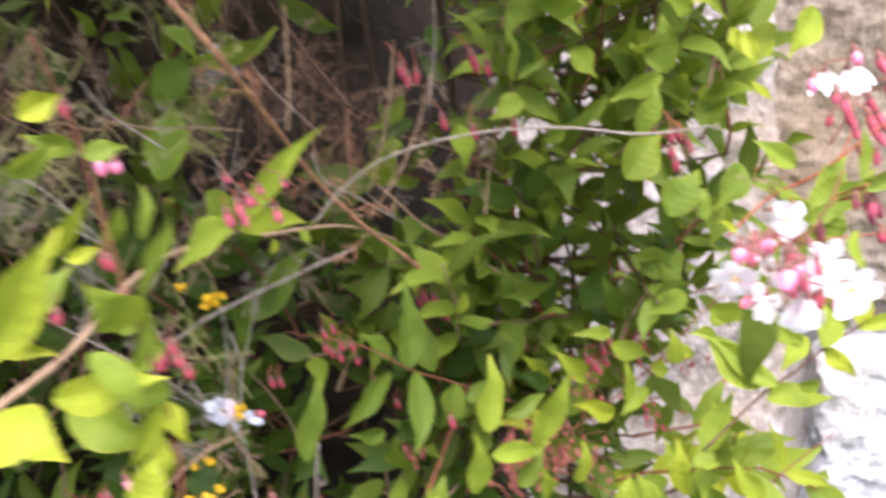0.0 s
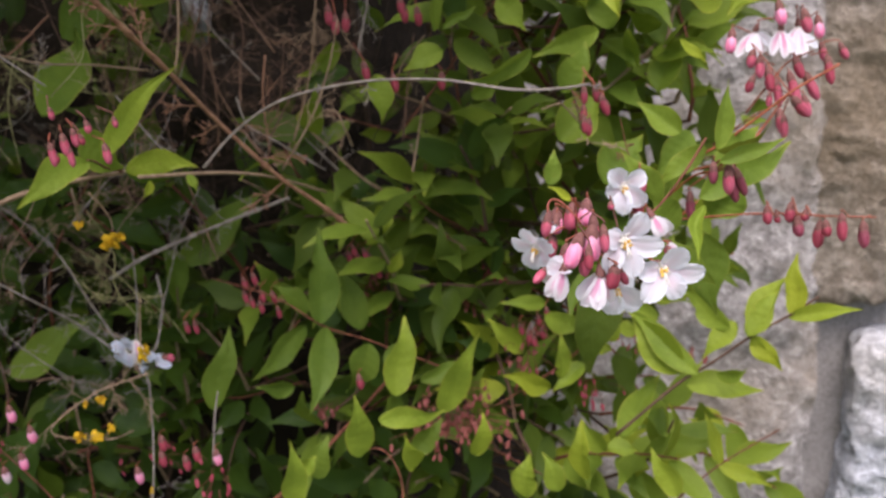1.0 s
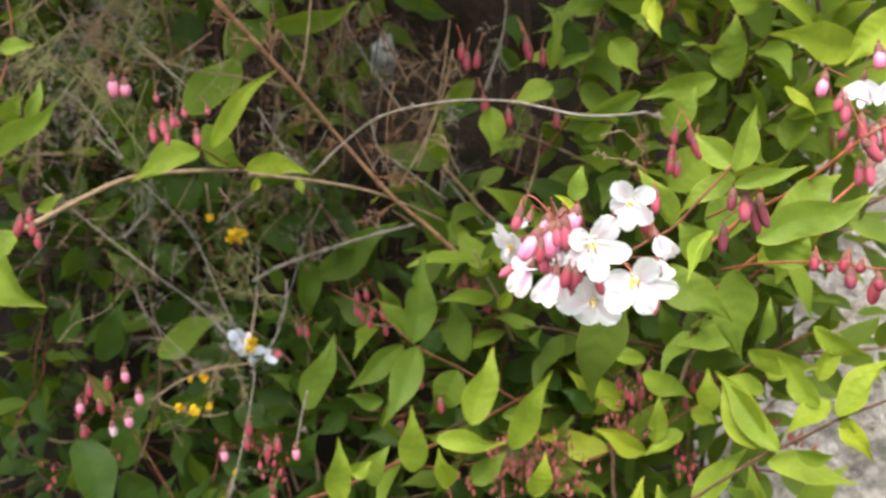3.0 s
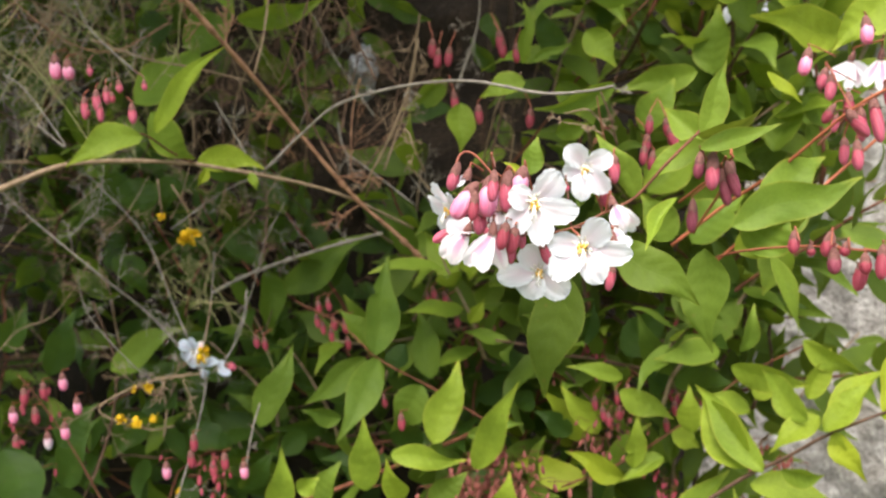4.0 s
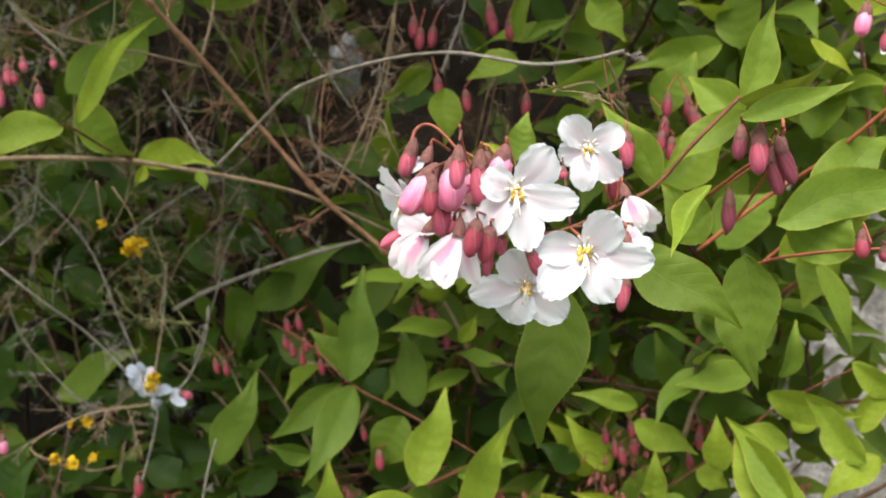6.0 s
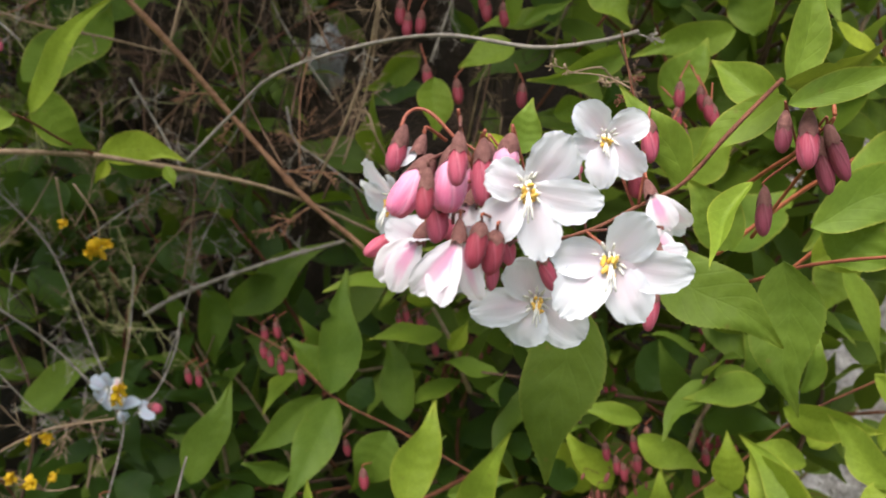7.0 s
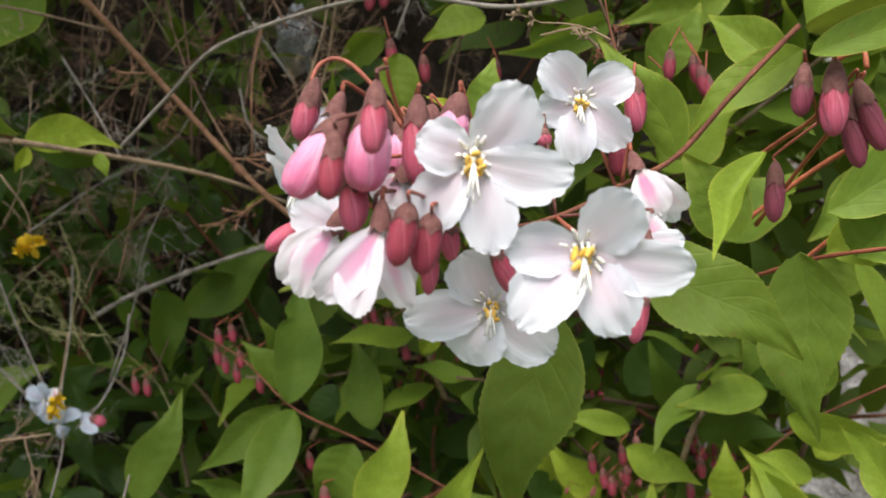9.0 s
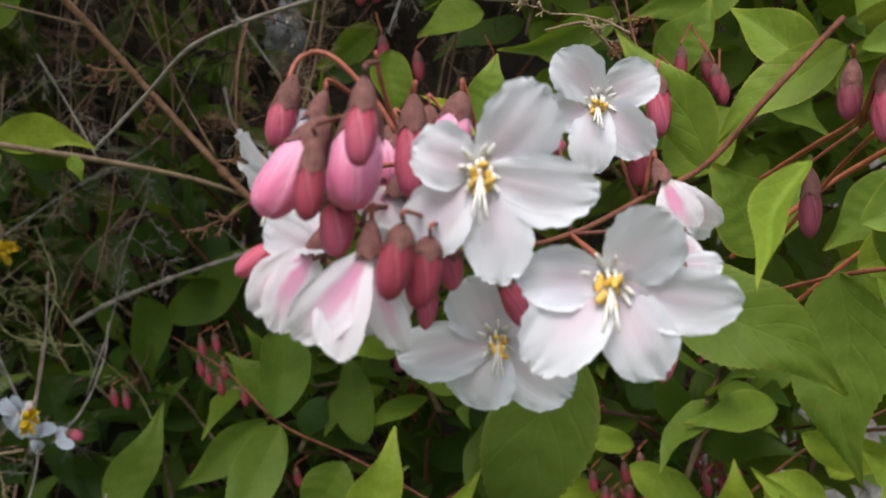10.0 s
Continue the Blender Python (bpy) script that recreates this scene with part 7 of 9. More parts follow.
leaf(b, (-0.1859, 0.4908, 0.6717), (-0.1594, 0.5040, 0.6577), (0.57, -0.69, 0.44), 0.0207, LEAF_DEEP_SHADE, 0.15, 0.00, 0.31)
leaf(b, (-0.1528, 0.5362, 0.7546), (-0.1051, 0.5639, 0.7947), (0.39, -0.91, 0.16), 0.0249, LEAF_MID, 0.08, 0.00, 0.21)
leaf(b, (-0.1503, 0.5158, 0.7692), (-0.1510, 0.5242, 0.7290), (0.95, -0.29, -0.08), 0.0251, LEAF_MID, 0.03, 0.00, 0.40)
leaf(b, (-0.1810, 0.5122, 0.7904), (-0.1529, 0.5256, 0.7670), (0.64, -0.67, 0.38), 0.0186, LEAF_DEEP_SHADE, 0.14, 0.00, 0.20)
leaf(b, (-0.2056, 0.4560, 0.8250), (-0.2324, 0.4398, 0.7928), (0.75, -0.58, -0.33), 0.0229, LEAF_DEEP_SHADE, 0.09, 0.00, 0.18)
leaf(b, (-0.2040, 0.4566, 0.8225), (-0.1929, 0.4609, 0.7958), (0.77, -0.60, 0.22), 0.0257, LEAF_DEEP_SHADE, 0.14, 0.00, 0.41)
leaf(b, (-0.1874, 0.4770, 0.8253), (-0.1918, 0.4733, 0.8038), (0.38, -0.92, 0.08), 0.0192, LEAF_DEEP_SHADE, 0.10, 0.00, 0.42)
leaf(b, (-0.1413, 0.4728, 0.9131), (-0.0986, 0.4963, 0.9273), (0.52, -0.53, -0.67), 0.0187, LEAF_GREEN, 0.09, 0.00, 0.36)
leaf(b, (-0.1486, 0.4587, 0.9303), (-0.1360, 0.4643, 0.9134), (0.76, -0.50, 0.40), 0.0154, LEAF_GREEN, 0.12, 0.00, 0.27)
leaf(b, (-0.1053, 0.5391, 0.9432), (-0.0753, 0.5540, 0.9271), (0.23, -0.89, -0.39), 0.0149, LEAF_DEEP_SHADE, 0.10, 0.00, 0.21)
leaf(b, (-0.3250, 0.4879, 0.8966), (-0.3075, 0.4976, 0.9041), (0.37, -0.88, 0.29), 0.0128, LEAF_DEEP_SHADE, 0.14, 0.00, 0.16)
leaf(b, (-0.2282, 0.4957, 0.9262), (-0.2255, 0.4951, 0.8946), (0.73, -0.68, 0.07), 0.0217, LEAF_DEEP_SHADE, 0.06, 0.00, 0.22)
leaf(b, (-0.1488, 0.5534, 0.8147), (-0.1521, 0.5503, 0.7931), (0.33, -0.94, 0.08), 0.0152, LEAF_DEEP_SHADE, 0.15, 0.00, 0.21)
leaf(b, (-0.1005, 0.5639, 0.9362), (-0.0755, 0.5765, 0.9271), (0.33, -0.89, -0.33), 0.0145, LEAF_DEEP_SHADE, 0.06, 0.00, 0.30)
leaf(b, (-0.2328, 0.5001, 0.6726), (-0.2498, 0.4892, 0.6431), (0.65, -0.75, -0.10), 0.0239, LEAF_DEEP_SHADE, 0.04, 0.00, 0.17)
leaf(b, (-0.1869, 0.5258, 0.6964), (-0.2072, 0.5164, 0.7169), (0.41, -0.91, -0.01), 0.0210, LEAF_DEEP_SHADE, 0.14, 0.00, 0.28)
leaf(b, (-0.2708, 0.5087, 0.7698), (-0.2493, 0.5183, 0.7412), (0.77, -0.47, 0.43), 0.0216, LEAF_DEEP_SHADE, 0.14, 0.00, 0.45)
leaf(b, (-0.1053, 0.5000, 0.6800), (-0.1214, 0.4906, 0.6663), (0.45, -0.89, 0.09), 0.0152, LEAF_DEEP_SHADE, 0.04, 0.00, 0.18)
leaf(b, (-0.3165, 0.4844, 0.7674), (-0.3281, 0.4768, 0.7446), (0.89, -0.29, -0.35), 0.0223, LEAF_DEEP_SHADE, 0.06, 0.00, 0.15)
leaf(b, (-0.0788, 0.5885, 0.7843), (-0.0926, 0.5823, 0.8015), (0.25, -0.96, -0.15), 0.0174, LEAF_DEEP_SHADE, 0.05, 0.00, 0.31)
leaf(b, (-0.1242, 0.4657, 0.6532), (-0.1093, 0.4750, 0.6756), (0.74, -0.63, -0.23), 0.0185, LEAF_DEEP_SHADE, 0.12, 0.00, 0.26)
leaf(b, (-0.2338, 0.5242, 0.7050), (-0.2089, 0.5386, 0.7248), (0.43, -0.90, 0.11), 0.0211, LEAF_DEEP_SHADE, 0.09, 0.00, 0.24)
leaf(b, (-0.1725, 0.3533, 0.6950), (-0.1266, 0.3366, 0.6617), (0.43, -0.41, 0.80), 0.0236, LEAF_DEEP_SHADE, 0.03, 0.00, 0.21)
leaf(b, (-0.1578, 0.3687, 0.6754), (-0.1328, 0.3762, 0.6458), (0.30, -0.95, 0.01), 0.0284, LEAF_DEEP_SHADE, 0.04, 0.00, 0.29)
leaf(b, (-0.1147, 0.4072, 0.6379), (-0.0980, 0.4216, 0.6670), (0.56, -0.82, 0.09), 0.0245, LEAF_DEEP_SHADE, 0.13, 0.00, 0.19)
leaf(b, (-0.1983, 0.4054, 0.6792), (-0.1829, 0.4182, 0.7032), (0.33, -0.90, 0.27), 0.0216, LEAF_DEEP_SHADE, 0.05, 0.00, 0.25)
dry_stem("thick reddish-brown dead stem slanting through the shrub",
    [(-0.1174, 0.3736, 0.9368), (-0.1028, 0.3800, 0.9141), (-0.0973, 0.3956, 0.8996), (-0.0894, 0.4265, 0.8744), (-0.0801, 0.4525, 0.8489), (-0.0600, 0.4737, 0.8182), (-0.0453, 0.4916, 0.7999), (-0.0328, 0.5052, 0.7838)], 0.0015, 0.001, BARK_STEM, 9, 0.0173, 1)
dry_stem("weathered grey bare twig arching over the shrub",
    [(-0.0774, 0.4223, 0.8315), (-0.0613, 0.4261, 0.8474), (-0.0346, 0.4185, 0.8614), (0.0031, 0.4105, 0.8682), (0.0408, 0.3976, 0.8684), (0.0711, 0.3952, 0.8633), (0.0900, 0.3905, 0.8632), (0.1023, 0.3868, 0.8646)], 0.0006, 0.000525, BARK_GREY, 3, 0.0080, 2)
dry_stem("pale dry stick among the leaves",
    [(-0.1847, 0.5079, 0.7539), (-0.1592, 0.5109, 0.7674), (-0.1125, 0.5141, 0.7850), (-0.0733, 0.5243, 0.7978)], 0.0012, 0.0008, BARK_GREY, 2, 0.0138, 3)
dry_stem("thin pale grey dead stalk with a dried flower head",
    [(-0.1230, 0.4000, 0.6330), (-0.1235, 0.4200, 0.6720), (-0.1330, 0.4450, 0.7110), (-0.1410, 0.4515, 0.7300), (-0.1385, 0.4540, 0.7560), (-0.1375, 0.4551, 0.7860)], 0.00045, 0.0003, BARK_GREY, 4, 0.0130, 4)
dry_stem("slender dry branching weed stalk",
    [(-0.1420, 0.4535, 0.7182), (-0.1591, 0.4306, 0.7510), (-0.1654, 0.4059, 0.7715), (-0.1887, 0.3840, 0.7989), (-0.2056, 0.3652, 0.8227)], 0.0006, 0.0003, BARK_GREY, 9, 0.0244, 5)
dry_stem("slender dry branching weed stalk",
    [(-0.1477, 0.4574, 0.7199), (-0.1637, 0.4512, 0.7561), (-0.1797, 0.4450, 0.7923), (-0.2091, 0.4314, 0.8247)], 0.000525, 0.0003, BARK_GREY, 8, 0.0247, 6)
dry_stem("fine brown dead twig in the hollow",
    [(-0.1548, 0.4604, 0.8275), (-0.1116, 0.4628, 0.8645), (-0.0882, 0.4545, 0.8947), (-0.0744, 0.4525, 0.9270)], 0.0006, 0.000375, BARK_RUST, 8, 0.0185, 7)
dry_stem("fine brown dead twig in the hollow",
    [(-0.0588, 0.4768, 0.8212), (-0.0373, 0.4672, 0.8484), (-0.0253, 0.4637, 0.8727), (-0.0171, 0.4582, 0.8957)], 0.000675, 0.000375, BARK_TAN, 7, 0.0174, 8)
dry_stem("fine brown dead twig in the hollow",
    [(-0.0165, 0.5344, 0.8408), (-0.0052, 0.5188, 0.8582), (0.0020, 0.5121, 0.8722), (0.0152, 0.5087, 0.8859)], 0.000525, 0.0003, BARK_TAN, 4, 0.0123, 9)
dry_stem("pale thin dead twig standing upright",
    [(-0.0850, 0.4210, 0.8763), (-0.0825, 0.4233, 0.8923), (-0.0811, 0.4256, 0.9163), (-0.0805, 0.4269, 0.9322)], 0.000525, 0.00045, BARK_TAN, 1, 0.0053, 10)
dry_stem("brown dead twig lying across",
    [(-0.1621, 0.3924, 0.8901), (-0.1452, 0.4123, 0.8831), (-0.1325, 0.4302, 0.8811), (-0.1137, 0.4512, 0.8764)], 0.0006, 0.00045, BARK_TAN, 4, 0.0109, 11)
dry_stem("grey dead twig in the hollow",
    [(-0.0886, 0.4973, 0.8587), (-0.0844, 0.4986, 0.8435), (-0.0734, 0.5039, 0.8348), (-0.0475, 0.5163, 0.8145)], 0.0006, 0.00045, BARK_GREY, 4, 0.0123, 12)
dry_stem("pale dry grass-like stalk",
    [(-0.0974, 0.4357, 0.6723), (-0.0952, 0.4384, 0.6957), (-0.0925, 0.4408, 0.7114)], 0.0006, 0.00045, BARK_GREY, 1, 0.0057, 13)
dry_stem("thin grey dry stalk beside the leaves",
    [(-0.1470, 0.4943, 0.7604), (-0.1408, 0.4853, 0.7456), (-0.1400, 0.4733, 0.7279), (-0.1420, 0.4602, 0.7171)], 0.000525, 0.00045, BARK_GREY, 2, 0.0098, 14)
dry_stem("fine dead twig by the flowers",
    [(0.0973, 0.4083, 0.8480), (0.0914, 0.4002, 0.8556), (0.0902, 0.3941, 0.8571), (0.0831, 0.3903, 0.8553)], 0.000375, 0.000225, BARK_TAN, 1, 0.0062, 15)
dry_stem("fine dead twig by the flowers",
    [(0.0981, 0.4085, 0.8450), (0.0966, 0.4028, 0.8550), (0.0944, 0.3967, 0.8639)], 0.00045, 0.0003, BARK_RUST, 2, 0.0062, 16)
dry_stem("hair-thin reddish dead twig beside the topmost flower",
    [(0.1170, 0.338, 0.8400), (0.1150, 0.338, 0.8460), (0.1140, 0.3375, 0.8510), (0.1130, 0.337, 0.8560)], 0.00022, 0.00014, BARK_RED, 2, 0.004, 23)
dry_stem("hair-thin pale dead twig beside the topmost flower",
    [(0.1150, 0.338, 0.8450), (0.1110, 0.3375, 0.8470), (0.1075, 0.337, 0.8478), (0.1030, 0.337, 0.8482)], 0.00018, 0.00010, BARK_TAN, 2, 0.004, 24)
dry_stem("brown dead twig beside the flowers",
    [(-0.0185, 0.4717, 0.8332), (-0.0188, 0.4610, 0.8435), (-0.0222, 0.4599, 0.8520), (-0.0280, 0.4570, 0.8529)], 0.000525, 0.0003, BARK_TAN, 6, 0.0089, 17)
dry_stem("dry brown branching twig in the hollow",
    [(-0.0592, 0.5001, 0.8334), (-0.0481, 0.4991, 0.8634), (-0.0416, 0.4963, 0.8896), (-0.0368, 0.4929, 0.9148)], 0.0006, 0.000375, BARK_TAN, 8, 0.0185, 18)
dry_stem("dry brown branching twig in the hollow",
    [(-0.0878, 0.4997, 0.8529), (-0.0875, 0.5056, 0.8769), (-0.0858, 0.5103, 0.8947), (-0.0946, 0.5140, 0.9162)], 0.0006, 0.000375, BARK_RUST, 6, 0.0185, 19)
dry_stem("thin pale dry stalk standing upright",
    [(0.0043, 0.5069, 0.8134), (0.0082, 0.5131, 0.8356), (0.0128, 0.5080, 0.8542)], 0.000525, 0.00045, BARK_TAN, 1, 0.0062, 21)
# most of this tangle takes the wood colour darkened for shade
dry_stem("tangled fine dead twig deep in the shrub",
    [(-0.2812, 0.4098, 0.9064), (-0.2652, 0.4380, 0.8593), (-0.2331, 0.4642, 0.8250)], 0.0004, 0.00022, WOOD_SHADED, 6, 0.0173, 40)
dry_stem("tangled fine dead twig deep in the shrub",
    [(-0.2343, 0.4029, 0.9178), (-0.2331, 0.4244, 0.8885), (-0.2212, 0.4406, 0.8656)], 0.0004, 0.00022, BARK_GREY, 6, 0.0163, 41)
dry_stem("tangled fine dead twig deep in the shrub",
    [(-0.2574, 0.4721, 0.8485), (-0.2937, 0.4784, 0.8945), (-0.3218, 0.4765, 0.9200)], 0.0004, 0.00022, WOOD_SHADED, 6, 0.0189, 42)
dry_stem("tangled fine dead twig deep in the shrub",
    [(-0.2375, 0.4217, 0.8141), (-0.2195, 0.4513, 0.7736), (-0.2096, 0.4664, 0.7501)], 0.0004, 0.00022, WOOD_SHADED, 6, 0.0171, 43)
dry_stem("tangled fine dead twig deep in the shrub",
    [(-0.2943, 0.4359, 0.7647), (-0.2834, 0.4655, 0.7832), (-0.2605, 0.4895, 0.7929)], 0.0004, 0.00022, WOOD_SHADED, 6, 0.0186, 44)
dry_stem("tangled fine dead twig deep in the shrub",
    [(-0.1925, 0.4336, 0.8978), (-0.1982, 0.4513, 0.8672), (-0.1838, 0.4684, 0.8364)], 0.0004, 0.00022, WOOD_SHADED, 6, 0.0166, 45)
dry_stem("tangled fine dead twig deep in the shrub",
    [(-0.1498, 0.4440, 0.8892), (-0.1437, 0.4678, 0.8555), (-0.1423, 0.4781, 0.8285)], 0.0004, 0.00022, WOOD_SHADED, 6, 0.0163, 46)
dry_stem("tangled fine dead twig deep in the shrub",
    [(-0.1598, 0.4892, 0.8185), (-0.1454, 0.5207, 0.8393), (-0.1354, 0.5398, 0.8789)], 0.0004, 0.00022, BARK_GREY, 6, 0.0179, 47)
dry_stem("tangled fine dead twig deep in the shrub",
    [(-0.1917, 0.4137, 0.7983), (-0.2124, 0.4240, 0.7763), (-0.2345, 0.4212, 0.7360)], 0.0004, 0.00022, WOOD_SHADED, 6, 0.0162, 48)
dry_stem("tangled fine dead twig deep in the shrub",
    [(-0.2195, 0.4782, 0.9291), (-0.2477, 0.4835, 0.8886), (-0.2589, 0.4864, 0.8494)], 0.0004, 0.00022, WOOD_SHADED, 6, 0.0183, 49)
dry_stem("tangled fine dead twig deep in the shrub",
    [(-0.1124, 0.5130, 0.8014), (-0.1502, 0.5173, 0.8269), (-0.1753, 0.5160, 0.8390)], 0.0004, 0.00022, WOOD_SHADED, 6, 0.0179, 50)
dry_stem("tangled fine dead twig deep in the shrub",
    [(-0.0827, 0.4956, 0.9130), (-0.0969, 0.5083, 0.8746), (-0.1111, 0.5093, 0.8306)], 0.0004, 0.00022, WOOD_SHADED, 6, 0.0167, 51)
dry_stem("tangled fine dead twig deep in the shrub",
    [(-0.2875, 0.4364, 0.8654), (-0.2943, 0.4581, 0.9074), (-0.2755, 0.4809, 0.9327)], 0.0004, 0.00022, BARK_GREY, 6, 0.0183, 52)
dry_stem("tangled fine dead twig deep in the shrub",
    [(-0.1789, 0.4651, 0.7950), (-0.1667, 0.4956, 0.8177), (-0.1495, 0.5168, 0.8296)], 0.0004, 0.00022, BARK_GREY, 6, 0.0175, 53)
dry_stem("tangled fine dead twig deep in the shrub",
    [(-0.2259, 0.4208, 0.9150), (-0.2192, 0.4458, 0.8951), (-0.2146, 0.4584, 0.8770)], 0.0004, 0.00022, WOOD_SHADED, 6, 0.0167, 54)
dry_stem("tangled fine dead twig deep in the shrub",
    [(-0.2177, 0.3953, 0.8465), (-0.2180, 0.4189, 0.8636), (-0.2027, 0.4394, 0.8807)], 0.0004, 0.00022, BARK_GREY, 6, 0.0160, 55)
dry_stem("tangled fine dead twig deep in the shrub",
    [(-0.0948, 0.5562, 0.8327), (-0.1191, 0.5645, 0.8080), (-0.1467, 0.5606, 0.7986)], 0.0004, 0.00022, WOOD_SHADED, 6, 0.0189, 56)
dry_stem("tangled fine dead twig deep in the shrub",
    [(-0.1332, 0.4917, 0.9146), (-0.1243, 0.5165, 0.8731), (-0.0994, 0.5384, 0.8320)], 0.0004, 0.00022, WOOD_SHADED, 6, 0.0174, 57)
white_stone((-0.1654, 0.6375, 0.9052))
dry_stem("pale tan dry stalk in the thicket",
    [(-0.2042, 0.3610, 0.8983), (-0.2082, 0.3697, 0.8902), (-0.2128, 0.3724, 0.8807)], 0.0004, 0.00026, BARK_STRAW, 5, 0.0120, 140)
dry_stem("pale tan dry stalk in the thicket",
    [(-0.1960, 0.4188, 0.9334), (-0.2035, 0.4252, 0.9179), (-0.2085, 0.4271, 0.9009)], 0.0004, 0.00026, BARK_TAN, 5, 0.0132, 141)
dry_stem("pale tan dry stalk in the thicket",
    [(-0.1694, 0.4086, 0.9325), (-0.1704, 0.4181, 0.9111), (-0.1699, 0.4226, 0.8880)], 0.0004, 0.00026, BARK_TAN, 5, 0.0126, 142)
dry_stem("pale tan dry stalk in the thicket",
    [(-0.2081, 0.3610, 0.8722), (-0.2120, 0.3687, 0.8476), (-0.2165, 0.3704, 0.8216)], 0.0004, 0.00026, BARK_TAN, 5, 0.0121, 143)
dry_stem("pale tan dry stalk in the thicket",
    [(-0.1950, 0.3999, 0.8794), (-0.2087, 0.4029, 0.8629), (-0.2162, 0.4036, 0.8456)], 0.0004, 0.00026, BARK_STRAW, 5, 0.0128, 144)
dry_stem("pale tan dry stalk in the thicket",
    [(-0.2494, 0.4062, 0.8926), (-0.2389, 0.4221, 0.8784), (-0.2296, 0.4317, 0.8628)], 0.0004, 0.00026, BARK_STRAW, 5, 0.0137, 145)
dry_stem("pale tan dry stalk in the thicket",
    [(-0.2022, 0.3639, 0.8863), (-0.2226, 0.3632, 0.8652), (-0.2293, 0.3639, 0.8434)], 0.0004, 0.00026, BARK_STRAW, 5, 0.0120, 146)
dry_stem("pale tan dry stalk in the thicket",
    [(-0.2009, 0.3758, 0.9006), (-0.2213, 0.3758, 0.8912), (-0.2414, 0.3701, 0.8806)], 0.0004, 0.00026, BARK_STRAW, 5, 0.0123, 147)
dry_stem("pale tan dry stalk in the thicket",
    [(-0.2228, 0.4226, 0.8859), (-0.2416, 0.4232, 0.8741), (-0.2569, 0.4200, 0.8614)], 0.0004, 0.00026, BARK_TAN, 5, 0.0137, 148)
dry_stem("pale tan dry stalk in the thicket",
    [(-0.1850, 0.3710, 0.8829), (-0.1759, 0.3858, 0.8607), (-0.1639, 0.3963, 0.8372)], 0.0004, 0.00026, BARK_STRAW, 5, 0.0120, 149)
dry_stem("pale tan dry stalk in the thicket",
    [(-0.1666, 0.3794, 0.8978), (-0.1815, 0.3822, 0.8873), (-0.1908, 0.3822, 0.8758)], 0.0004, 0.00026, BARK_TAN, 5, 0.0119, 150)
dry_stem("pale tan dry stalk in the thicket",
    [(-0.1867, 0.3991, 0.9040), (-0.2041, 0.4003, 0.8890), (-0.2169, 0.3981, 0.8727)], 0.0004, 0.00026, BARK_STRAW, 5, 0.0127, 151)
dry_stem("pale tan dry stalk in the thicket",
    [(-0.2215, 0.3816, 0.9288), (-0.2147, 0.3958, 0.9161), (-0.2071, 0.4046, 0.9017)], 0.0004, 0.00026, BARK_TAN, 5, 0.0127, 152)
dry_stem("pale tan dry stalk in the thicket",
    [(-0.2054, 0.4096, 0.9109), (-0.2012, 0.4227, 0.9033), (-0.1897, 0.4338, 0.8948)], 0.0004, 0.00026, BARK_STRAW, 5, 0.0132, 153)
dry_stem("pale tan dry stalk in the thicket",
    [(-0.1864, 0.4077, 0.9330), (-0.1918, 0.4157, 0.9255), (-0.1841, 0.4249, 0.9171)], 0.0004, 0.00026, BARK_STRAW, 5, 0.0128, 154)
dry_stem("pale tan dry stalk in the thicket",
    [(-0.2039, 0.3871, 0.8793), (-0.2248, 0.3861, 0.8588), (-0.2420, 0.3813, 0.8373)], 0.0004, 0.00026, BARK_STRAW, 5, 0.0126, 155)
dry_stem("pale tan dry stalk in the thicket",
    [(-0.2210, 0.3749, 0.9121), (-0.2218, 0.3848, 0.8960), (-0.2269, 0.3866, 0.8780)], 0.0004, 0.00026, BARK_STRAW, 5, 0.0125, 156)
dry_stem("pale tan dry stalk in the thicket",
    [(-0.2310, 0.3849, 0.9320), (-0.2398, 0.3910, 0.9216), (-0.2486, 0.3912, 0.9095)], 0.0004, 0.00026, BARK_STRAW, 5, 0.0129, 157)
dry_stem("pale tan dry stalk in the thicket",
    [(-0.2327, 0.4185, 0.9089), (-0.2276, 0.4318, 0.8967), (-0.2128, 0.4445, 0.8838)], 0.0004, 0.00026, BARK_TAN, 5, 0.0137, 158)
dry_stem("pale tan dry stalk in the thicket",
    [(-0.1876, 0.3926, 0.8744), (-0.2029, 0.3948, 0.8579), (-0.2141, 0.3934, 0.8406)], 0.0004, 0.00026, BARK_STRAW, 5, 0.0126, 159)
dry_stem("pale tan dry stalk in the thicket",
    [(-0.1727, 0.3903, 0.8765), (-0.1941, 0.3886, 0.8502), (-0.2067, 0.3859, 0.8230)], 0.0004, 0.00026, BARK_TAN, 5, 0.0123, 160)
dry_stem("pale tan dry stalk in the thicket",
    [(-0.1912, 0.4122, 0.9327), (-0.2138, 0.4100, 0.9071), (-0.2324, 0.4040, 0.8799)], 0.0004, 0.00026, BARK_TAN, 5, 0.0130, 161)
dry_stem("pale tan dry stalk in the thicket",
    [(-0.1926, 0.4170, 0.9310), (-0.2152, 0.4153, 0.9135), (-0.2301, 0.4119, 0.8947)], 0.0004, 0.00026, BARK_TAN, 5, 0.0131, 162)
dry_stem("pale tan dry stalk in the thicket",
    [(-0.1689, 0.3965, 0.8972), (-0.1638, 0.4098, 0.8849), (-0.1573, 0.4180, 0.8712)], 0.0004, 0.00026, BARK_STRAW, 5, 0.0124, 163)
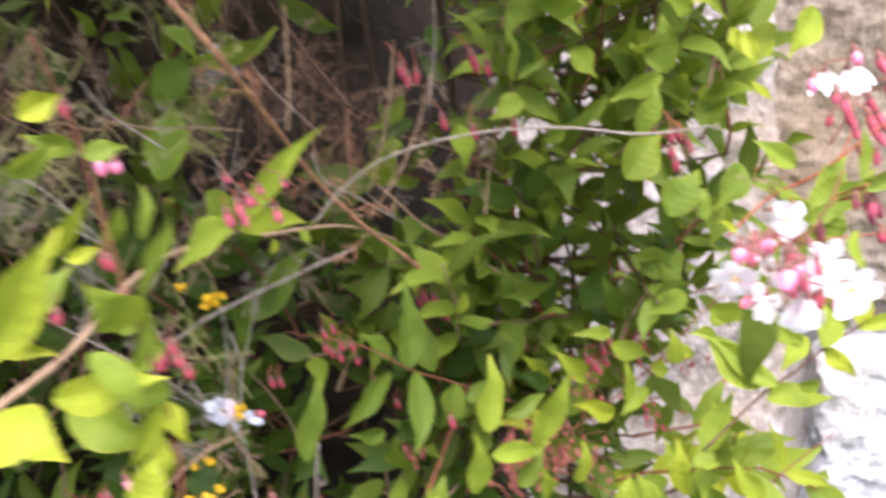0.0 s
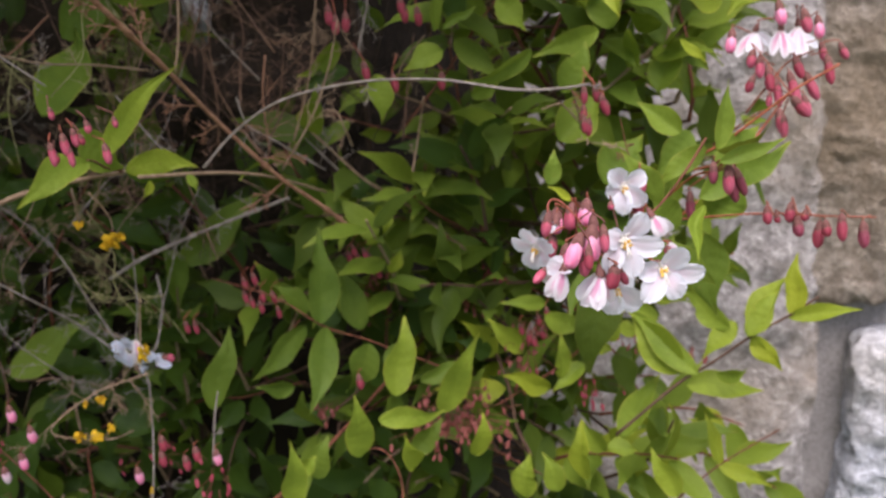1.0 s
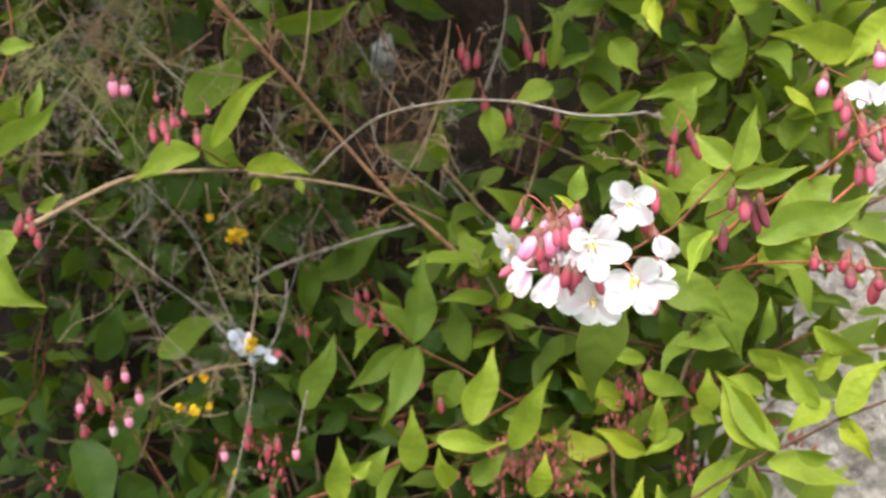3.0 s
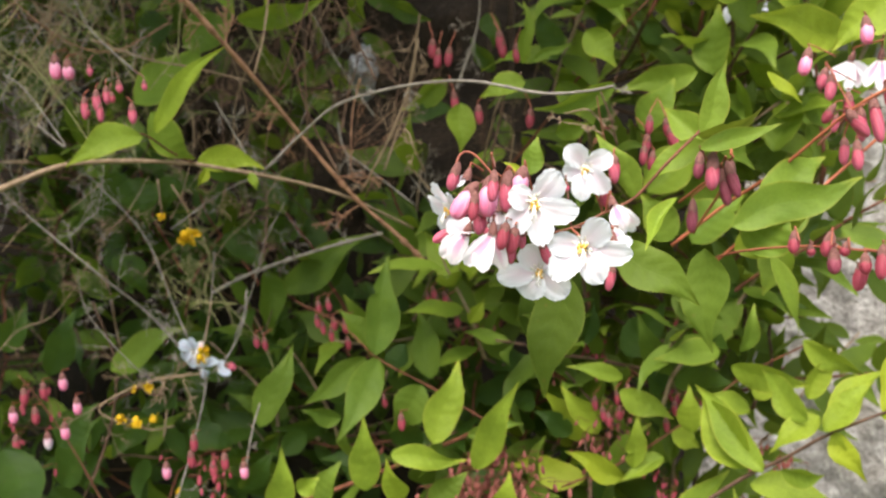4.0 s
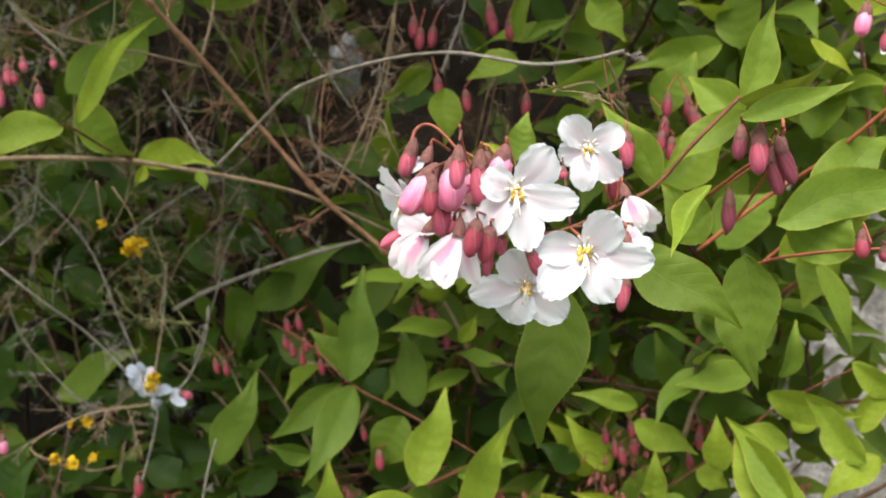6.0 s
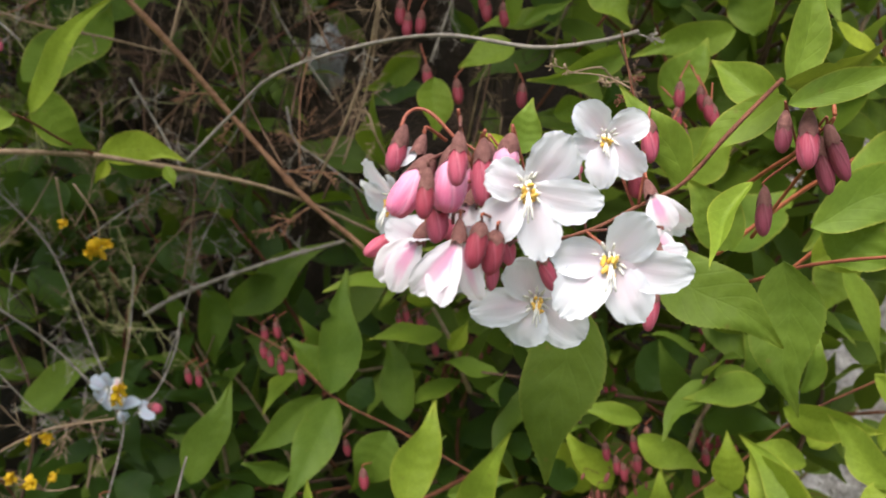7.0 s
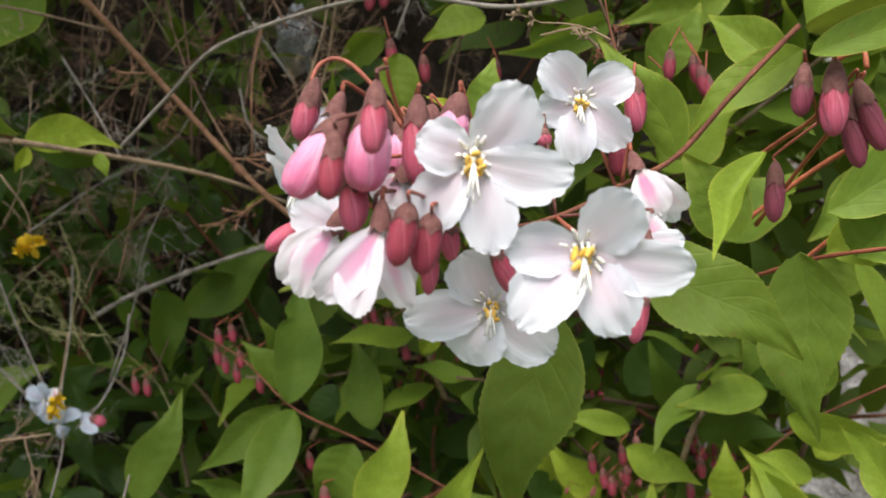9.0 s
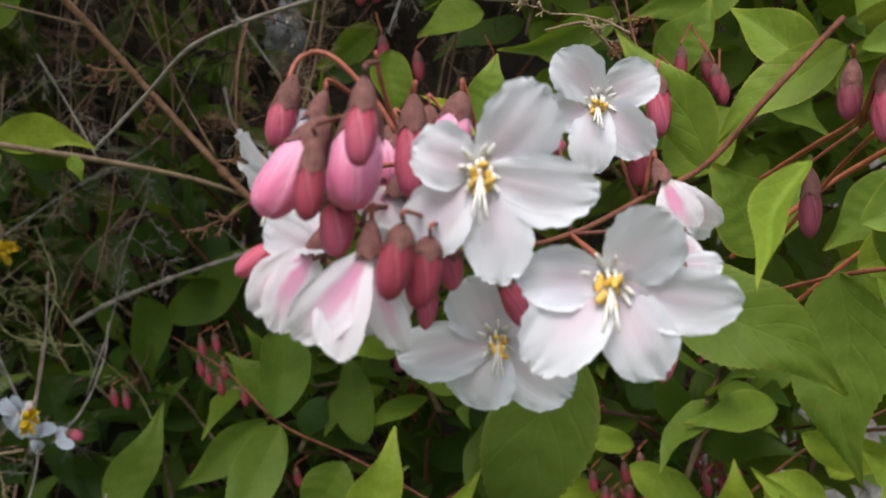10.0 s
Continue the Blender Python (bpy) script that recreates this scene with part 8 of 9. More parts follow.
dry_stem("pale tan dry stalk in the thicket",
    [(-0.1763, 0.4409, 0.8918), (-0.1882, 0.4441, 0.8626), (-0.1892, 0.4473, 0.8324)], 0.0004, 0.00026, BARK_STRAW, 5, 0.0136, 164)
dry_stem("pale tan dry stalk in the thicket",
    [(-0.1869, 0.3895, 0.9121), (-0.1955, 0.3950, 0.8921), (-0.1977, 0.3982, 0.8708)], 0.0004, 0.00026, BARK_TAN, 5, 0.0124, 165)
dry_stem("pale tan dry stalk in the thicket",
    [(-0.1680, 0.3982, 0.9149), (-0.1812, 0.4016, 0.8995), (-0.1893, 0.4019, 0.8827)], 0.0004, 0.00026, BARK_STRAW, 5, 0.0124, 166)
dry_stem("pale tan dry stalk in the thicket",
    [(-0.1997, 0.3823, 0.9081), (-0.2217, 0.3806, 0.8865), (-0.2369, 0.3768, 0.8636)], 0.0004, 0.00026, BARK_STRAW, 5, 0.0124, 167)
dry_stem("pale tan dry stalk in the thicket",
    [(-0.1993, 0.4423, 0.9272), (-0.2216, 0.4401, 0.9005), (-0.2324, 0.4384, 0.8726)], 0.0004, 0.00026, BARK_TAN, 5, 0.0139, 168)
dry_stem("pale tan dry stalk in the thicket",
    [(-0.1990, 0.4335, 0.8802), (-0.2132, 0.4356, 0.8539), (-0.2136, 0.4394, 0.8270)], 0.0004, 0.00026, BARK_STRAW, 5, 0.0137, 169)
dry_stem("thin branching dead twig standing in the hollow",
    [(-0.0646, 0.5460, 0.8707), (-0.0860, 0.5467, 0.8892), (-0.1072, 0.5368, 0.9076)], 0.0006, 0.0003, BARK_RUST, 6, 0.0198, 440)
dry_stem("thin branching dead twig standing in the hollow",
    [(-0.0850, 0.5204, 0.8525), (-0.0715, 0.5267, 0.8681), (-0.0524, 0.5236, 0.8836)], 0.0006, 0.0003, BARK_RUST, 6, 0.0192, 441)
dry_stem("thin branching dead twig standing in the hollow",
    [(-0.0763, 0.5056, 0.8323), (-0.0584, 0.5168, 0.8645), (-0.0309, 0.5191, 0.8962)], 0.0006, 0.0003, BARK_DARK, 6, 0.0188, 442)
dry_stem("thin branching dead twig standing in the hollow",
    [(-0.0593, 0.5918, 0.8661), (-0.0890, 0.5915, 0.8872), (-0.1072, 0.5827, 0.9075)], 0.0006, 0.0003, BARK_RUST, 6, 0.0215, 443)
dry_stem("thin branching dead twig standing in the hollow",
    [(0.0313, 0.5734, 0.8741), (0.0289, 0.5796, 0.9010), (0.0325, 0.5761, 0.9269)], 0.0006, 0.0003, BARK_DARK, 6, 0.0201, 444)
dry_stem("thin branching dead twig standing in the hollow",
    [(-0.0885, 0.5343, 0.8654), (-0.1162, 0.5369, 0.8964), (-0.1327, 0.5307, 0.9264)], 0.0006, 0.0003, BARK_GREY, 6, 0.0196, 445)
dry_stem("thin branching dead twig standing in the hollow",
    [(-0.0854, 0.5233, 0.8172), (-0.0772, 0.5336, 0.8531), (-0.0707, 0.5332, 0.8893)], 0.0006, 0.0003, BARK_RUST, 6, 0.0196, 446)
dry_stem("thin branching dead twig standing in the hollow",
    [(0.0123, 0.5209, 0.8651), (0.0169, 0.5304, 0.9004), (0.0249, 0.5298, 0.9348)], 0.0006, 0.0003, BARK_DARK, 6, 0.0185, 447)
dry_stem("thin branching dead twig standing in the hollow",
    [(-0.0391, 0.5495, 0.7977), (-0.0633, 0.5510, 0.8221), (-0.0832, 0.5430, 0.8471)], 0.0006, 0.0003, BARK_GREY, 6, 0.0204, 448)
dry_stem("thin branching dead twig standing in the hollow",
    [(-0.0221, 0.5093, 0.8783), (-0.0160, 0.5184, 0.9110), (-0.0139, 0.5162, 0.9429)], 0.0006, 0.0003, BARK_GREY, 6, 0.0182, 449)
dry_stem("thin branching dead twig standing in the hollow",
    [(-0.0813, 0.5598, 0.7980), (-0.1095, 0.5621, 0.8287), (-0.1339, 0.5549, 0.8600)], 0.0006, 0.0003, BARK_RUST, 6, 0.0211, 450)
dry_stem("thin branching dead twig standing in the hollow",
    [(0.0291, 0.5946, 0.8663), (0.0366, 0.6045, 0.9010), (0.0439, 0.6037, 0.9350)], 0.0006, 0.0003, BARK_RUST, 6, 0.0210, 451)
dry_stem("thin branching dead twig standing in the hollow",
    [(-0.0639, 0.4960, 0.8812), (-0.0847, 0.4997, 0.9116), (-0.1012, 0.4934, 0.9409)], 0.0006, 0.0003, BARK_RUST, 6, 0.0180, 452)
dry_stem("thin branching dead twig standing in the hollow",
    [(0.0017, 0.4993, 0.8317), (0.0046, 0.5066, 0.8592), (0.0102, 0.5039, 0.8868)], 0.0006, 0.0003, BARK_DARK, 6, 0.0181, 453)
# twigs of the hollow, shade given by their dark wood colour
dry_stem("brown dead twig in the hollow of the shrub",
    [(-0.1326, 0.4497, 0.8350), (-0.1322, 0.4604, 0.8221), (-0.1291, 0.4673, 0.8149)], 0.0004, 0.00026, WOOD_SHADED, 5, 0.0148, 240)
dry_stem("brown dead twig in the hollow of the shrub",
    [(-0.1004, 0.5205, 0.8611), (-0.0789, 0.5423, 0.8462), (-0.0617, 0.5567, 0.8396)], 0.0004, 0.00026, WOOD_SHADED, 5, 0.0162, 242)
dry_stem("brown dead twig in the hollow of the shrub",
    [(-0.0841, 0.4833, 0.8840), (-0.0704, 0.5019, 0.8846), (-0.0513, 0.5172, 0.8780)], 0.0004, 0.00026, WOOD_SHADED, 5, 0.0149, 244)
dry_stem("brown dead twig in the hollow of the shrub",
    [(-0.0599, 0.5259, 0.8722), (-0.0428, 0.5453, 0.8579), (-0.0305, 0.5568, 0.8464)], 0.0004, 0.00026, WOOD_SHADED, 5, 0.0158, 246)
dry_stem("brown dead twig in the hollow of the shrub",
    [(-0.1152, 0.5120, 0.8519), (-0.1145, 0.5230, 0.8420), (-0.1113, 0.5298, 0.8317)], 0.0004, 0.00026, WOOD_SHADED, 5, 0.0162, 248)
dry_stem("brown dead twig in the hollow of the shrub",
    [(-0.1202, 0.4983, 0.8626), (-0.1065, 0.5166, 0.8583), (-0.0928, 0.5287, 0.8447)], 0.0004, 0.00026, WOOD_SHADED, 5, 0.0159, 250)
dry_stem("kinked brown dead twig with short forks",
    [(-0.0639, 0.4633, 0.8307), (-0.0753, 0.4586, 0.8514), (-0.0797, 0.4517, 0.8690), (-0.0816, 0.4462, 0.8877)], 0.00045, 0.00028, BARK_RUST, 5, 0.0156, 885)
dry_stem("kinked brown dead twig with short forks",
    [(-0.0910, 0.4716, 0.8300), (-0.0856, 0.4649, 0.8590), (-0.0829, 0.4570, 0.8893), (-0.0806, 0.4596, 0.9122)], 0.00045, 0.00028, BARK_RUST, 5, 0.0163, 599)
dry_stem("kinked brown dead twig with short forks",
    [(-0.0627, 0.4784, 0.8804), (-0.0652, 0.4758, 0.8600), (-0.0640, 0.4746, 0.8311)], 0.00045, 0.00028, BARK_STEM, 5, 0.0159, 751)
dry_stem("kinked brown dead twig with short forks",
    [(-0.1284, 0.4427, 0.8655), (-0.1168, 0.4476, 0.8458), (-0.1002, 0.4440, 0.8288)], 0.00045, 0.00028, BARK_GREY, 5, 0.0159, 584)
dry_stem("kinked brown dead twig with short forks",
    [(-0.1515, 0.4330, 0.9049), (-0.1601, 0.4046, 0.8865), (-0.1740, 0.3861, 0.8895), (-0.1878, 0.3684, 0.9055)], 0.00045, 0.00028, BARK_STEM, 5, 0.0159, 533)
dry_stem("kinked brown dead twig with short forks",
    [(-0.1341, 0.3949, 0.8737), (-0.1541, 0.3855, 0.8926), (-0.1621, 0.3821, 0.9068)], 0.00045, 0.00028, BARK_GREY, 5, 0.0146, 812)
dry_stem("kinked brown dead twig with short forks",
    [(-0.1746, 0.3718, 0.8478), (-0.1622, 0.3777, 0.8378), (-0.1803, 0.3698, 0.8634), (-0.1902, 0.3650, 0.8709)], 0.00045, 0.00028, BARK_GREY, 5, 0.0146, 581)
yellow_weed([(-0.1267, 0.4347, 0.7234), (-0.1482, 0.4174, 0.7189), (-0.1648, 0.4021, 0.7049), (-0.1429, 0.4131, 0.6961), (-0.1305, 0.4198, 0.6981)], [((-0.1430, 0.4144, 0.7173), 0.0040), ((-0.1506, 0.4037, 0.7019), 0.0045), ((-0.1438, 0.4072, 0.7006), 0.0051), ((-0.1395, 0.4153, 0.7019), 0.0040), ((-0.1492, 0.4110, 0.7162), 0.0026)])
yellow_weed([(-0.1386, 0.4232, 0.8212), (-0.1337, 0.4306, 0.8072), (-0.1343, 0.4329, 0.7947)], [((-0.1343, 0.4329, 0.7947), 0.0069), ((-0.1380, 0.4308, 0.7934), 0.0046), ((-0.1314, 0.4346, 0.7966), 0.0040)])
yellow_weed([(-0.1450, 0.4200, 0.8237), (-0.1468, 0.4240, 0.8123), (-0.1478, 0.4264, 0.8053)], [((-0.1477, 0.4264, 0.8047), 0.0038)])
yellow_weed([(-0.1343, 0.4499, 0.7592), (-0.1358, 0.4480, 0.7411), (-0.1338, 0.4428, 0.7316)], [((-0.1319, 0.4416, 0.7329), 0.0053), ((-0.1327, 0.4410, 0.7293), 0.0041)])
yellow_weed([(-0.1260, 0.3960, 0.6280), (-0.1242, 0.4050, 0.6470), (-0.1232, 0.4170, 0.6680)], [((-0.1236, 0.4030, 0.6420), 0.0034), ((-0.1228, 0.4160, 0.6670), 0.0026), ((-0.1246, 0.4080, 0.6530), 0.0030)])
b = branch("faded_blossom", "faded pale blue-white blossom caught on a dry stalk", "flower", "fallen flowers",
    [(-0.1412, 0.4515, 0.7156), (-0.1439, 0.4508, 0.7276)], 0.0005, 0.0004, BARK_TAN)
f = bell(b, (-0.1425, 0.4493, 0.7280), (-0.1412, 0.4515, 0.7156), 0.0034)
petal(f, (-0.1446, 0.4472, 0.7317), (-0.1510, 0.4441, 0.7362), (0.54, -0.81, 0.20), 0.0066, PETAL_FADED, 0.37)
petal(f, (-0.1443, 0.4469, 0.7318), (-0.1508, 0.4468, 0.7267), (0.13, -0.98, -0.14), 0.0073, PETAL_FADED, 0.24)
petal(f, (-0.1456, 0.4487, 0.7320), (-0.1432, 0.4450, 0.7394), (0.20, -0.85, -0.49), 0.0060, PETAL_FADED, 0.21)
petal(f, (-0.1436, 0.4483, 0.7311), (-0.1404, 0.4498, 0.7355), (0.30, -0.95, 0.12), 0.0060, PETAL_FADED, 0.18)
petal(f, (-0.1434, 0.4481, 0.7296), (-0.1447, 0.4482, 0.7218), (0.24, -0.97, -0.05), 0.0066, PETAL_FADED, 0.18)
petal(f, (-0.1388, 0.4478, 0.7220), (-0.1378, 0.4521, 0.7178), (0.92, -0.35, -0.15), 0.0054, PETAL_FADED, 0.39)
petal(f, (-0.1403, 0.4503, 0.7220), (-0.1316, 0.4544, 0.7262), (0.20, -0.87, 0.45), 0.0060, PETAL_FADED, 0.37)
petal(f, (-0.1329, 0.4543, 0.7224), (-0.1292, 0.4571, 0.7249), (0.43, -0.84, 0.32), 0.0054, PETAL_FADED, 0.32)
petal(f, (-0.1322, 0.4535, 0.7214), (-0.1241, 0.4551, 0.7198), (0.26, -0.77, 0.58), 0.0048, PETAL_FADED, 0.14)
petal(f, (-0.1410, 0.4473, 0.7285), (-0.1363, 0.4476, 0.7242), (-0.04, -0.99, -0.12), 0.0060, PETAL_FADED, 0.28)
petal(f, (-0.1389, 0.4473, 0.7372), (-0.1380, 0.4469, 0.7229), (0.68, -0.73, 0.06), 0.0066, PETAL_STRIPED, 0.20)
bud(b, (-0.1275, 0.4570, 0.7239), (-0.1236, 0.4589, 0.7223), 0.0060, BUD_RED, 0.50, None)


# ---- the rest of the shrub ----
def leafy_shoot(base, way, length, pairs, size, materials, seed, label, crown=None):
    """A shoot with opposite pairs of leaves and a slightly drooping tip. In the crown it joins the list of loose growth."""
    rng = random.Random(seed)
    p, d = Vector(base), Vector(way).normalized()
    pts = [p.copy()]
    for k in range(5):
        d = (d + Vector((rng.gauss(0, 0.14), rng.gauss(0, 0.14), rng.gauss(0, 0.14) - 0.03))).normalized()
        p = p + d * length / 5
        pts.append(p.copy())
    line = smooth_line(pts, 6)
    bark = rng.choice([BARK_RED, BARK_DARK, BARK_TAN])
    top = None
    if crown is None:
        top = anchor("leafy_branch", base, label, "shrub branch", "branches of the shrub")
        stem(top, "stem", pts, 0.0013, 0.0006, bark)
        tie(top, base, way, BARK_DARK)
    else:
        v, f = tube(line, 0.0013, 0.0006, 5, 0.1, tick())
        crown.append((v, f, None, bark))
    turn = rng.uniform(0, 3.1)
    for k in range(pairs):
        i = int((k + 0.8) / pairs * (len(line) - 2))
        c = line[i]
        d = (line[i + 1] - line[i]).normalized()
        a = d.cross(Vector((0.2, 0.3, 0.93))).normalized()
        b = d.cross(a)
        turn += 1.57 + rng.uniform(-0.3, 0.3)
        s = size * rng.uniform(0.7, 1.2)
        for sg in (0, math.pi):
            if rng.random() < 0.1:
                continue
            out = a * math.cos(turn + sg) + b * math.sin(turn + sg)
            w = (out + d * rng.uniform(0.3, 0.9) + Vector((0, -0.25, rng.uniform(-0.35, 0.25)))).normalized()
            t = c + w * s
            n = Vector((rng.gauss(0.1, 0.3), -0.75 + rng.gauss(0, 0.3), 0.75 + rng.gauss(0, 0.3)))
            n = n - w * n.dot(w)
            if n.length < 0.15:
                n = w.orthogonal()
            wide, arch, fold, mat = s * rng.uniform(0.34, 0.45), rng.uniform(0.02, 0.12), rng.uniform(0.1, 0.3), rng.choice(materials)
            if crown is None:
                leaf(top, c + w * 0.002, t, n.normalized(), wide, mat, arch, 0.0, fold, 18, 6)
            else:
                crown.append((*leaf_sheet(c + w * 0.002, t, n.normalized(), wide, arch, 0.0, fold, 9, 4, rng), mat))


rng = random.Random(5)
WALL_GAP = 0.10
DEEP = (LEAF_DEEP_SHADE, LEAF_DEEP_SHADE, LEAF_DEEP_SHADE, LEAF_MID)


def in_front(p):
    """Distance in front of the wall."""
    return (p - WALL_FOOT).dot(WALL_FACE)


# shaded shoots inside the shrub, behind those in front
def inner(count, xs, ys, zs, size, mats, label, way=(0.1, -0.25, 0.5), crown=None):
    made = 0
    while made < count:
        p = Vector((rng.uniform(*xs), rng.uniform(*ys), rng.uniform(*zs)))
        if in_front(p) < WALL_GAP or (-0.36 < p.x < 0.02 and 0.76 < p.z < 1.0 and p.y < 0.70):
            continue
        leafy_shoot(p, (rng.gauss(way[0], 0.6), rng.gauss(way[1], 0.3), rng.gauss(way[2], 0.5)), rng.uniform(0.08, 0.14), rng.randint(4, 6), size, mats, rng.random(), label, crown)
        made += 1


# darker leaf colours here carry part of the shade
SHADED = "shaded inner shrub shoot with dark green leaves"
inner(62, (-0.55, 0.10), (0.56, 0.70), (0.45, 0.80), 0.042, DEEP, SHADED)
inner(20, (-0.20, 0.06), (0.57, 0.68), (0.56, 0.78), 0.040, (LEAF_DEEP_SHADE,), SHADED)
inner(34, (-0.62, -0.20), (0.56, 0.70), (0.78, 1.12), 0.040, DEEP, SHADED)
inner(26, (0.02, 0.15), (0.54, 0.68), (0.82, 1.08), 0.044, (LEAF_MID, LEAF_MID, LEAF_GREEN), SHADED)
inner(9, (0.05, 0.15), (0.54, 0.66), (0.52, 0.72), 0.042, (LEAF_GREEN, LEAF_GREEN, LEAF_YOUNG), "light green shrub shoot in front of the stone wall")
# an unseen crown added overhead to shade the inside, and the skirt below
SHADE_CROWN = []
MIXED = (LEAF_GREEN, LEAF_GREEN, LEAF_DEEP_SHADE, LEAF_YOUNG)
inner(90, (-0.65, 0.08), (0.38, 0.80), (1.03, 1.32), 0.060, MIXED, "", (0, -0.4, 0.1), SHADE_CROWN)
inner(44, (-0.50, -0.04), (0.22, 0.42), (1.05, 1.26), 0.056, MIXED, "", (0, -0.2, 0.1), SHADE_CROWN)
inner(9, (-0.62, -0.22), (0.04, 0.24), (1.06, 1.22), 0.066, MIXED, "", (0, -0.1, 0.1), SHADE_CROWN)
stuff("crown_foliage", "unseen overhead foliage added to shade the shrub inside", "foliage", SHADE_CROWN)
inner(24, (-0.04, 0.10), (0.54, 0.66), (0.72, 0.98), 0.042, (LEAF_SHADED, LEAF_GREEN), SHADED)
inner(26, (-0.55, 0.20), (0.40, 0.66), (0.22, 0.55), 0.046, (LEAF_DEEP_SHADE, LEAF_DEEP_SHADE, LEAF_MID), "outer shrub shoot with green leaves", (0, -0.5, 0.3))
inner(30, (-0.85, -0.42), (0.22, 0.62), (0.40, 1.15), 0.046, (LEAF_DEEP_SHADE, LEAF_DEEP_SHADE, LEAF_MID), "outer shrub shoot with green leaves", (0, -0.4, 0.3))

for k in range(14):
    p = Vector((rng.uniform(-0.47, -0.36), rng.uniform(0.44, 0.56), rng.uniform(0.66, 1.0)))
    leafy_shoot(p, (rng.gauss(0, 0.5), -0.3, rng.gauss(0.3, 0.5)), 0.10, 4, 0.040, (LEAF_DEEP_SHADE, LEAF_MID), rng.random(), SHADED)

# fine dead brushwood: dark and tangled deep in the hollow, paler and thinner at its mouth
BRUSH = []
BR = random.Random(77)


def brush(count, xs, ys, zs, way, spread, long, r0, mats, twigs, reach):
    for k in range(count):
        p = Vector((BR.uniform(*xs), BR.uniform(*ys), BR.uniform(*zs)))
        w = Vector((BR.gauss(way[0], spread), BR.gauss(way[1], 0.25), BR.gauss(way[2], spread))).normalized() * BR.uniform(*long)
        line = [p + w * t + Vector((BR.gauss(0, 0.004), BR.gauss(0, 0.004), BR.gauss(0, 0.004))) for t in (-0.5, -0.2, 0.15, 0.5)]
        v, f = thicket_stem(line, BR.uniform(0.7, 1.1) * r0, BR.uniform(0.5, 0.8) * r0, BR.randint(*twigs), reach, BR)
        BRUSH.append((v, f, None, BR.choice(mats)))


# the deep tangle's dark wood colours stand in for shade
brush(60, (-0.50, 0.04), (0.54, 0.69), (0.64, 1.0), (0.1, 0, -0.6), 0.6, (0.06, 0.14), 0.00045, (WOOD_SHADED, WOOD_SHADED, BARK_DARK), (4, 7), 0.034)
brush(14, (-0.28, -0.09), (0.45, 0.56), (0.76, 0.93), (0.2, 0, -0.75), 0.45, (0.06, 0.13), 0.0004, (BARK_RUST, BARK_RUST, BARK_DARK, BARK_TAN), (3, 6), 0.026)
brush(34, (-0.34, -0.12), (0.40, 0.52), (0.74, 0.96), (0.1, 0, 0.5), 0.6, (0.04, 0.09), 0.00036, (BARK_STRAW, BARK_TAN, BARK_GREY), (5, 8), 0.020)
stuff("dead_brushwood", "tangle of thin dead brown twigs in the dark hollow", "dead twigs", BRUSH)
for k in range(16):
    p = Vector((BR.uniform(-0.52, -0.20), BR.uniform(0.60, 0.68), BR.uniform(0.76, 1.0)))
    leafy_shoot(p, (BR.gauss(0, 0.5), -0.2, BR.gauss(0.3, 0.5)), 0.10, 5, 0.040, (LEAF_SHADED, LEAF_SHADED, LEAF_MID), BR.random(), SHADED)
for base, way, size, mats in (
        ((0.135, 0.54, 0.86), (0.2, -0.1, 0.6), 0.040, (LEAF_GREEN, LEAF_GREEN, LEAF_MID)), ((0.155, 0.56, 0.83), (0.1, -0.1, 0.7), 0.042, (LEAF_GREEN, LEAF_MID)),
        ((0.150, 0.53, 0.90), (0.1, -0.2, 0.5), 0.040, (LEAF_GREEN, LEAF_FRESH)), ((0.125, 0.52, 0.93), (0.3, -0.1, 0.3), 0.038, (LEAF_GREEN, LEAF_MID)),
        ((0.105, 0.60, 0.73), (0.2, -0.1, 0.7), 0.040, (LEAF_SHADED, LEAF_MID)), ((0.125, 0.60, 0.71), (0.1, -0.1, 0.8), 0.040, (LEAF_SHADED, LEAF_MID)),
        ((0.120, 0.58, 0.77), (0.3, -0.1, 0.5), 0.040, (LEAF_SHADED, LEAF_SHADED, LEAF_MID))):
    leafy_shoot(base, way, 0.08, 4, size, mats, sum(base), "green shrub shoot hanging before the stone wall")
# low inner growth, its shade given by the dark leaf colours
UNDER = []
inner(90, (-0.86, -0.20), (0.56, 0.70), (0.38, 0.78), 0.040, (LEAF_DEEP_SHADE,), "", (0.1, -0.25, 0.4), UNDER)
inner(70, (-0.86, -0.36), (0.54, 0.70), (0.72, 1.06), 0.040, (LEAF_DEEP_SHADE, LEAF_DEEP_SHADE, LEAF_MID), "", (0.1, -0.25, 0.4), UNDER)
inner(44, (0.00, 0.10), (0.60, 0.74), (0.60, 1.02), 0.042, (LEAF_SHADED, LEAF_MID), "", (0.1, -0.2, 0.4), UNDER)
stuff("inner_foliage", "foliage deep inside the shrub, shade put into its colour", "foliage", UNDER)


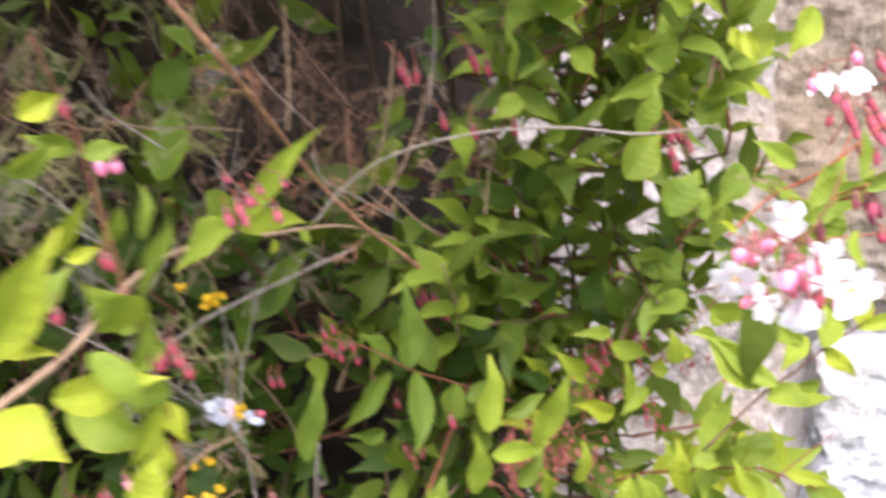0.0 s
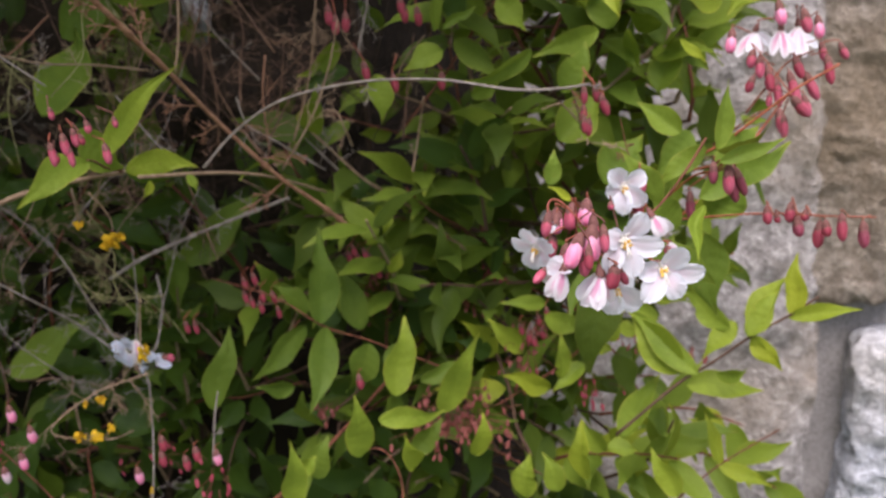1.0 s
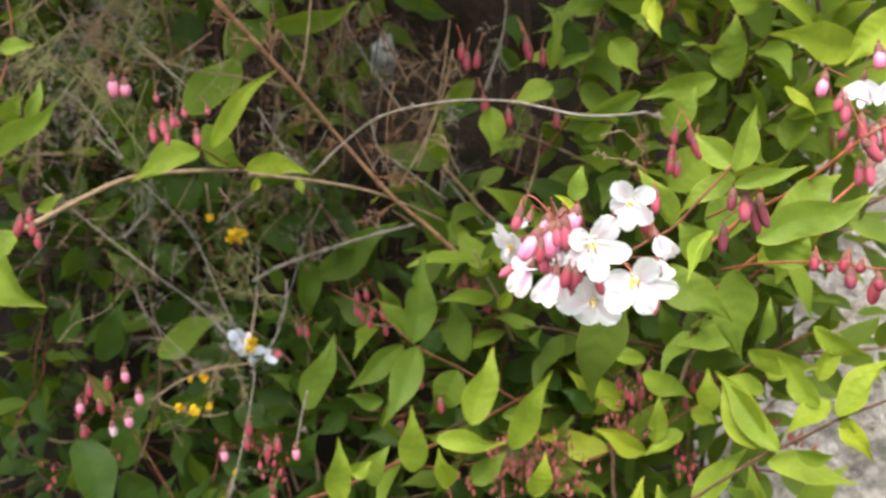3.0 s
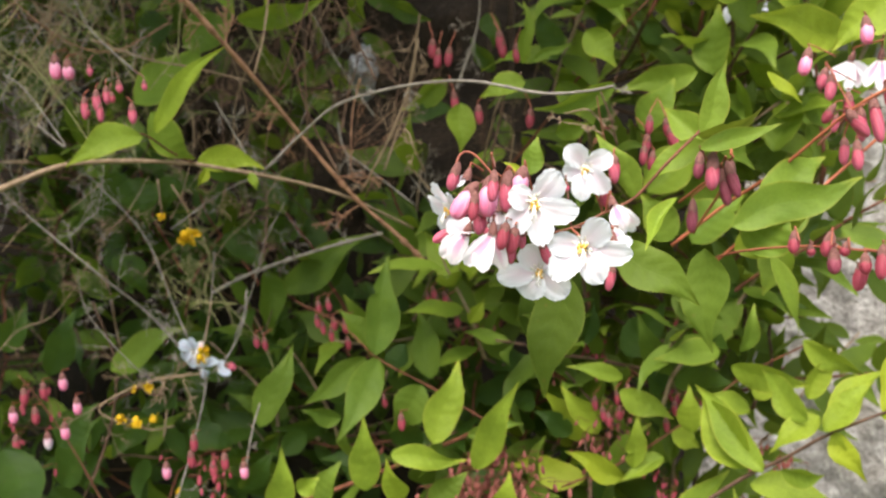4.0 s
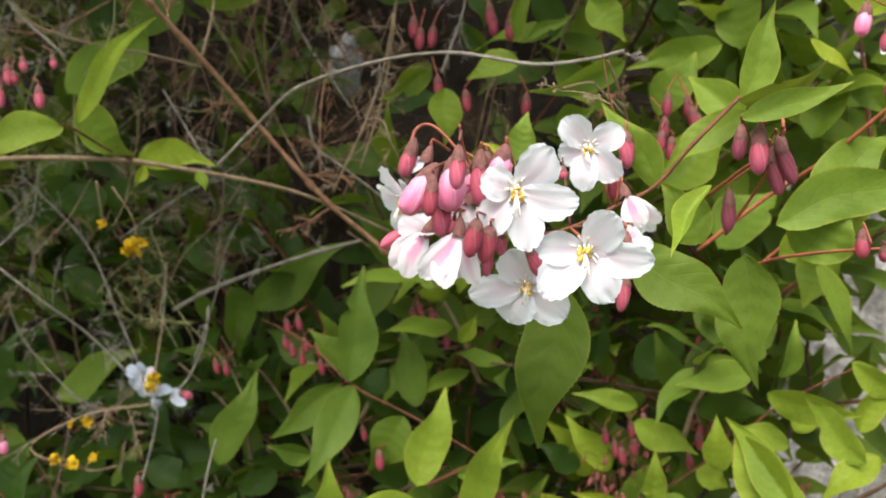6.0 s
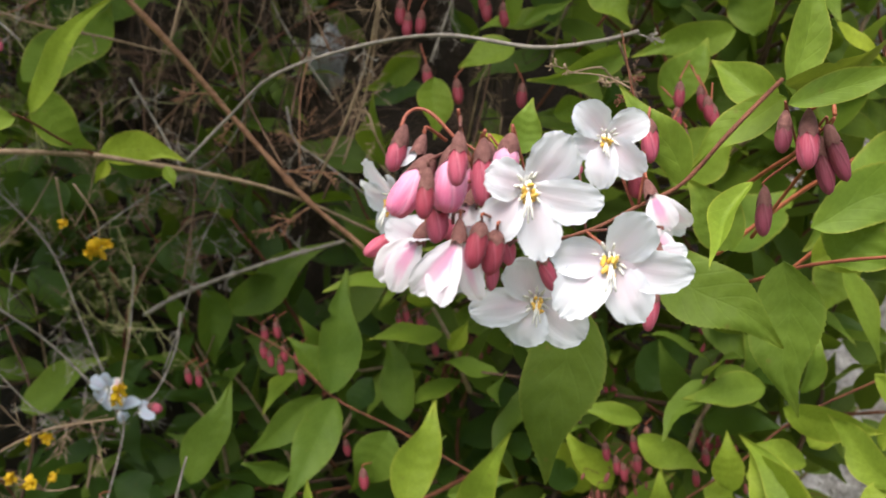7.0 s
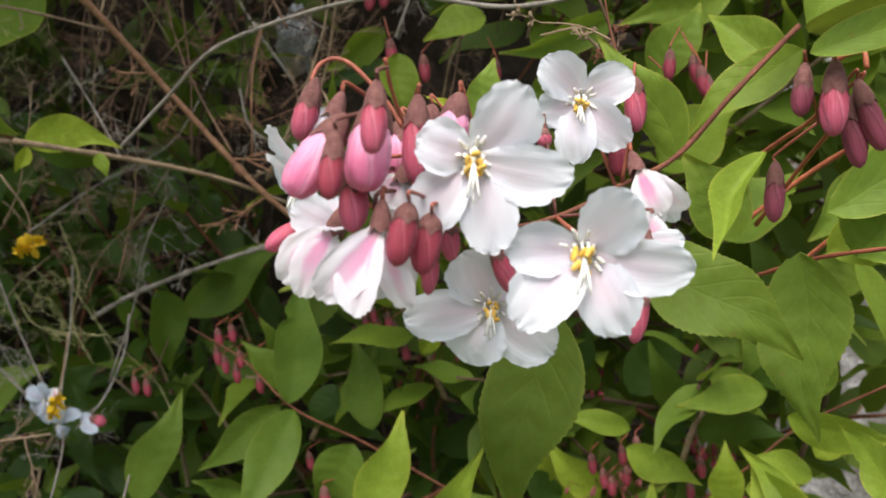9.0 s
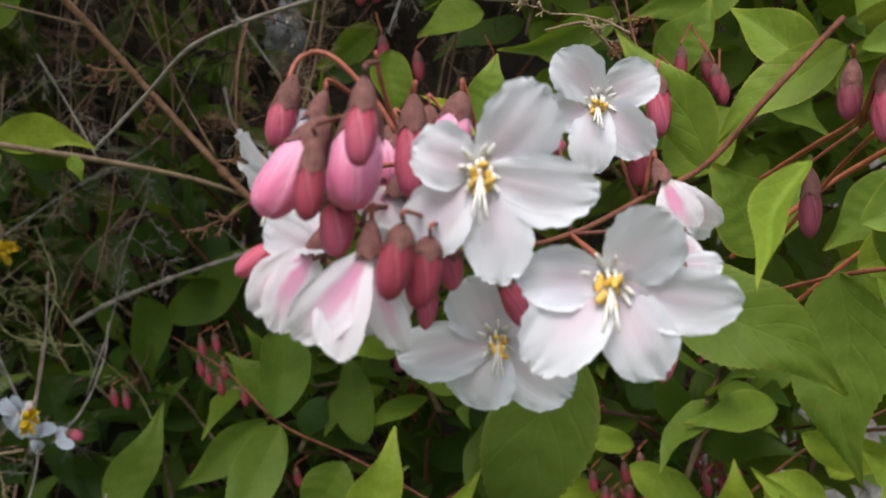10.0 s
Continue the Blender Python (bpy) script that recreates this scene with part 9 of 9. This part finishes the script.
def hollow_backing():
    """Rough earth-like sheet added before the wall, near-black to hold the hollow's shade."""
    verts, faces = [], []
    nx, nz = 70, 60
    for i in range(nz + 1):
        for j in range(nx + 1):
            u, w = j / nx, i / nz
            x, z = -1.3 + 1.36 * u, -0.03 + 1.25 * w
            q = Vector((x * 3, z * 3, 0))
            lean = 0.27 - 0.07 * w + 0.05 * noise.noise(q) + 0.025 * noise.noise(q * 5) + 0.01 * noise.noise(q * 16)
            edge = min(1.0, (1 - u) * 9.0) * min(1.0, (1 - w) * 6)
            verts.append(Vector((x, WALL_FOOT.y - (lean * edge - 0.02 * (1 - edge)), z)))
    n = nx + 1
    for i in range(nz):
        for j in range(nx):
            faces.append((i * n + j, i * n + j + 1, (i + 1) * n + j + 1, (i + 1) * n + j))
    ob = part("earth_bank", verts, faces, SHADE_SOIL, None, (0, 0, 0))
    return tagged(ob, "added near-black backing sheet, dark for shade in the hollow", "earth bank", "", "structure")


hollow_backing()

# ---- stones of the wall ----
for k, (s0, s1, z0, z1, proud, mat) in enumerate([
        (-0.10, 0.316, 0.345, 0.945, 0.045, STONE), (0.285, 0.76, 0.600, 0.96, 0.040, STONE_BROWN), (0.346, 0.74, 0.26, 0.565, 0.060, STONE_PALE),
        (-0.06, 0.33, 0.02, 0.32, 0.04, STONE), (0.345, 0.80, 0.01, 0.235, 0.04, STONE), (-0.12, 0.26, 0.975, 1.26, 0.04, STONE_PALE),
        (0.285, 0.70, 0.99, 1.30, 0.045, STONE), (0.79, 1.15, 0.30, 0.70, 0.04, STONE), (0.79, 1.20, 0.73, 1.05, 0.04, STONE_PALE)]):
    wall_stone(s0, s1, z0, z1, proud, mat, 40 + k, 64 if k < 3 else 14)
SW = random.Random(11)
for zlow, zhigh in ((0.0, 0.30), (0.325, 0.62), (0.645, 0.93), (0.955, 1.25), (1.31, 1.70)):
    for x0, x1 in ((-1.6, -0.14), (1.22, 2.2)) if zlow < 1.3 else ((-1.6, 2.2),):
        s = x0
        while s < x1 - 0.12:
            w = min(SW.uniform(0.24, 0.42), x1 - s)
            wall_stone(s, s + w - 0.025, zlow, zhigh, 0.03 + SW.uniform(0, 0.02), SW.choice([STONE, STONE, STONE_PALE]), SW.random())
            s += w
